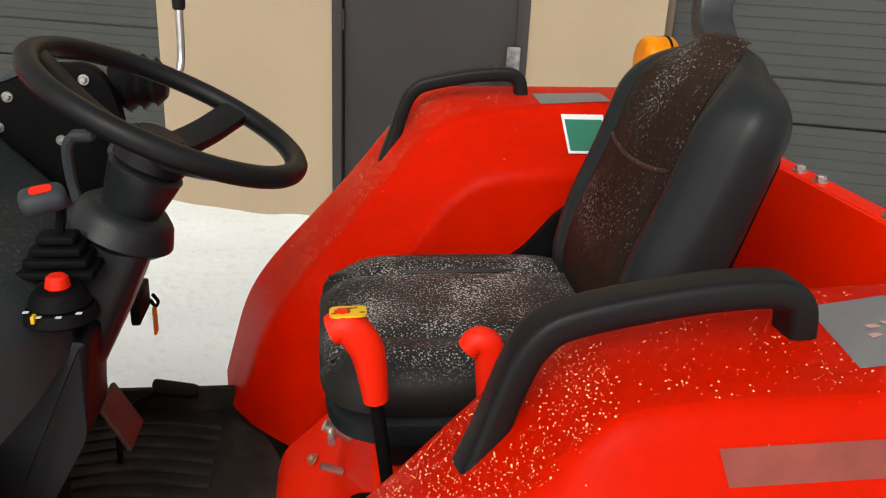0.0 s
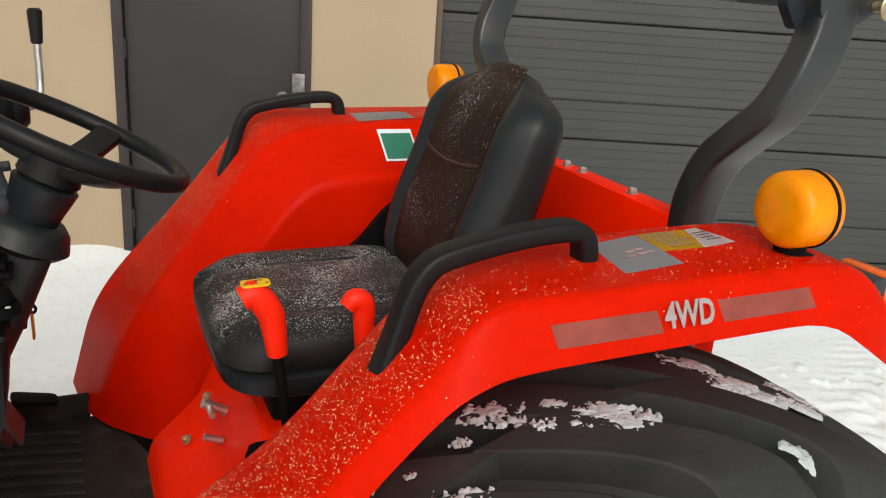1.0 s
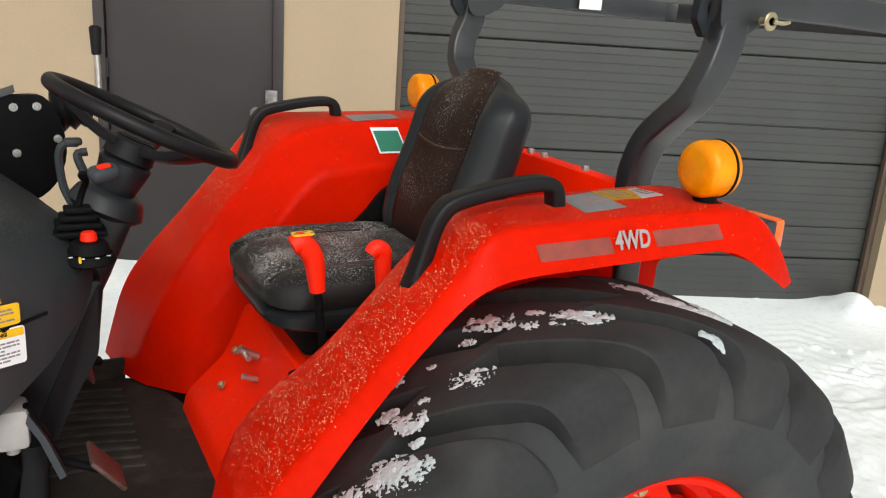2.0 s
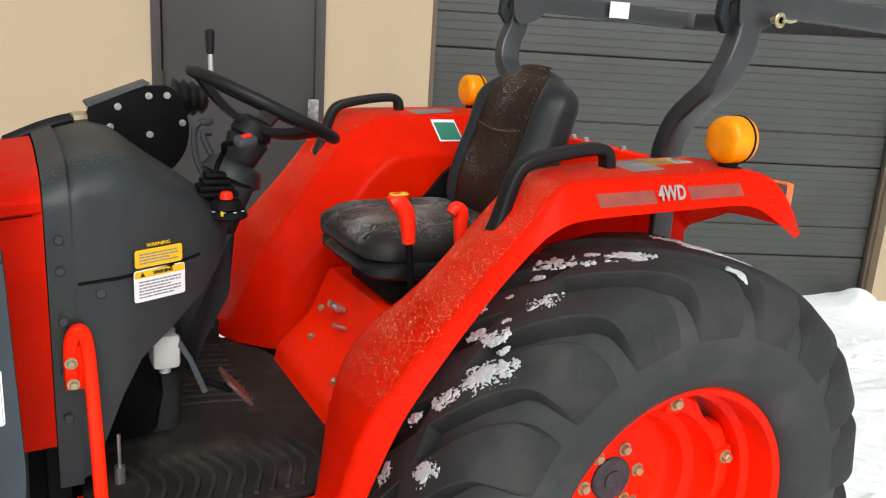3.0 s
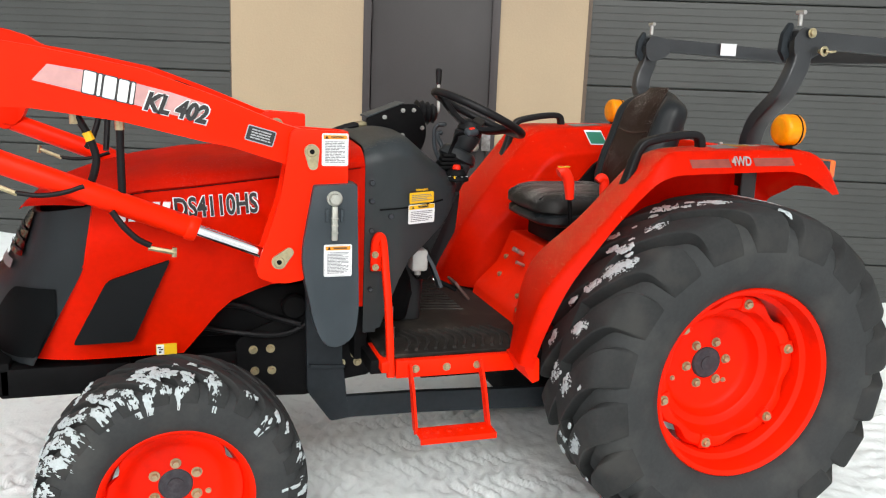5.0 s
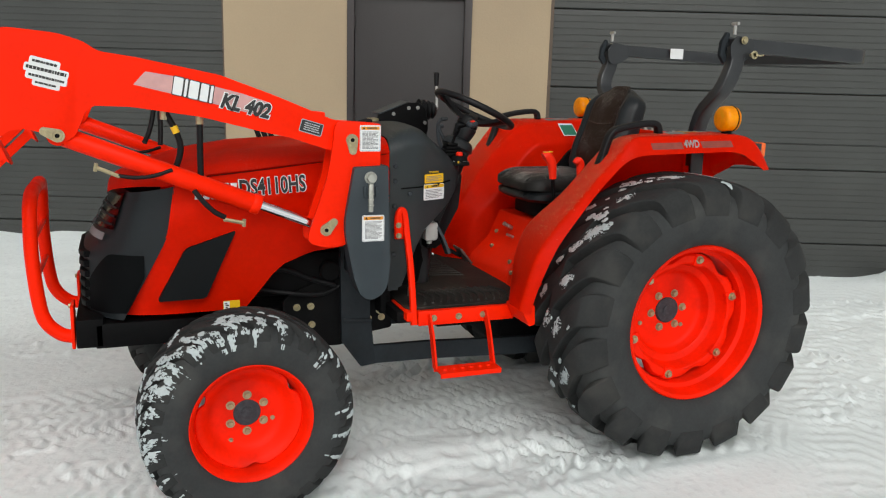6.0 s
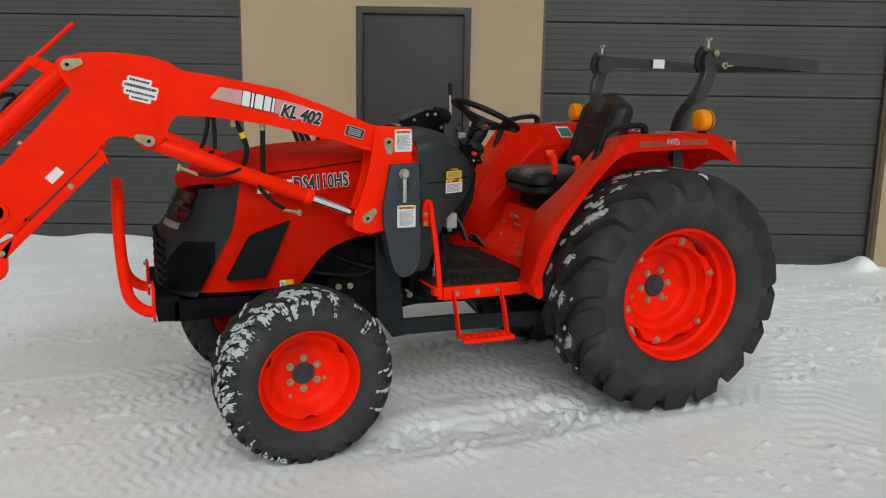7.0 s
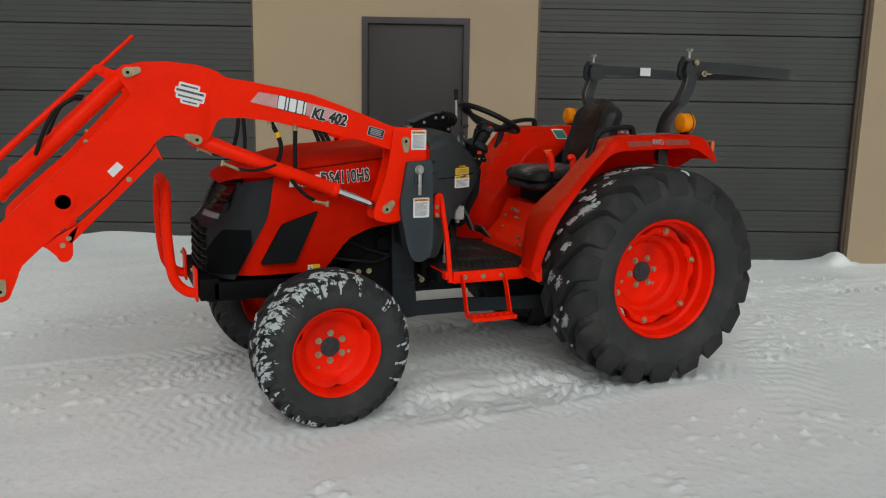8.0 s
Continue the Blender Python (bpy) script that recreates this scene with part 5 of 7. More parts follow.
red_lever((-0.405, -0.275, 0.93), (-0.448, -0.290, 1.250), 0.10, "range shift lever with red grip and yellow plate", True)
red_lever((-0.285, -0.275, 0.93), (-0.302, -0.287, 1.230), 0.09, "short lever with red grip", False)

# -- platform --
bm = bmesh.new()
box(bm, -1.20, -0.42, -0.462, 0.52, 0.600, 0.648, 0.004)
plat = part("platform", bm, BLACK, tractor, "black steel operator platform")
bm = bmesh.new()
prism(bm, rounded([(-1.16, -0.458), (-0.695, -0.458), (-0.66, -0.40), (-0.59, -0.24), (-0.58, 0.27), (-0.62, 0.38), (-0.68, 0.44), (-0.70, 0.505), (-1.16, 0.505)], 0.03, 3), 0.648, 0.662, 0.003, axis="z")
mat_ob = part("floor_mat", bm, MAT, plat, "worn black rubber floor mat with raised ribs")
# added strip, no real part: keeps the gap beyond the mat dark
bm = bmesh.new()
box(bm, -1.16, -0.70, 0.500, 0.516, 0.64, 0.715, 0.004)
part("gap_strip", bm, MAT, mat_ob, "added dark strip that hides bright snow past the mat's edge")
rib_section = [(-0.003, -0.006), (0.006, -0.004), (0.006, 0.004), (-0.003, 0.006)]
bm = bmesh.new()
sweep(bm, smooth_path([(0, -0.43, 0.664), (0.035, -0.325, 0.664), (0, -0.22, 0.664)], 4), rib_section, (0, 0, 1))
rib = part("mat_rib", bm, MAT_RIB, mat_ob)
rib.location.x = -1.07
for i in range(1, 12):
    again("mat_rib", rib.data, mat_ob, Matrix.Translation((-1.07 + i * 0.034, 0, 0)))
# the far half is ribbed lengthwise
bm = bmesh.new()
sweep(bm, smooth_path([(-1.02, 0, 0.661), (-0.87, 0.025, 0.661), (-0.72, 0, 0.661)], 4), rib_section, (0, 0, 1))
rib = part("mat_rib", bm, MAT_RIB, mat_ob)
rib.location.y = 0.02
for i in range(1, 11):
    again("mat_rib", rib.data, mat_ob, Matrix.Translation((0, 0.02 + i * 0.04, 0)))
bm = bmesh.new()
box(bm, -1.12, -0.70, -0.494, -0.464, 0.592, 0.652, 0.003)
edge = part("platform_edge", bm, RED, plat, "red steel edge rail with three bolts")
for x in (-1.055, -0.947, -0.839):
    bm = bmesh.new()
    hexbolt(bm, (x, -0.494, 0.622), (0, -1, 0), 0.0095)
    part("bolt", bm, ZINC, edge)
bm = bmesh.new()
prism(bm, rounded([(-0.738, 0.668), (-0.685, 0.690), (-0.680, 0.612), (-0.705, 0.604)], 0.005, 2), -0.655, -0.495, 0.002)
box(bm, -0.71, -0.68, -0.50, -0.46, 0.60, 0.652, 0.003)
part("fender_foot", bm, RED, plat)

# boarding step
bm = bmesh.new()
prism(bm, [(-0.628, 0.412), (-0.628, 0.432), (-0.540, 0.432), (-0.540, 0.412), (-0.546, 0.412), (-0.546, 0.426), (-0.622, 0.426), (-0.622, 0.412)], -1.067, -0.808, 0)
bmesh.ops.transform(bm, matrix=Matrix(((0, 1, 0, 0), (1, 0, 0, 0), (0, 0, 1, 0), (0, 0, 0, 1))), verts=bm.verts[:])
step_ob = part("boarding_step", bm, RED, tractor, "red steel boarding step hung under the platform")
bm = bmesh.new()
cyl(bm, (0, 0, -0.002), (0, 0, 0.006), 0.011, 10, 0.008)
dim = part("dimple", bm, RED, step_ob)
dim.location = (-1.035, -0.584, 0.432)
for i in range(1, 6):
    again("dimple", dim.data, step_ob, Matrix.Translation((-1.035 + 0.038 * i, -0.584, 0.432)))
sec = [(-0.004, -0.019), (0.004, -0.019), (0.004, 0.019), (-0.004, 0.019)]
for pts in ([(-1.078, -0.500, 0.640), (-1.072, -0.527, 0.56), (-1.066, -0.556, 0.43)], [(-0.832, -0.500, 0.640), (-0.824, -0.527, 0.56), (-0.814, -0.556, 0.43)]):
    bm = bmesh.new()
    sweep(bm, pts, sec, (1, 0, 0))
    part("step_strap", bm, RED, step_ob)

# grab rail beside the platform
bm = bmesh.new()
sec = rounded([(-0.0125, -0.0125), (0.0125, -0.0125), (0.0125, 0.0125), (-0.0125, 0.0125)], 0.007, 3)
sweep(bm, smooth_path([(-1.172, -0.362, 0.945), (-1.172, -0.362, 1.00), (-1.168, -0.362, 1.030), (-1.157, -0.362, 1.045), (-1.146, -0.363, 1.036), (-1.141, -0.368, 1.00), (-1.139, -0.390, 0.93), (-1.138, -0.428, 0.84), (-1.138, -0.462, 0.73), (-1.140, -0.498, 0.60)], 6), sec, (0, 1, 0))
box(bm, -1.184, -1.144, -0.368, -0.348, 0.925, 1.015, 0.006)
rail = part("grab_rail", bm, RED, tractor, "curved red steel rail beside the platform", smooth=45)
bolts("rail_bolt", ((-1.172, -0.374, 0.985), (-1.170, -0.374, 0.942)), (0, -1, 0), ZINC, rail)
bm = bmesh.new()
box(bm, -1.172, -1.144, -0.505, -0.290, 0.618, 0.654, 0.003)
part("rail_foot", bm, RED, rail, "red cross lip at the foot of the rail")

# -- dash cowl --
COWL = [(-1.195, 0.335, 1.350, 0.70), (-1.140, 0.333, 1.374, 0.72), (-1.075, 0.322, 1.388, 0.88), (-1.035, 0.308, 1.380, 0.95), (-0.97, 0.280, 1.330, 1.00), (-0.905, 0.240, 1.285, 1.05),
        (-0.855, 0.19, 1.247, 1.10), (-0.820, 0.13, 1.228, 1.15)]


def cowl_ring(x, w, top, low, n=10):
    """Half ring from the lower edge up the side and over to the middle, then mirrored."""
    pts = []
    r = min(0.10, w * 0.5)
    side = [(w * 0.985, low), (w, low + (top - low) * 0.3), (w, low + (top - low) * 0.6), (w * 0.99, top - r * 0.95)]
    for p in side:
        pts.append(p)
    for i in range(1, n + 1):
        a = math.pi / 2 * i / n
        pts.append((w * 0.99 - r + r * math.cos(a), top - r * 0.95 + r * 0.75 * math.sin(a)))
    pts.append((w * 0.3, top - r * 0.12))
    pts.append((0, top - r * 0.08))
    return [(x, -y, z) for y, z in pts] + [(x, y, z) for y, z in pts[-2::-1]]


bm = bmesh.new()
keys = [cowl_ring(*k) for k in COWL]
rows = []
for a, b in zip(keys, keys[1:]):
    for j in range(3):
        rows.append([tuple(Vector(p).lerp(Vector(q), j / 3)) for p, q in zip(a, b)])
rows.append(keys[-1])
vs = grid(bm, rows)
bm.faces.new(vs[-1])
cowl = part("dash_cowl", bm, COWL_GREY, tractor, "slate-grey plastic dashboard cowl", smooth=40, thick=0.006)
bm = bmesh.new()
grid(bm, [[(p[0], p[1] * 1.012, p[2] + 0.006) for p in cowl_ring(x, w, t, lo)] for x, w, t, lo in ((-1.202, 0.340, 1.352, 0.70), (-1.158, 0.339, 1.370, 0.70))])
flange = part("cowl_flange", bm, COWL_GREY, cowl, "ribbed front edge of the cowl", thick=0.01)
for z in (1.22, 1.16, 1.06, 0.96, 0.86):
    bm = bmesh.new()
    cyl(bm, (-1.18, -0.338, z), (-1.18, -0.355, z), 0.009, 12, bevel=0.002)
    part("plug", bm, DARK, flange)
bm = bmesh.new()
sweep(bm, [(-1.15, -0.337, 1.128), (-1.075, -0.326, 1.131), (-1.035, -0.312, 1.133), (-0.97, -0.284, 1.138), (-0.905, -0.244, 1.146)], [(-0.0025, -0.0025), (0.0025, -0.0025), (0.0025, 0.0025), (-0.0025, 0.0025)], (0, 0, 1))
part("panel_joint", bm, BLACK, cowl)
bm = bmesh.new()
cyl(bm, (-1.11, -0.322, 1.105), (-1.11, -0.336, 1.105), 0.010, 14, bevel=0.002)
part("round_plug", bm, DARK, cowl)
sticker("warning_sticker", facing(-0.996, -0.2965, 1.163, 0, 0, 24.5), 0.108, 0.037, None, None, cowl, "yellow warning sticker", body=YELLOW, rows=4, seed=11)
sticker("warning_sticker", facing(-0.995, -0.296, 1.107, 0, 0, 24.5), 0.117, 0.066, YELLOW, "WARNING", cowl, "white warning sticker with yellow head", rows=6, seed=12, head_h=0.24)
lettering("heading", "WARNING", 0.011, facing(-0.996, -0.2985, 1.189, 0, 0, 24.5), YELLOW, cowl, "yellow heading")
# black inner bulkhead below the cowl
bm = bmesh.new()
box(bm, -1.225, -1.18, -0.31, 0.31, 0.60, 1.10, 0.006)
part("bulkhead", bm, BLACK, tractor, "black steel bulkhead behind the engine")
bm = bmesh.new()
prism(bm, rounded([(-1.20, 0.66), (-1.20, 1.05), (-1.06, 1.05), (-1.02, 0.93), (-0.96, 0.80), (-0.98, 0.66)], 0.03, 3), -0.10, 0.10, 0.02)
part("pedal_housing", bm, BLACK, tractor, "black plastic pedal housing")
bm = bmesh.new()
prism(bm, rounded([(-0.800, 1.16), (-0.818, 1.01), (-0.872, 0.91), (-0.905, 0.83), (-0.965, 0.83), (-0.955, 1.0), (-0.90, 1.16)], 0.015, 3), -0.135, -0.02, 0.012)
part("column_shroud", bm, GRIP, tractor, "black plastic shroud round the lower steering column", smooth=40)
bm = bmesh.new()
box(bm, -1.005, -0.945, -0.235, -0.165, 0.885, 0.965, 0.012)
cyl(bm, (-0.975, -0.20, 0.885), (-0.975, -0.20, 0.868), 0.012, 12)
part("fluid_bottle", bm, BEIGE, tractor, "milky white fluid reservoir under the cowl")
bm = bmesh.new()
sweep(bm, [(-0.955, -0.205, 0.955), (-0.925, -0.215, 0.90), (-0.897, -0.230, 0.825)], [(-0.025, -0.006), (0.025, -0.006), (0.025, 0.006), (-0.025, 0.006)], (0, 1, 0))
part("clutch_arm", bm, DARK, tractor, "grey clutch pedal arm")
for x, y, z, tilt in ((-0.822, -0.215, 0.815, 50), (-0.835, 0.10, 0.90, 62), (-0.862, 0.19, 0.845, 62)):
    bm = bmesh.new()
    box(bm, -0.045, 0.045, -0.045, 0.045, -0.005, 0.005, 0.004)
    pd = part("pedal", bm, TREADPLATE, tractor, "worn brown chequer-plate pedal")
    pd.matrix_local = pose(x, y, z, 0, tilt, 0)
    bm = bmesh.new()
    sweep(bm, [(x - 0.01, y, z - 0.005), (x - 0.08, y, z + 0.03), (x - 0.13, y, z + 0.15)], circle(0.009, 10), (0, 1, 0))
    part("pedal_arm", bm, BLACK, tractor)
bm = bmesh.new()
prism(bm, rounded([(-0.045, -0.028), (0.05, -0.024), (0.05, 0.024), (-0.045, 0.028)], 0.014, 3), -0.006, 0.006, 0.003, axis="z")
pd = part("throttle_pedal", bm, BLACK, tractor, "black rubber foot throttle pedal")
pd.matrix_local = pose(-0.812, 0.42, 0.762, 0, 14, 8)
bm = bmesh.new()
tube(bm, smooth_path([(-0.825, 0.415, 0.754), (-0.875, 0.39, 0.757), (-0.905, 0.34, 0.735), (-0.905, 0.31, 0.665)], 5), 0.006, 8)
part("pedal_rod", bm, BLACK, tractor)
bm = bmesh.new()
tube(bm, [(-1.085, -0.28, 0.775), (-1.085, -0.28, 0.70)], 0.004, 8)
cyl(bm, (-1.085, -0.28, 0.70), (-1.085, -0.28, 0.655), 0.011, 10)
part("parking_brake_rod", bm, STEEL, tractor)

# -- steering --
AX = Vector((0.42, 0, 0.9075))
hubc = Vector((-0.70, 0.0, 1.436))
bm = bmesh.new()
top = hubc - AX * 0.085
cyl(bm, top - AX * 0.075, top, 0.040, 24, 0.052, bevel=0.006)
cyl(bm, top - AX * 0.115, top - AX * 0.065, 0.075, 28, 0.066, bevel=0.012)
low = Vector((-0.96, 0, 0.90))
sweep(bm, [top - AX * 0.10, top - AX * 0.22, low, Vector((-0.98, 0, 0.66))], rounded([(-0.07, -0.055), (0.07, -0.055), (0.07, 0.055), (-0.07, 0.055)], 0.03, 4), (0, 1, 0), sizes=[0.9, 0.95, 1.0, 1.1])
column = part("steering_column", bm, COLUMN, tractor, "black plastic steering column shroud", smooth=50)
wm = Matrix.Translation(hubc) @ Vector((0, 0, 1)).rotation_difference(AX).to_matrix().to_4x4()
bm = bmesh.new()
n1, n2 = 72, 14
R, r = 0.1825, 0.0150
vs = [[bm.verts.new(wm @ Vector(((R + (r + 0.0012 * math.cos(i * 6)) * math.cos(b)) * math.cos(a), (R + r * math.cos(b)) * math.sin(a), r * 1.0 * math.sin(b)))) for b in [2 * math.pi * j / n2 for j in range(n2)]]
      for i, a in enumerate([2 * math.pi * k / n1 for k in range(n1)])]
for i in range(n1):
    for j in range(n2):
        bm.faces.new((vs[i][j], vs[(i + 1) % n1][j], vs[(i + 1) % n1][(j + 1) % n2], vs[i][(j + 1) % n2]))
sw = part("steering_wheel", bm, GRIP, tractor, "black three-spoke steering wheel", smooth=60)
bm = bmesh.new()
cyl(bm, wm @ Vector((0, 0, -0.085)), wm @ Vector((0, 0, -0.040)), 0.050, 28, 0.046, bevel=0.006)
cyl(bm, wm @ Vector((0, 0, -0.041)), wm @ Vector((0, 0, -0.034)), 0.036, 28, 0.033, bevel=0.003)
part("wheel_hub", bm, GRIP, sw)
for a in (64, 184, 304):
    c, s = math.cos(radians(a)), math.sin(radians(a))
    bm = bmesh.new()
    pts = [wm @ Vector((c * q, s * q, h)) for q, h in ((0.02, -0.055), (0.06, -0.052), (0.11, -0.035), (0.155, -0.012), (0.181, 0))]
    sweep(bm, smooth_path(pts, 4), rounded([(-0.010, -0.023), (0.010, -0.023), (0.010, 0.023), (-0.010, 0.023)], 0.007, 2), AX)
    part("spoke", bm, GRIP, sw, smooth=50)
# shuttle lever, hazard switch and light switch on the cowl
bm = bmesh.new()
for i in range(4):
    k = 0.048 - 0.008 * i
    box(bm, -0.837 - k, -0.837 + k, -0.085 - k * 0.75, -0.085 + k * 0.75, 1.238 + 0.014 * i, 1.250 + 0.014 * i, 0.004)
boot = part("shuttle_boot", bm, BLACK, cowl, "black ribbed rubber boot")
bm = bmesh.new()
tube(bm, smooth_path([(-0.837, -0.085, 1.285), (-0.828, -0.092, 1.318), (-0.822, -0.115, 1.345), (-0.832, -0.16, 1.366), (-0.815, -0.20, 1.377)], 5), 0.0065, 8)
part("shuttle_lever", bm, BLACK, cowl)
turn = pose(-0.802, -0.225, 1.382, 22, -8, 20)
bm = bmesh.new()
box(bm, -0.025, 0.025, -0.017, 0.017, -0.013, 0.013, 0.0115, 4, turn)
kn = part("shuttle_knob", bm, DARK, cowl, "grey lever knob with red mark", smooth=60)
bm = bmesh.new()
plate(bm, turn @ Matrix.Translation((0, 0, 0.0132)), 0.024, 0.013, 0.001, 0.006)
part("knob_mark", bm, RED_GRIP, kn)
bm = bmesh.new()
cyl(bm, (-0.825, -0.146, 1.200), (-0.825, -0.146, 1.218), 0.047, 26, 0.044, bevel=0.004)
cyl(bm, (-0.825, -0.146, 1.218), (-0.825, -0.146, 1.240), 0.038, 24, 0.032, bevel=0.004)
sw2 = part("light_switch", bm, BLACK, cowl, "black rotary light switch")
bm = bmesh.new()
cyl(bm, (-0.825, -0.146, 1.240), (-0.825, -0.146, 1.258), 0.0155, 20, 0.0135, bevel=0.003)
part("hazard_button", bm, RED_GRIP, sw2, "red push button")
bm = bmesh.new()
box(bm, -0.847, -0.842, -0.192, -0.180, 1.212, 1.222, 0.0015)
part("switch_pointer", bm, YELLOW, sw2)
for i in range(4):
    bm = bmesh.new()
    a = radians(215 + 34 * i)
    plate(bm, pose(-0.825 + 0.041 * math.cos(a), -0.146 + 0.041 * math.sin(a), 1.2182), 0.007, 0.006, 0.0006, 0)
    part("switch_mark", bm, WHITE, sw2)
bm = bmesh.new()
box(bm, -0.805, -0.79, 0.10, 0.185, 1.065, 1.115, 0.004)
tube(bm, smooth_path([(-0.786, 0.182, 1.085), (-0.778, 0.184, 1.07), (-0.784, 0.184, 1.062), (-0.79, 0.182, 1.075)], 3), 0.003, 6)
lock = part("ignition_lock", bm, BLACK, tractor)
bm = bmesh.new()
box(bm, -0.788, -0.783, 0.174, 0.196, 1.01, 1.063, 0.003)
part("key_tag", bm, HEADER, lock, "orange plastic key tag")
# indicator stalk and far-side pillar switch
bm = bmesh.new()
tube(bm, smooth_path([(-0.775, 0.06, 1.24), (-0.80, 0.12, 1.30), (-0.815, 0.14, 1.345), (-0.795, 0.14, 1.352)], 4), 0.009, 8)
part("indicator_stalk", bm, DARK, column)
bm = bmesh.new()
tube(bm, smooth_path([(-0.83, 0.04, 1.25), (-0.85, 0.05, 1.30), (-0.855, 0.05, 1.36), (-0.845, 0.045, 1.385), (-0.82, 0.04, 1.388)], 4), 0.008, 8)
st = part("throttle_lever", bm, DARK, column, "grey hand throttle lever")
bm = bmesh.new()
box(bm, -0.845, -0.812, 0.028, 0.052, 1.384, 1.398, 0.005)
part("lever_tip", bm, DARK, st)

# -- hood --
def half_width(x):
    w = pw(x, [(-2.05, 0.398), (-1.75, 0.398), (-1.5, 0.362), (-1.2, 0.345)])
    if x < -2.0:
        t = min(1, (-2.0 - x) / 0.375)
        w = 0.398 * (1 - t ** 2.5) ** (1 / 2.2)
    return w


def crease(x):
    return pw(x, [(-2.43, 1.105), (-2.3, 1.12), (-2.04, 1.165), (-1.9, 1.2), (-1.585, 1.232), (-1.2, 1.272)])


def setback(z):
    """How far the nose leans back at a height."""
    return pw(z, [(0.6, 0.02), (0.7, 0.0), (0.90, 0.005), (0.955, 0.055), (1.06, 0.11), (1.13, 0.15), (1.2, 0.18)])


def split(z):
    """Where the red side panel ends and the dark nose begins."""
    return pw(z, [(0.66, -2.222), (0.80, -2.150), (0.97, -2.061), (1.17, -2.025)])


def sill(x):
    return pw(x, [(-2.3, 0.676), (-1.765, 0.683), (-1.735, 0.735), (-1.70, 0.788), (-1.628, 0.847), (-1.518, 0.886), (-1.418, 0.895), (-1.2, 0.920)])


hood = None
for s in (NEAR, FAR):
    rows = []
    for i in range(25):
        c = i / 24
        x0 = -2.13 + (-1.21 + 2.13) * c
        col = []
        for j in range(15):
            t = j / 14
            lo = sill(x0)
            z = lo + (crease(x0) - lo) * t
            x = split(z) + (-1.21 - split(z)) * c
            z = sill(x) + (crease(x) - sill(x)) * t
            bulge = 0.013 * math.exp(-((t - 0.72) / 0.1) ** 2)
            col.append((x, s * (half_width(x) + bulge - 0.03 * (1 - t) ** 2), z))
        rows.append(col)
    bm = bmesh.new()
    grid(bm, rows)
    ob = part("hood_side", bm, RED, tractor, "red hood side panel with a dark vent", smooth=40, thick=0.006)
    if s == NEAR:
        hood_near = ob
    vent = rounded([(-1.815, 0.994), (-1.930, 0.742), (-2.100, 0.738), (-1.998, 0.932)], [0.012, 0.012, 0.010, 0.02], 4)
    bm = bmesh.new()
    a = [bm.verts.new((x, s * (half_width(x) + 0.010), z)) for x, z in vent]
    b = [bm.verts.new((x, s * (half_width(x) - 0.04), z)) for x, z in vent]
    bm.faces.new(a)
    for i in range(len(a)):
        j = (i + 1) % len(a)
        bm.faces.new((a[i], a[j], b[j], b[i]))
    part("side_vent", bm, GLOSS, ob, "dark mesh vent panel")
# hood top
bm = bmesh.new()
rows = []
for i in range(27):
    t = 1 - (1 - i / 26) ** 1.6
    row = []
    for j in range(25):
        v = j / 24 * 2 - 1
        xb = -1.205
        # the front edge bows round the nose
        xf = -2.258 + 0.205 * abs(v) ** 6
        x = xb + (xf - xb) * t
        w = half_width(max(x, -2.0))
        zc = pw(x, [(-2.258, 1.116), (-2.245, 1.140), (-2.23, 1.155), (-2.18, 1.185), (-2.08, 1.226), (-1.95, 1.262), (-1.77, 1.292), (-1.53, 1.306), (-1.2, 1.335)])
        ze = crease(x) + 0.004 - pw(x, [(-2.2, 0.020), (-2.06, 0.006), (-2.02, 0.0)])
        e = abs(v)
        ridge = 0.010 * math.exp(-((e - 0.62) / 0.06) ** 2)
        z = ze + (zc - ze) * (1 - e ** 3.2) ** 0.8 + ridge * (1 - t)
        row.append((x, v * (w + 0.006 * (1 - t)), z))
    rows.append(row)
grid(bm, rows)
hood_top = part("hood_top", bm, RED, tractor, "red sloping hood top", smooth=50, thick=0.006)
for s in (NEAR, FAR):
    bm = bmesh.new()
    pts = [(x, s * (half_width(x) + 0.003), crease(x) - 0.001) for x in np.linspace(-2.03, -1.22, 14)]
    sweep(bm, pts, [(-0.001, -0.002), (0.001, -0.002), (0.001, 0.001), (-0.001, 0.001)], (0, 0, 1))
    part("hood_joint", bm, BLACK, hood_top)
# red shroud between hood and cowl
bm = bmesh.new()
grid(bm, [[(p[0], p[1] * 1.0, p[2]) for p in cowl_ring(x, w, t, lo)] for x, w, t, lo in ((-1.29, 0.352, 1.335, 0.80), (-1.204, 0.346, 1.350, 0.80))])
part("rear_shroud", bm, RED, tractor, "red panel between hood and dash cowl", thick=0.008)
# dark nose
NOSE_GREY = surface("nose_plastic", (0.027, 0.033, 0.038), 0.38, vary=0.15, grain=350, bump=0.08, spec=0.4)
bm = bmesh.new()
rows = []
N = 40
for j in range(17):
    z = 0.662 + (1.165 - 0.662) * j / 16
    xs = split(z) if z < 1.16 else split(1.16)
    row = []
    for i in range(N + 1):
        a = -1 + 2 * i / N
        w0 = half_width(xs)
        v = math.sin(a * math.pi / 2)
        y = w0 * v
        k = abs(v) * (w0 / 0.398)
        x = -2.0 - 0.375 * max(0, 1 - k ** 2.2) ** (1 / 2.5)
        x += setback(z) * (1 - abs(v) ** 3)
        x = max(x, -2.352)
        row.append((min(x, xs), y, min(z, crease(x) - 0.006)))
    rows.append(row)
grid(bm, rows)
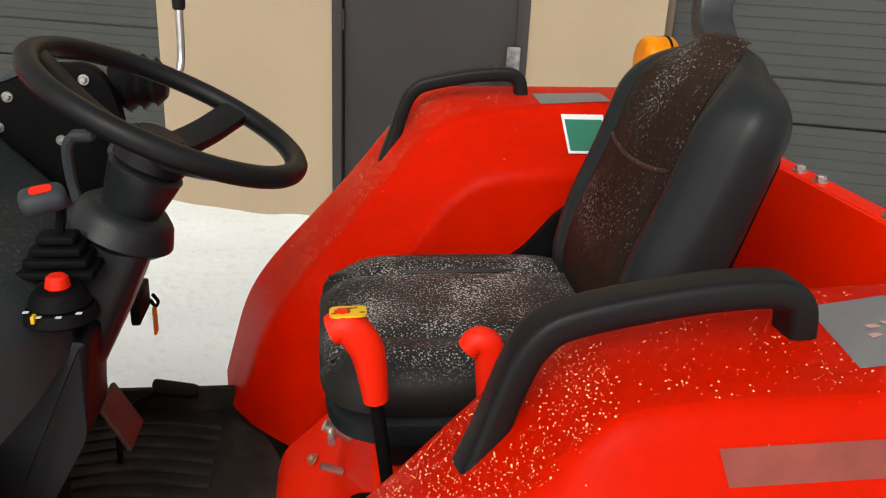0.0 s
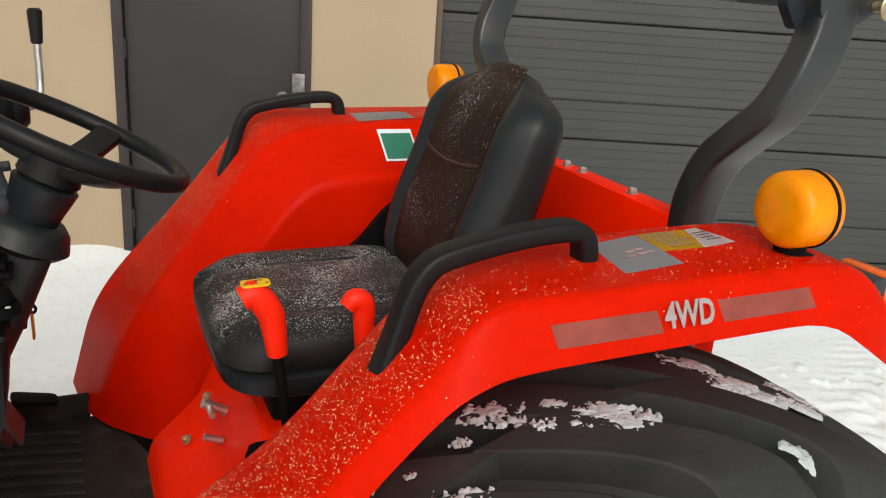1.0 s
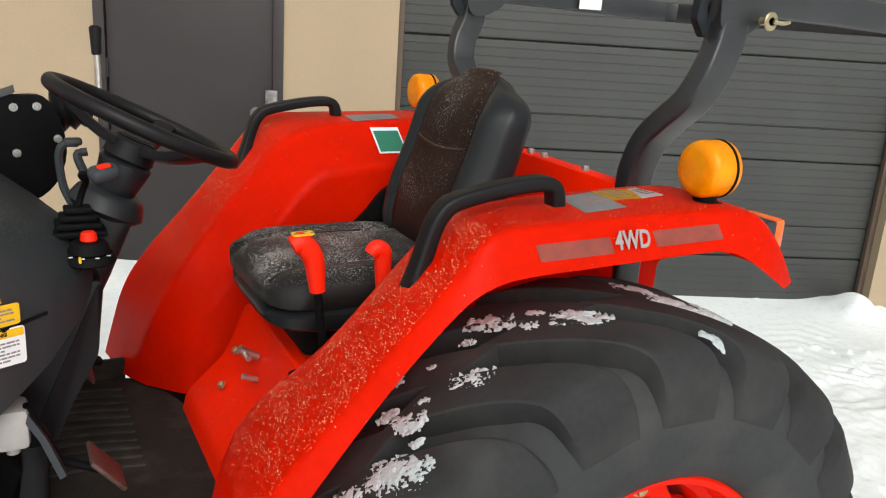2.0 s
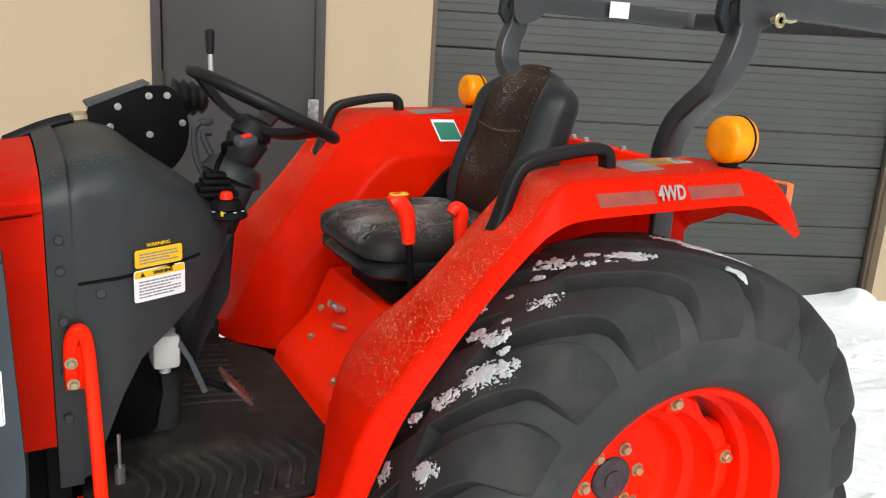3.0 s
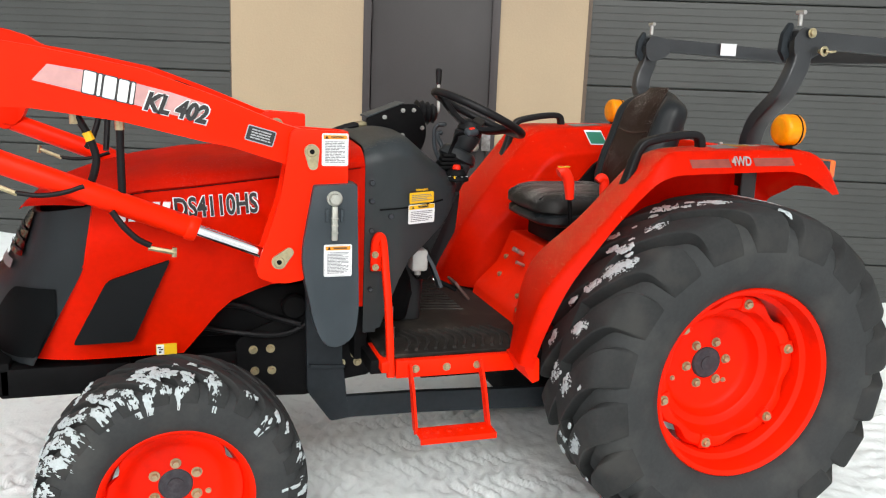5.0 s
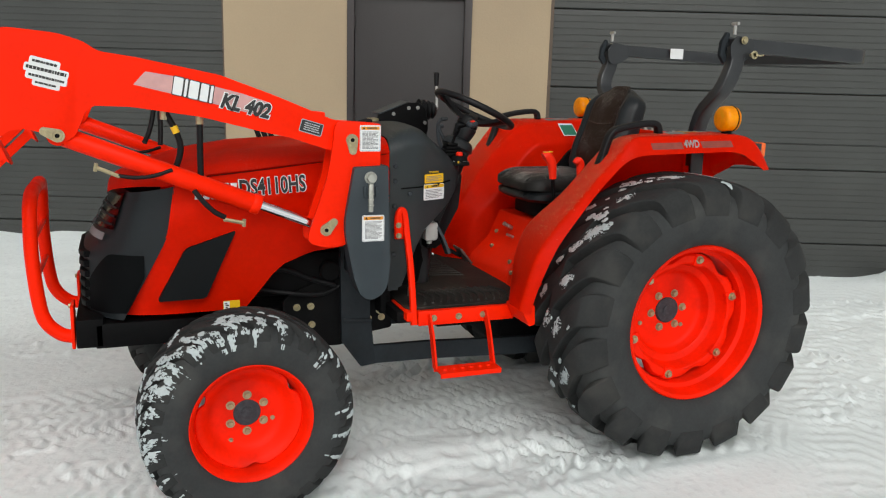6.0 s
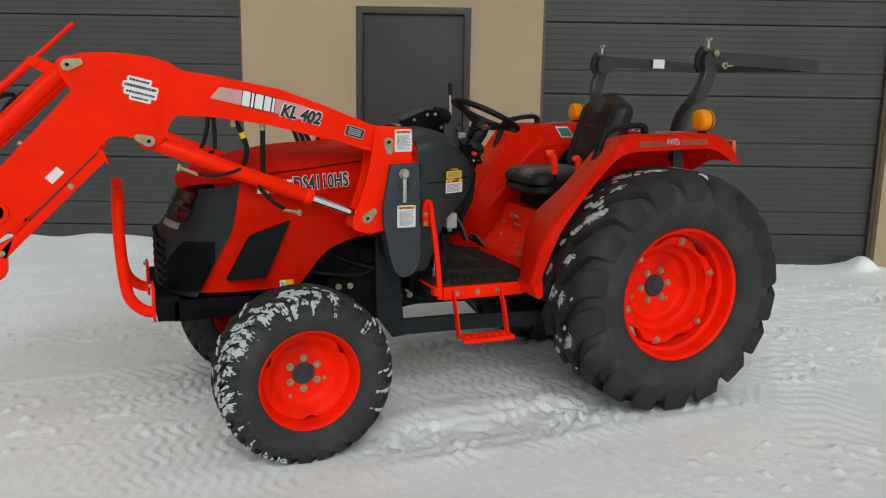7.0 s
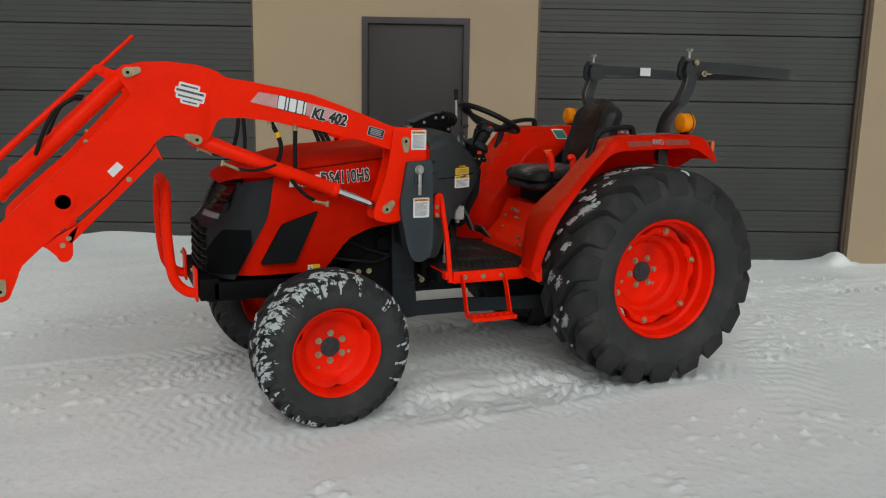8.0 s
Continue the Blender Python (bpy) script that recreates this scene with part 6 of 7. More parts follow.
nose = part("grille_surround", bm, NOSE_GREY, tractor, "slate-grey nose with headlamps and grille", smooth=45, thick=0.006)


def nose_point(y, z, off=0.0):
    xs = split(min(z, 1.16))
    w0 = half_width(xs)
    k = min(1, abs(y) / 0.398)
    x = -2.0 - 0.375 * max(0, 1 - k ** 2.2) ** (1 / 2.5) + setback(z) * (1 - min(1, abs(y) / w0) ** 3)
    return (min(max(x, -2.352), xs) - off, y * (1 + off), z)


def nose_patch(name, y0, y1, low, high, material, label, off=0.008, n=10):
    rows = []
    for i in range(n + 1):
        y = y0 + (y1 - y0) * i / n
        rows.append([nose_point(y, low(i / n) + (high(i / n) - low(i / n)) * j / 8, off) for j in range(9)])
    b = bmesh.new()
    grid(b, rows)
    return part(name, b, material, nose, label, smooth=50, thick=0.004)


GLASS = surface("smoked_lamp_glass", (0.007, 0.008, 0.010), 0.12, vary=0.1, bump=0.0, spec=0.5)
for s in (NEAR, FAR):
    nose_patch("headlamp", s * 0.06, s * 0.30, lambda t: 0.985 + 0.01 * t, lambda t: 1.10 + 0.03 * t, GLASS, "smoked headlamp glass")
    nose_patch("lower_lamp", s * 0.225, s * 0.384, lambda t: 0.685 + 0.03 * max(0, t - 0.6), lambda t: 0.80 + 0.11 * min(1, 1.7 * t), GLOSS, "dark lower lamp cover", n=14)
    for k in range(3):
        nose_patch("lamp_slat", s * 0.07, s * 0.29, lambda t: 1.010 + 0.03 * k, lambda t: 1.017 + 0.03 * k, DARK, "thin grey slat before the headlamp", 0.013, 8)
    nose_patch("chin_strip", s * 0.06, s * 0.26, lambda t: 0.952, lambda t: 0.978, SILVER, "silver strip below the headlamp", 0.012, 6)
for i in range(6):
    z = 0.70 + 0.038 * i
    bm = bmesh.new()
    pts = [nose_point(y, z, 0.006) for y in np.linspace(-0.21, 0.21, 13)]
    sweep(bm, pts, rounded([(-0.012, -0.012), (0.012, -0.012), (0.012, 0.012), (-0.012, 0.012)], 0.006, 2), (0, 0, 1))
    part("grille_bar", bm, BLACK, nose)
# print on the hood
def hood_text(body, x, z, size, turn, span):
    y = -(half_width(x) + 0.0125)
    lettering("model_lettering", body, size, facing(x, y - 0.0005, z, 0, turn), WHITE, hood_near, "white outline of the model letters", fat=0.0050, span=span + 0.008)
    lettering("model_lettering", body, size, facing(x, y - 0.0035, z, 0, turn), INK, hood_near, "dark model letters DS4110HS", fat=0.0022, span=span)


hood_text("DS4110HS", -1.677, 1.156, 0.085, 4, 0.245)
bm = bmesh.new()
for i, x in enumerate((-1.96, -1.93, -1.90, -1.87, -1.84)):
    prism(bm, [(x, 1.115), (x + 0.022, 1.115), (x + 0.032, 1.172), (x + 0.010, 1.172)], -0.4135, -0.395, 0.001)
part("maker_mark", bm, WHITE, hood_near, "white maker's mark, plain blocks")
bm = bmesh.new()
plate(bm, facing(-1.835, -half_width(-1.835) + 0.0205, 0.702), 0.062, 0.036, 0.002, 0.003)
yl = part("caution_sticker", bm, YELLOW, hood_near, "small yellow caution sticker with a white pictogram")
bm = bmesh.new()
plate(bm, facing(-1.853, -half_width(-1.835) + 0.0182, 0.702), 0.022, 0.032, 0.001, 0)
part("pictogram", bm, WHITE, yl)
bm = bmesh.new()
for dx, dz, w, h in ((-0.003, 0.007, 0.010, 0.004), (0.002, 0.0, 0.013, 0.004), (-0.001, -0.008, 0.007, 0.006)):
    plate(bm, facing(-1.853 + dx, -half_width(-1.835) + 0.017, 0.702 + dz), w, h, 0.0008, 0)
part("pictogram_mark", bm, INK, yl)

# -- engine, frame and front axle --
bm = bmesh.new()
box(bm, -2.34, -1.28, -0.20, 0.20, 0.52, 0.62, 0.01)
frame_ob = part("chassis_frame", bm, BLACK, tractor, "black steel chassis frame")
bm = bmesh.new()
box(bm, -2.385, -2.29, -0.335, 0.335, 0.562, 0.670, 0.006)
box(bm, -2.32, -1.95, -0.335, -0.26, 0.556, 0.650, 0.006)
box(bm, -2.32, -1.95, 0.26, 0.335, 0.556, 0.650, 0.006)
part("front_bumper", bm, BLACK, frame_ob, "black steel front support")
bm = bmesh.new()
box(bm, -1.95, -1.22, -0.16, 0.16, 0.60, 1.02, 0.03)
box(bm, -1.75, -1.36, -0.22, -0.14, 0.68, 0.86, 0.02)
cyl(bm, (-1.62, -0.15, 0.90), (-1.62, -0.24, 0.90), 0.06, 18, bevel=0.008)
cyl(bm, (-1.42, -0.15, 0.78), (-1.42, -0.25, 0.78), 0.045, 18, bevel=0.008)
eng = part("engine", bm, BLACK, tractor, "black engine block under the hood")
bm = bmesh.new()
tube(bm, smooth_path([(-1.75, -0.22, 0.78), (-1.62, -0.25, 0.80), (-1.50, -0.24, 0.75), (-1.40, -0.25, 0.72)], 5), 0.011, 8)
tube(bm, smooth_path([(-1.72, -0.23, 0.72), (-1.58, -0.26, 0.70), (-1.45, -0.25, 0.69), (-1.34, -0.24, 0.74)], 5), 0.009, 8)
part("engine_hose", bm, HOSE, eng)
bm = bmesh.new()
box(bm, -1.88, -1.75, -0.50, 0.50, 0.30, 0.43, 0.02)
box(bm, -1.90, -1.72, -0.16, 0.16, 0.28, 0.50, 0.02)
for s in (NEAR, FAR):
    cyl(bm, (-1.816, s * 0.44, 0.22), (-1.816, s * 0.44, 0.52), 0.07, 18, bevel=0.01)
    cyl(bm, (-1.816, s * 0.43, 0.386), (-1.816, s * 0.54, 0.386), 0.08, 18, bevel=0.01)
part("front_axle", bm, BLACK, tractor, "black cast front axle")
bm = bmesh.new()
box(bm, -1.28, 0.12, -0.16, 0.16, 0.53, 0.66, 0.02)
box(bm, -0.62, 0.12, -0.20, 0.20, 0.36, 0.60, 0.02)
box(bm, -0.15, 0.25, -0.22, 0.22, 0.40, 0.95, 0.03)
cyl(bm, (0, -0.545, 0.60), (0, 0.545, 0.60), 0.075, 20)
cyl(bm, (0, -0.52, 0.60), (0, -0.30, 0.60), 0.13, 20, bevel=0.02)
cyl(bm, (0, 0.30, 0.60), (0, 0.52, 0.60), 0.13, 20, bevel=0.02)
part("transmission", bm, BLACK, tractor, "black cast transmission and rear axle")
bm = bmesh.new()
box(bm, -1.02, -0.72, -0.44, -0.40, 0.565, 0.60, 0.004)
part("platform_bracket", bm, BLACK, tractor)

# far-side loader control: box, plate, boot and joystick
bm = bmesh.new()
prism(bm, rounded([(-1.07, 1.32), (-1.07, 1.395), (-0.93, 1.452), (-0.87, 1.455), (-0.84, 1.42), (-0.822, 1.34), (-0.84, 1.27), (-0.89, 1.22), (-0.99, 1.22)], [0.01, 0.01, 0.01, 0.02, 0.03, 0.05, 0.05, 0.05, 0.02], 3), 0.26, 0.29, 0.002)
box(bm, -1.04, -0.87, 0.29, 0.40, 1.28, 1.415, 0.01)
ctl = part("loader_control", bm, BLACK, tractor, "black loader control box with bolted plate")
bolts("plate_bolt", [(x, 0.26, z) for x, z in ((-1.00, 1.400), (-0.925, 1.428), (-0.88, 1.430), (-0.843, 1.36), (-0.925, 1.33), (-1.02, 1.35))], (0, -1, 0), STEEL, ctl, 0.006, 0.006)
bm = bmesh.new()
prism(bm, [(-1.07, 1.396), (-0.925, 1.456), (-0.92, 1.460), (-1.07, 1.402)], 0.26, 0.40, 0.001)
part("control_lid", bm, SLATE, ctl, "grey lid")
bm = bmesh.new()
prof = [(-0.85, 0.050), (-0.835, 0.040), (-0.825, 0.048), (-0.812, 0.036), (-0.802, 0.044), (-0.79, 0.032), (-0.78, 0.038), (-0.765, 0.024)]
rings = []
for x, r in prof:
    rings.append([bm.verts.new((x, 0.335 + 1.1 * r * math.cos(2 * math.pi * i / 18), 1.415 + 1.1 * r * math.sin(2 * math.pi * i / 18))) for i in range(18)])
for a, b in zip(rings, rings[1:]):
    for i in range(18):
        bm.faces.new((a[i], a[(i + 1) % 18], b[(i + 1) % 18], b[i]))
bm.faces.new(rings[0])
bm.faces.new(rings[-1])
part("rubber_bellows", bm, HOSE, ctl, "black ribbed bellows", smooth=60)
bm = bmesh.new()
tube(bm, smooth_path([(-0.77, 0.345, 1.415), (-0.75, 0.355, 1.425), (-0.744, 0.37, 1.455), (-0.744, 0.38, 1.545)], 4), 0.007, 10)
part("joystick_rod", bm, STEEL, ctl, "bright steel joystick rod")
bm = bmesh.new()
cyl(bm, (-0.744, 0.38, 1.53), (-0.744, 0.384, 1.598), 0.011, 14, 0.014, bevel=0.005)
part("joystick_knob", bm, GRIP, ctl, "black joystick knob")
for k in range(4):
    y = 0.29 + 0.022 * k
    bm = bmesh.new()
    tube(bm, smooth_path([(-1.04, y, 1.37), (-1.11, y - 0.02, 1.365), (-1.18, y - 0.03, 1.345), (-1.26, y - 0.03, 1.31)], 4), 0.009, 8)
    hs = part("control_hose", bm, HOSE, ctl)
    bm = bmesh.new()
    cyl(bm, (-1.07, y - 0.01, 1.368), (-1.105, y - 0.02, 1.366), 0.012, 6)
    part("hose_fitting", bm, ZINC, hs)

# brush guard
guard_bm = bmesh.new()
for s in (NEAR, FAR):
    y = s * 0.25
    tube(guard_bm, smooth_path([(-2.39, y, 0.585), (-2.44, y, 0.60), (-2.488, y, 0.65), (-2.508, y, 0.73), (-2.52, y, 0.90), (-2.518, y, 1.03), (-2.516, y * 0.92, 1.085), (-2.514, y * 0.65, 1.118), (-2.513, 0, 1.122)], 5), 0.025, 14, up=(0, 1, 0))
guard = part("brush_guard", guard_bm, RED, tractor, "red tubular brush guard before the grille", smooth=60)
for s in (NEAR, FAR):
    bm = bmesh.new()
    box(bm, -2.402, -2.39, s * 0.25 - 0.06, s * 0.25 + 0.06, 0.555, 0.715, 0.003)
    gp = part("guard_plate", bm, RED, guard)
    bolts("plate_bolt", [(-2.402, s * 0.25 + 0.035, z) for z in (0.573, 0.697)], (-1, 0, 0), ZINC, gp, 0.009)
for z in (0.80, 0.95):
    bm = bmesh.new()
    tube(bm, [(-2.514, -0.25, z), (-2.514, 0.25, z)], 0.010, 8)
    part("guard_bar", bm, RED, guard)
# ---- front loader ----
loader = thing("front_loader", "orange-red front loader with curved arms, mounted on the tractor, raised", "loader")
loader.scale, loader.location = (1, 1, 0.978), (0.003, 0, 0.0198)
BOOM = rounded([(-1.335, 1.385), (-1.482, 1.425), (-1.687, 1.508), (-1.874, 1.575), (-2.146, 1.627), (-2.262, 1.643), (-2.30, 1.672), (-2.379, 1.696), (-2.512, 1.708), (-2.627, 1.702), (-2.715, 1.672), (-2.712, 1.632),
                (-2.655, 1.560), (-2.948, 1.243), (-3.131, 1.079), (-3.262, 0.950), (-3.278, 0.70), (-3.245, 0.660), (-3.195, 0.668), (-3.154, 0.762), (-3.146, 0.807), (-3.047, 0.902), (-2.773, 1.134), (-2.695, 1.215),
                (-2.598, 1.311), (-2.556, 1.372), (-2.496, 1.385), (-2.427, 1.366), (-2.385, 1.338), (-2.345, 1.350), (-2.325, 1.398), (-2.297, 1.462), (-2.164, 1.459), (-1.936, 1.427), (-1.727, 1.375), (-1.637, 1.357),
                (-1.483, 1.307), (-1.36, 1.290)], 0.02, 3)


def pin(parent, x, z, s, turn, y=0.664, big=0.9):
    """A pivot pin with its teardrop keeper plate."""
    m = pose(x, s * y, z) @ (pose(0, 0, 0, 90, 0, 0) if s == NEAR else pose(0, 0, 0, 90, 0, 0) @ pose(0, 0, 0, 180, 0, 0)) @ pose(0, 0, 0, 0, 0, turn)
    bm = bmesh.new()
    out = []
    for i in range(13):
        a = math.pi / 2 + math.pi * i / 12
        out.append((0.025 * big * math.cos(a), 0.025 * big * math.sin(a)))
    for i in range(9):
        a = -math.pi / 2 + math.pi * i / 8
        out.append((0.046 * big + 0.016 * big * math.cos(a), 0.016 * big * math.sin(a)))
    va = [bm.verts.new(m @ Vector((a, b, 0.0))) for a, b in out]
    vb = [bm.verts.new(m @ Vector((a, b, 0.008))) for a, b in out]
    bm.faces.new(va[::-1])
    bm.faces.new(vb)
    for i in range(len(va)):
        j = (i + 1) % len(va)
        bm.faces.new((va[i], va[j], vb[j], vb[i]))
    p = part("pivot_pin", bm, ZINC, parent, "yellow zinc pivot pin with keeper plate")
    bm = bmesh.new()
    cyl(bm, m @ Vector((0, 0, 0.006)), m @ Vector((0, 0, 0.012)), 0.018 * big, 20, bevel=0.002)
    part("pin_head", bm, ZINC, p)
    # no real hole: a black disc paints its shade on the head
    bm = bmesh.new()
    cyl(bm, m @ Vector((0, 0, 0.010)), m @ Vector((0, 0, 0.0128)), 0.0085 * big, 14)
    part("grease_hole_shade", bm, BLACK, p, "black disc drawn for the shade in the pin's grease hole")
    bm = bmesh.new()
    cyl(bm, m @ Vector((0.045 * big, 0, 0.006)), m @ Vector((0.045 * big, 0, 0.011)), 0.007, 6)
    part("keeper_bolt", bm, ZINC, p)


def cylinder(parent, a, b, y, barrel, rod_from, rod_to, rb=0.034, rr=0.019, label="red hydraulic lift cylinder with chrome rod"):
    a, b = Vector((a[0], y, a[1])), Vector((b[0], y, b[1]))
    d = (b - a)
    bm = bmesh.new()
    cyl(bm, a + d * barrel[0], a + d * barrel[1], rb, 22, bevel=0.004)
    cyl(bm, a + d * (barrel[1] - 0.03), a + d * (barrel[1] + 0.004), rb * 1.12, 22, bevel=0.004)
    cyl(bm, a + Vector((0, -0.03, 0)), a + Vector((0, 0.03, 0)), 0.036, 18, bevel=0.004)
    cyl(bm, b + Vector((0, -0.028, 0)), b + Vector((0, 0.028, 0)), 0.034, 18, bevel=0.004)
    c = part("hydraulic_cylinder", bm, RED, parent, label, smooth=45)
    bm = bmesh.new()
    cyl(bm, a + d * rod_from, a + d * rod_to, rr, 18)
    part("chrome_rod", bm, CHROME, c, "polished chrome rod")
    return c


for s in (NEAR, FAR):
    bm = bmesh.new()
    y0, y1 = (-0.503, -0.423) if s == NEAR else (0.423, 0.503)
    prism(bm, BOOM, y0, y1, 0.004)
    arm = part("loader_arm", bm, RED, loader, "curved orange-red loader arm" + (" with printed stripe and decals" if s == NEAR else ""), smooth=40)
    yo = y0 if s == NEAR else y1
    # mast plates either side of the arm
    bm = bmesh.new()
    mast = rounded([(-1.296, 1.408), (-1.470, 1.418), (-1.478, 1.33), (-1.500, 1.20), (-1.572, 0.985), (-1.566, 0.957), (-1.50, 0.935), (-1.43, 0.945), (-1.385, 1.20), (-1.298, 1.235)], [0.01, 0.03, 0.02, 0.05, 0.03, 0.03, 0.03, 0.01, 0.01, 0.01], 3)
    ya, yb = (-0.520, -0.505) if s == NEAR else (0.505, 0.520)
    prism(bm, mast, ya, yb, 0.002)
    ma = part("mast_plate", bm, RED, loader, "orange-red mast plate", smooth=40)
    bm = bmesh.new()
    yi = (-0.421, -0.406) if s == NEAR else (0.406, 0.421)
    prism(bm, mast, yi[0], yi[1], 0.002)
    prism(bm, [(-1.296, 1.408), (-1.312, 1.408), (-1.312, 1.24), (-1.296, 1.24)], yb if s == NEAR else yi[1], yi[0] if s == NEAR else ya, 0)
    part("mast_plate", bm, RED, loader, "orange-red mast plate", smooth=40)
    # slate mounting bracket with its locking bolt
    bm = bmesh.new()
    br = rounded([(-1.404, 1.247), (-1.274, 1.252), (-1.263, 0.860), (-1.272, 0.770), (-1.312, 0.727), (-1.366, 0.730), (-1.400, 0.800), (-1.443, 1.020)], [0.008, 0.006, 0.02, 0.03, 0.035, 0.035, 0.04, 0.06], 4)
    yk = (-0.548, -0.47) if s == NEAR else (0.47, 0.548)
    prism(bm, br, yk[0], yk[1], 0.005)
    bk = part("mount_bracket", bm, SLATE, loader, "slate-grey mounting bracket", smooth=40)
    ye = yk[0] if s == NEAR else yk[1]
    bm = bmesh.new()
    cyl(bm, (-1.343, ye, 1.207), (-1.343, ye + s * 0.006, 1.207), 0.024, 24, bevel=0.002)
    hexbolt(bm, (-1.343, ye + s * 0.005, 1.207), (0, s, 0), 0.018, 0.014, False)
    part("locking_bolt", bm, GALV, bk, "large zinc-plated locking bolt")
    bm = bmesh.new()
    box(bm, -1.352, -1.334, min(ye, ye + s * 0.014), max(ye, ye + s * 0.014), 1.077, 1.185, 0.004)
    for z in (1.10, 1.122, 1.144):
        box(bm, -1.3535, -1.3325, min(ye, ye + s * 0.0155), max(ye, ye + s * 0.0155), z, z + 0.004, 0.001)
    part("locking_handle", bm, GALV, bk)
    for x in (-1.370, -1.326):
        bm = bmesh.new()
        box(bm, x, x + 0.010, min(ye, ye + s * 0.01), max(ye, ye + s * 0.01), 1.135, 1.175, 0.002)
        part("bolt_guide", bm, SLATE, bk)
    pin(arm, -1.408, 1.348, s, -85, y=0.520)
    pin(ma, -1.505, 1.008, s, 45, y=0.520)
    pin(arm, -2.395, 1.361, s, 160, y=abs(yo))
    pin(arm, -2.671, 1.656, s, 15, y=abs(yo))
    pin(arm, -3.222, 0.712, s, 75, y=abs(yo))
    ym = (y0 + y1) / 2
    cy = cylinder(loader, (-2.395, 1.361), (-1.505, 1.008), ym, (0.02, 0.735), 0.70, 0.97)
    cylinder(loader, (-2.671, 1.656), (-3.40, 0.94), ym, (0.0, 0.74), 0.72, 0.98, rb=0.036, label="red hydraulic bucket cylinder")
    # cylinder ports, fittings and hoses
    bm = bmesh.new()
    yf = ym - 0.03
    tube(bm, smooth_path([(-1.97, yf, 1.165), (-1.94, yf - 0.02, 1.125), (-1.905, yf - 0.03, 1.09), (-1.868, yf - 0.03, 1.068)], 5), 0.009, 8)
    tube(bm, smooth_path([(-2.215, yf, 1.222), (-2.16, yf - 0.005, 1.215), (-2.10, yf - 0.005, 1.221), (-2.04, yf, 1.240)], 5), 0.007, 8)
    ho = part("hydraulic_hose", bm, HOSE, cy, "black hydraulic hose")
    for p, q in (((-1.875, -0.03, 1.062), (-1.80, -0.03, 1.045)), ((-1.805, -0.03, 1.033), (-1.803, -0.03, 1.060)), ((-2.285, 0, 1.252), (-2.21, 0, 1.219)), ((-2.288, 0, 1.238), (-2.283, 0, 1.266))):
        bm = bmesh.new()
        cyl(bm, (p[0], yf + p[1], p[2]), (q[0], yf + q[1], q[2]), 0.0075, 6)
        part("hose_fitting", bm, ZINC, ho, "zinc hose fitting")
    # stay bar and ear below the outer arm
    bm = bmesh.new()
    prism(bm, rounded([(-2.572, 1.345), (-2.537, 1.262), (-2.560, 1.285), (-2.935, 0.905), (-2.962, 0.930), (-2.585, 1.312)], 0.004, 2), ym - 0.03, ym + 0.03, 0.002)
    part("stay_bar", bm, RED, arm, "red stay bar under the arm")
    bm = bmesh.new()
    prism(bm, rounded([(-2.668, 1.232), (-2.650, 1.215), (-2.700, 1.150), (-2.725, 1.175)], 0.004, 2), ym - 0.025, ym + 0.025, 0.002)
    part("stay_bracket", bm, RED, arm)
    bm = bmesh.new()
    prism(bm, rounded([(-2.90, 0.99), (-2.930, 0.915), (-2.932, 0.845), (-2.958, 0.822), (-2.985, 0.826), (-3.01, 0.875), (-3.06, 0.905)], [0.0, 0.02, 0.03, 0.02, 0.02, 0.03, 0], 3), ym - 0.03, ym + 0.03, 0.002)
    part("stop_ear", bm, RED, arm)
    bolts("stay_bolt", [(x, ym + s * 0.03, z) for x, z in ((-2.688, 1.185), (-2.945, 0.93), (-2.97, 0.90))], (0, s, 0), ZINC, arm, 0.008, 0.004)
    # level indicator rod along the bucket cylinder
    if s == NEAR:
        bm = bmesh.new()
        tube(bm, [(-2.640, ym, 1.815), (-2.80, ym, 1.662)], 0.009, 10)
        tube(bm, [(-2.79, ym, 1.672), (-3.22, ym, 1.262)], 0.016, 10)
        cyl(bm, (-2.79, ym - 0.02, 1.668), (-2.79, ym + 0.02, 1.668), 0.02, 12)
        prism(bm, rounded([(-2.715, 1.66), (-2.79, 1.69), (-2.80, 1.65), (-2.73, 1.61)], 0.008, 2), ym - 0.01, ym + 0.01, 0.001)
        part("level_indicator", bm, RED, loader, "thin red bucket level indicator rod")
    # hoses along the outer arm
    bm = bmesh.new()
    tube(bm, smooth_path([(-2.86, ym - 0.02, 1.54), (-2.90, ym - 0.05, 1.535), (-2.97, ym - 0.055, 1.48), (-3.02, ym - 0.05, 1.38), (-3.05, ym - 0.03, 1.30)], 5), 0.009, 8)
    tube(bm, smooth_path([(-2.76, ym - 0.02, 1.44), (-2.72, ym - 0.03, 1.46), (-2.70, ym - 0.02, 1.42), (-2.69, ym, 1.40)], 5), 0.009, 8)
    ho = part("hydraulic_hose", bm, HOSE, arm, "black hydraulic hose")
    bm = bmesh.new()
    for a, b in (((-2.765, 1.435), (-2.80, 1.37)), ((-2.80, 1.37), (-2.85, 1.325)), ((-2.85, 1.325), (-2.90, 1.255)), ((-2.86, 1.36), (-2.83, 1.34))):
        cyl(bm, (a[0], ym - 0.022, a[1]), (b[0], ym - 0.022, b[1]), 0.010, 8)
    part("steel_line", bm, ZINC, ho, "zinc steel line and fittings")

bolts("mast_bolt", [(-1.412, 0.405, 1.365)], (0, -1, 0), ZINC, loader, 0.018, 0.010)

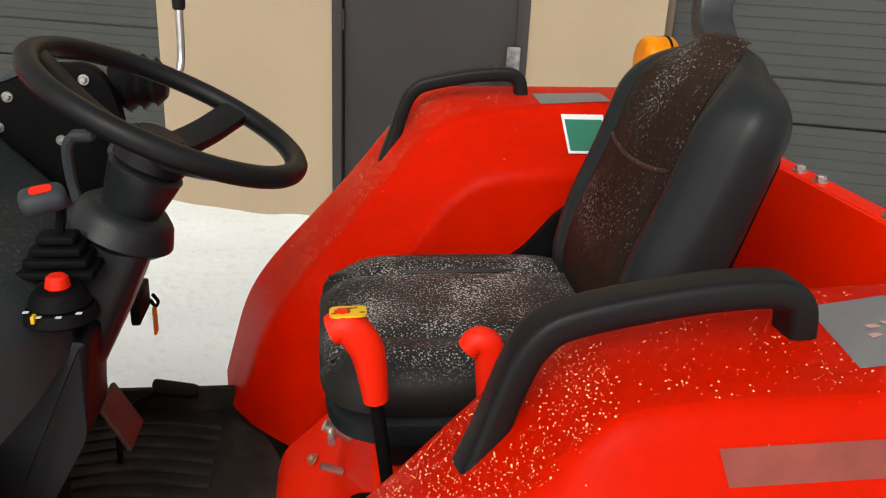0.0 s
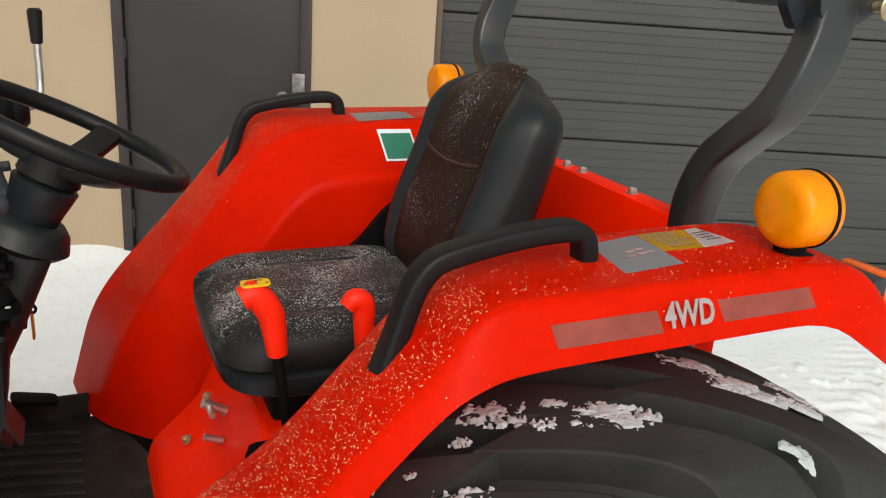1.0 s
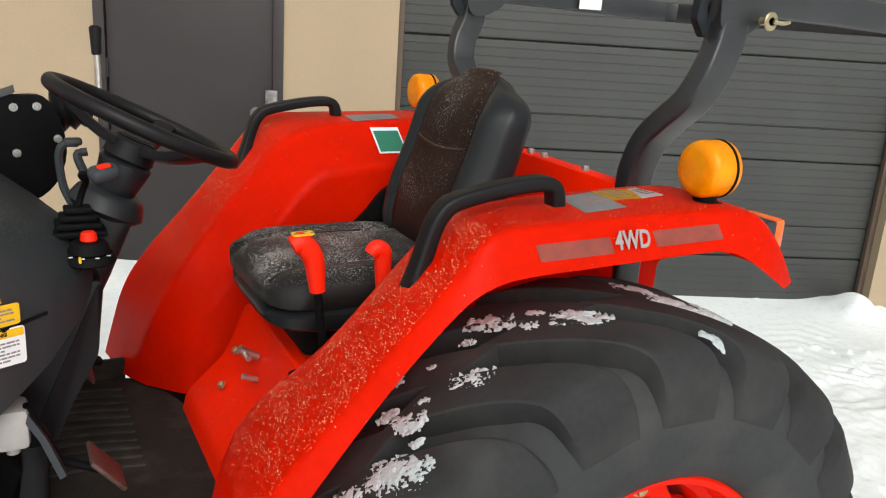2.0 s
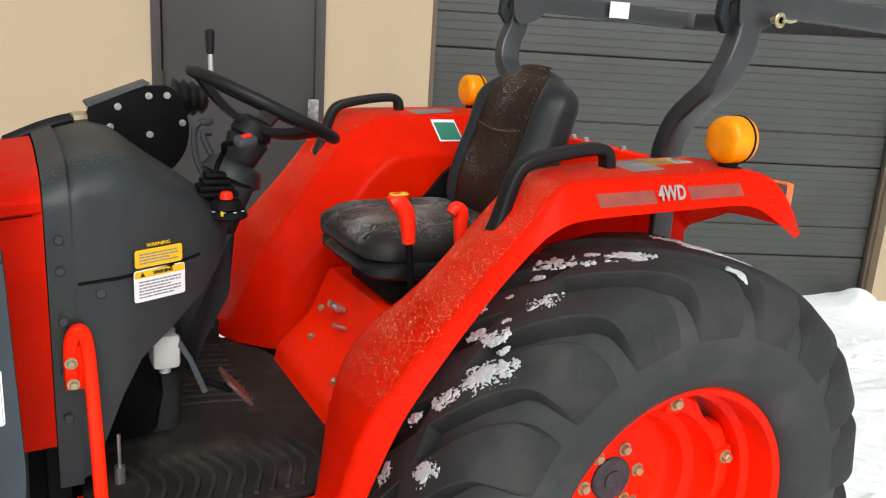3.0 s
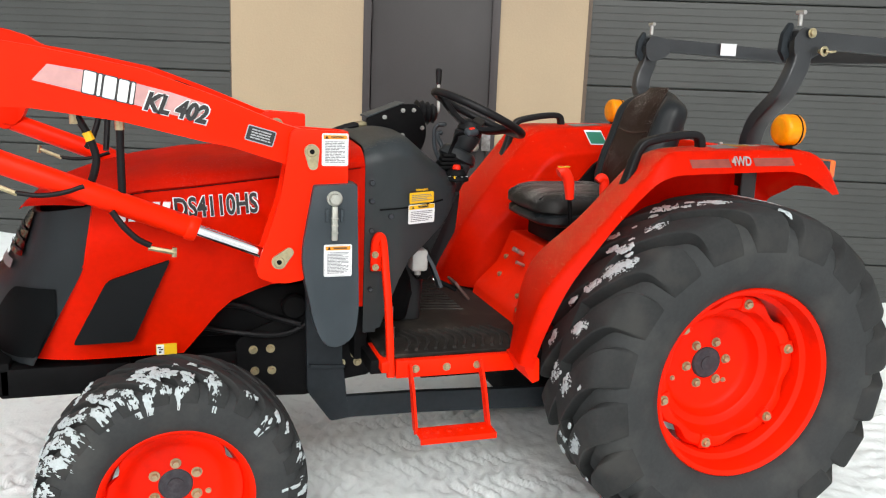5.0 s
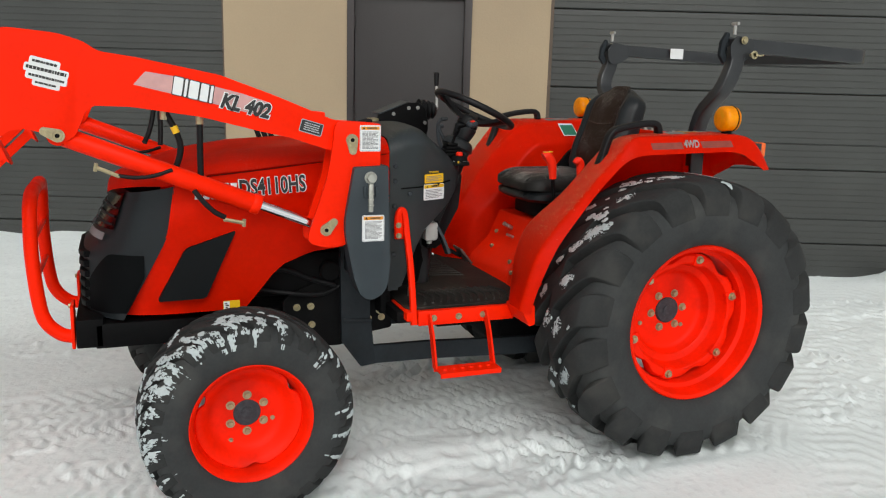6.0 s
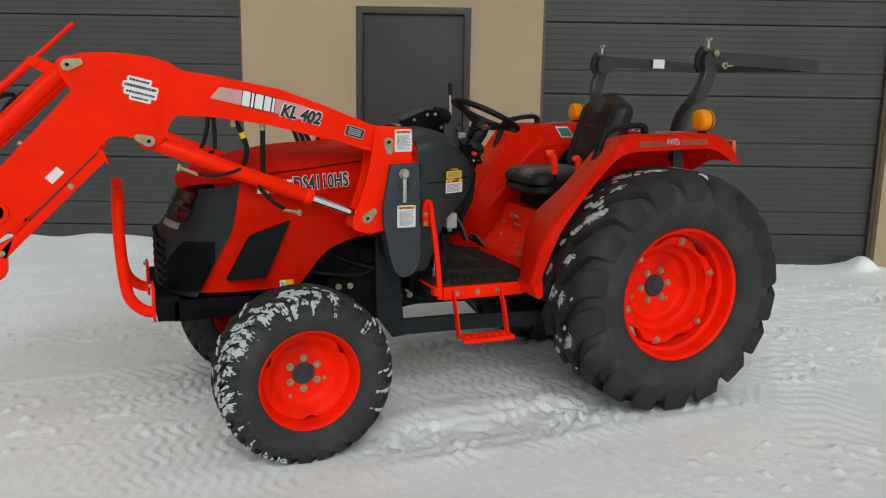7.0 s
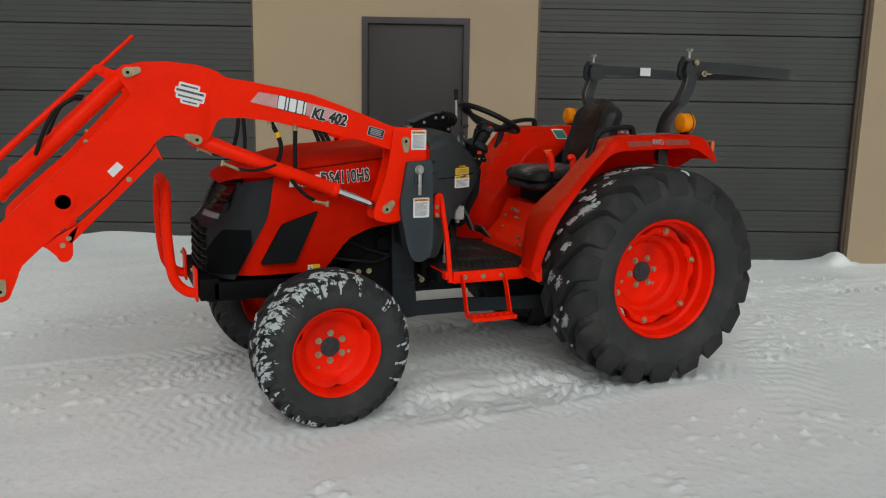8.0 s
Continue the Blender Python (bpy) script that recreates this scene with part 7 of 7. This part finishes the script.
# torque tube between the arms, open at its ends
bm = bmesh.new()
prof = [(0.032, -0.512), (0.047, -0.512), (0.047, 0.512), (0.032, 0.512)]
revolve(bm, prof, 32, closed=True)
tt = part("torque_tube", bm, RED, loader, "red cross tube between the arms", smooth=45)
tt.location = (-2.957, 0, 1.094)
# black plug added in the near end, standing in for the shade inside
bm = bmesh.new()
cyl(bm, (-2.957, -0.503, 1.094), (-2.957, -0.45, 1.094), 0.033, 24)
part("tube_mouth_shade", bm, BLACK, loader)
# hoses that drop from the arm past the hood
for pts in ([(-2.06, -0.462, 1.455), (-2.047, -0.462, 1.425), (-2.024, -0.463, 1.379), (-2.008, -0.46, 1.315), (-2.025, -0.45, 1.245), (-2.05, -0.43, 1.20)],
            [(-1.942, -0.468, 1.44), (-1.942, -0.468, 1.40), (-1.943, -0.466, 1.32), (-1.943, -0.46, 1.20)],
            [(-2.03, 0.44, 1.455), (-2.038, 0.40, 1.40), (-2.04, 0.36, 1.34), (-2.045, 0.33, 1.26)],
            [(-2.06, 0.44, 1.45), (-2.07, 0.40, 1.38), (-2.09, 0.36, 1.31), (-2.11, 0.33, 1.27)]):
    bm = bmesh.new()
    tube(bm, smooth_path(pts, 5), 0.011, 10)
    h = part("hydraulic_hose", bm, HOSE, loader, "black hydraulic hose hanging from the arm")
    bm = bmesh.new()
    cyl(bm, pts[0], (pts[0][0], pts[0][1], pts[0][2] - 0.04), 0.013, 8)
    part("hose_fitting", bm, ZINC, h)
bm = bmesh.new()
cyl(bm, (-2.030, -0.463, 1.392), (-2.020, -0.463, 1.368), 0.013, 10)
part("hose_band", bm, YELLOW, loader, "yellow band round a hose")
# steel lines along the inner side of the far arm, going over into hoses
def lz(z):
    return z * 1.0225 - 0.0202


for steel, hose in (([(-2.40, 1.60), (-2.16, 1.552), (-2.03, 1.527), (-1.90, 1.514)], [(-1.845, 1.512), (-1.79, 1.503), (-1.735, 1.482), (-1.67, 1.437), (-1.612, 1.388), (-1.575, 1.325), (-1.54, 1.25)]),
                    ([(-2.40, 1.575), (-2.16, 1.530), (-2.03, 1.512), (-1.85, 1.484)], [(-1.79, 1.477), (-1.745, 1.463), (-1.69, 1.430), (-1.63, 1.382), (-1.60, 1.325), (-1.57, 1.25)]),
                    ([(-2.40, 1.55), (-2.16, 1.505), (-2.03, 1.488), (-1.82, 1.456)], [(-1.735, 1.441), (-1.70, 1.425), (-1.65, 1.385), (-1.625, 1.325), (-1.60, 1.25)])):
    bm = bmesh.new()
    tube(bm, smooth_path([(x, 0.404, lz(z)) for x, z in steel], 4), 0.006, 8)
    line = part("steel_line", bm, ZINC, loader, "thin zinc steel line along the arm")
    (x0, z0), (x1, z1) = steel[-1], hose[0]
    bm = bmesh.new()
    for k0, k1, r in ((0.0, 0.35, 0.013), (0.38, 0.55, 0.011), (0.55, 1.0, 0.012)):
        cyl(bm, (x0 + (x1 - x0) * k0, 0.404, lz(z0 + (z1 - z0) * k0)), (x0 + (x1 - x0) * k1, 0.404, lz(z0 + (z1 - z0) * k1)), r, 8, bevel=0.0015)
    part("hose_fitting", bm, ZINC, line, "crimped steel hose fitting")
    bm = bmesh.new()
    tube(bm, smooth_path([(x, 0.404 - 0.05 * max(0, i - 2) / 4, lz(z)) for i, (x, z) in enumerate(hose)], 5), 0.0115, 10)
    part("hydraulic_hose", bm, HOSE, line, "black hydraulic hose")
bm = bmesh.new()
box(bm, -1.985, -1.925, 0.388, 0.424, lz(1.492), lz(1.533), 0.004)
part("line_clamp", bm, SILVER, loader, "grey clamp block on the steel lines")

# lower frame of the loader on the tractor's side: post with a slanted toe, bolted plate, push beam
FRAME_BOLTS = ((-1.561, 0.626), (-1.503, 0.627), (-1.556, 0.548), (-1.499, 0.547), (-1.209, 0.662), (-1.208, 0.587), (-1.257, 0.556), (-1.199, 0.557))
for s in (NEAR, FAR):
    bm = bmesh.new()
    prism(bm, rounded([(-1.390, 0.90), (-1.255, 0.90), (-1.263, 0.60), (-1.250, 0.50), (-1.236, 0.360), (-1.300, 0.354), (-1.381, 0.470), (-1.384, 0.60)], [0, 0, 0.02, 0.02, 0.005, 0.006, 0.012, 0.02], 3), min(s * 0.245, s * 0.275), max(s * 0.245, s * 0.275), 0.003)
    lf = part("lower_frame", bm, UNDER, loader, "slate-grey lower loader frame with a slanted toe", smooth=40)
    bm = bmesh.new()
    prism(bm, rounded([(-1.376, 0.575), (-1.255, 0.566), (-1.255, 0.553), (-1.376, 0.560)], 0.002, 2), min(s * 0.274, s * 0.284), max(s * 0.274, s * 0.284), 0.001)
    part("weld_seam", bm, UNDER, lf)
    # saddle that carries the bracket
    bm = bmesh.new()
    box(bm, -1.375, -1.270, min(s * 0.25, s * 0.475), max(s * 0.25, s * 0.475), 0.79, 0.90, 0.006)
    part("cross_saddle", bm, UNDER, lf)
    bm = bmesh.new()
    prism(bm, rounded([(-1.152, 0.506), (-1.244, 0.495), (-1.38, 0.445), (-1.60, 0.455), (-1.62, 0.66), (-1.56, 0.70), (-1.40, 0.76), (-1.165, 0.75)], 0.015, 3), min(s * 0.215, s * 0.232), max(s * 0.215, s * 0.232), 0.003)
    part("side_plate", bm, BLACK, lf, "black bolted side plate", smooth=40)
    bm = bmesh.new()
    sweep(bm, [(-1.25, s * 0.262, 0.402), (-1.0, s * 0.27, 0.402), (-0.6, s * 0.29, 0.392), (-0.12, s * 0.30, 0.388)], [(-0.040, -0.012), (0.040, -0.012), (0.040, 0.012), (-0.040, 0.012)], (0, 0, 1))
    part("push_beam", bm, UNDER, lf, "long dark steel push beam")
    bolts("frame_bolt", [(x, s * 0.232, z) for x, z in FRAME_BOLTS], (0, s, 0), ZINC, lf, 0.0105)

# print on the near arm
arm_tilt = -13.5
ar = [o for o in loader.children if o.name.startswith("loader_arm")][0]
bm = bmesh.new()
v = [(-2.155, 1.535), (-2.115, 1.580), (-2.02, 1.566), (-1.80, 1.512), (-1.70, 1.480), (-1.735, 1.432), (-1.90, 1.475)]
prism(bm, v, -0.505, -0.5025, 0)
part("arm_stripe", bm, PINKISH, ar, "faded pale stripe along the arm")
x = -2.032
for w in (0.030, 0.009, 0.031, 0.026, 0.009):
    z = 1.516 - 0.24 * (x + 1.955)
    for grow, y, mat_ in ((0.003, -0.5062, INK), (0.0, -0.508, WHITE)):
        bm = bmesh.new()
        prism(bm, rounded([(x - grow, z - 0.028 - grow), (x + w + grow, z - 0.028 - grow - w * 0.24), (x + w + 0.010 + grow, z + 0.032 + grow - w * 0.24), (x + 0.010 - grow, z + 0.032 + grow)], 0.004, 2), y, -0.5045, 0)
        part("maker_mark", bm, mat_, ar, "white maker's mark, plain blocks")
    x += w + 0.006
for fat, mat_, off in ((0.0062, WHITE, 0.0), (0.0032, INK, 0.003)):
    lettering("arm_lettering", "KL 402", 0.070, facing(-1.788, -0.5055 - off, 1.466, 0, arm_tilt), mat_, ar, "dark arm letters KL 402" if off else "white outline of the arm letters", fat=fat, slant=0.15, span=0.18 - off * 3)
sticker("data_plate", facing(-1.555, -0.5045, 1.392, 0, -16), 0.085, 0.047, None, None, ar, "black data plate with silver edge and print", body=SILVER, rows=1, seed=21)
bm = bmesh.new()
plate(bm, facing(-1.555, -0.5058, 1.392, 0, -16), 0.079, 0.041, 0.0008, 0.004)
field = part("data_plate_field", bm, INK, ar)
bm = bmesh.new()
bars(bm, facing(-1.553, -0.5067, 1.392, 0, -16), 0.060, 0.016, -0.016, 4, h=0.0042, seed=22)
part("plate_print", bm, SILVER, field)
m = facing(-2.418, -0.5035, 1.562, 0, -14) @ Matrix.Scale(0.92, 4)
bm = bmesh.new()
for dx, dy, w, h in ((-0.01, 0.038, 0.10, 0.03), (0, 0.012, 0.145, 0.03), (0.005, -0.014, 0.135, 0.028), (0.008, -0.036, 0.09, 0.024)):
    plate(bm, m @ Matrix.Translation((dx, dy, 0)), w, h, 0.0012 + 0.0001 * dx, 0.008)
dl = part("dealer_sticker", bm, WHITE, ar, "white dealer sticker with dark print")
bm = bmesh.new()
for dx, dy, w, h in ((-0.01, 0.038, 0.08, 0.010), (0, 0.013, 0.130, 0.013), (0.005, -0.013, 0.115, 0.010), (0.008, -0.035, 0.07, 0.008)):
    bars(bm, m @ Matrix.Translation((dx, dy, 0.0014)), w, h * 0.5, -h * 0.5, 1, h * 0.9, int(dy * 1000) + 60)
part("small_print", bm, INK, dl)
bm = bmesh.new()
plate(bm, facing(-2.742, -0.5035, 1.232, 0, 45), 0.062, 0.035, 0.0012, 0)
part("reflector_patch", bm, WHITE, ar, "white rectangular patch")
bk = [o for o in loader.children if o.name.startswith("mount_bracket")][0]
mp = [o for o in loader.children if o.name.startswith("mast_plate")][0]
sticker("caution_label", facing(-1.338, -0.5205, 1.354), 0.080, 0.099, HEADER, "CAUTION", mp, "white caution label with orange head", rows=14, seed=31, head_h=0.15)
sticker("warning_label", facing(-1.331, -0.5485, 1.0125), 0.086, 0.102, HEADER, "WARNING", bk, "white warning label with orange head", rows=15, seed=32, head_h=0.15)
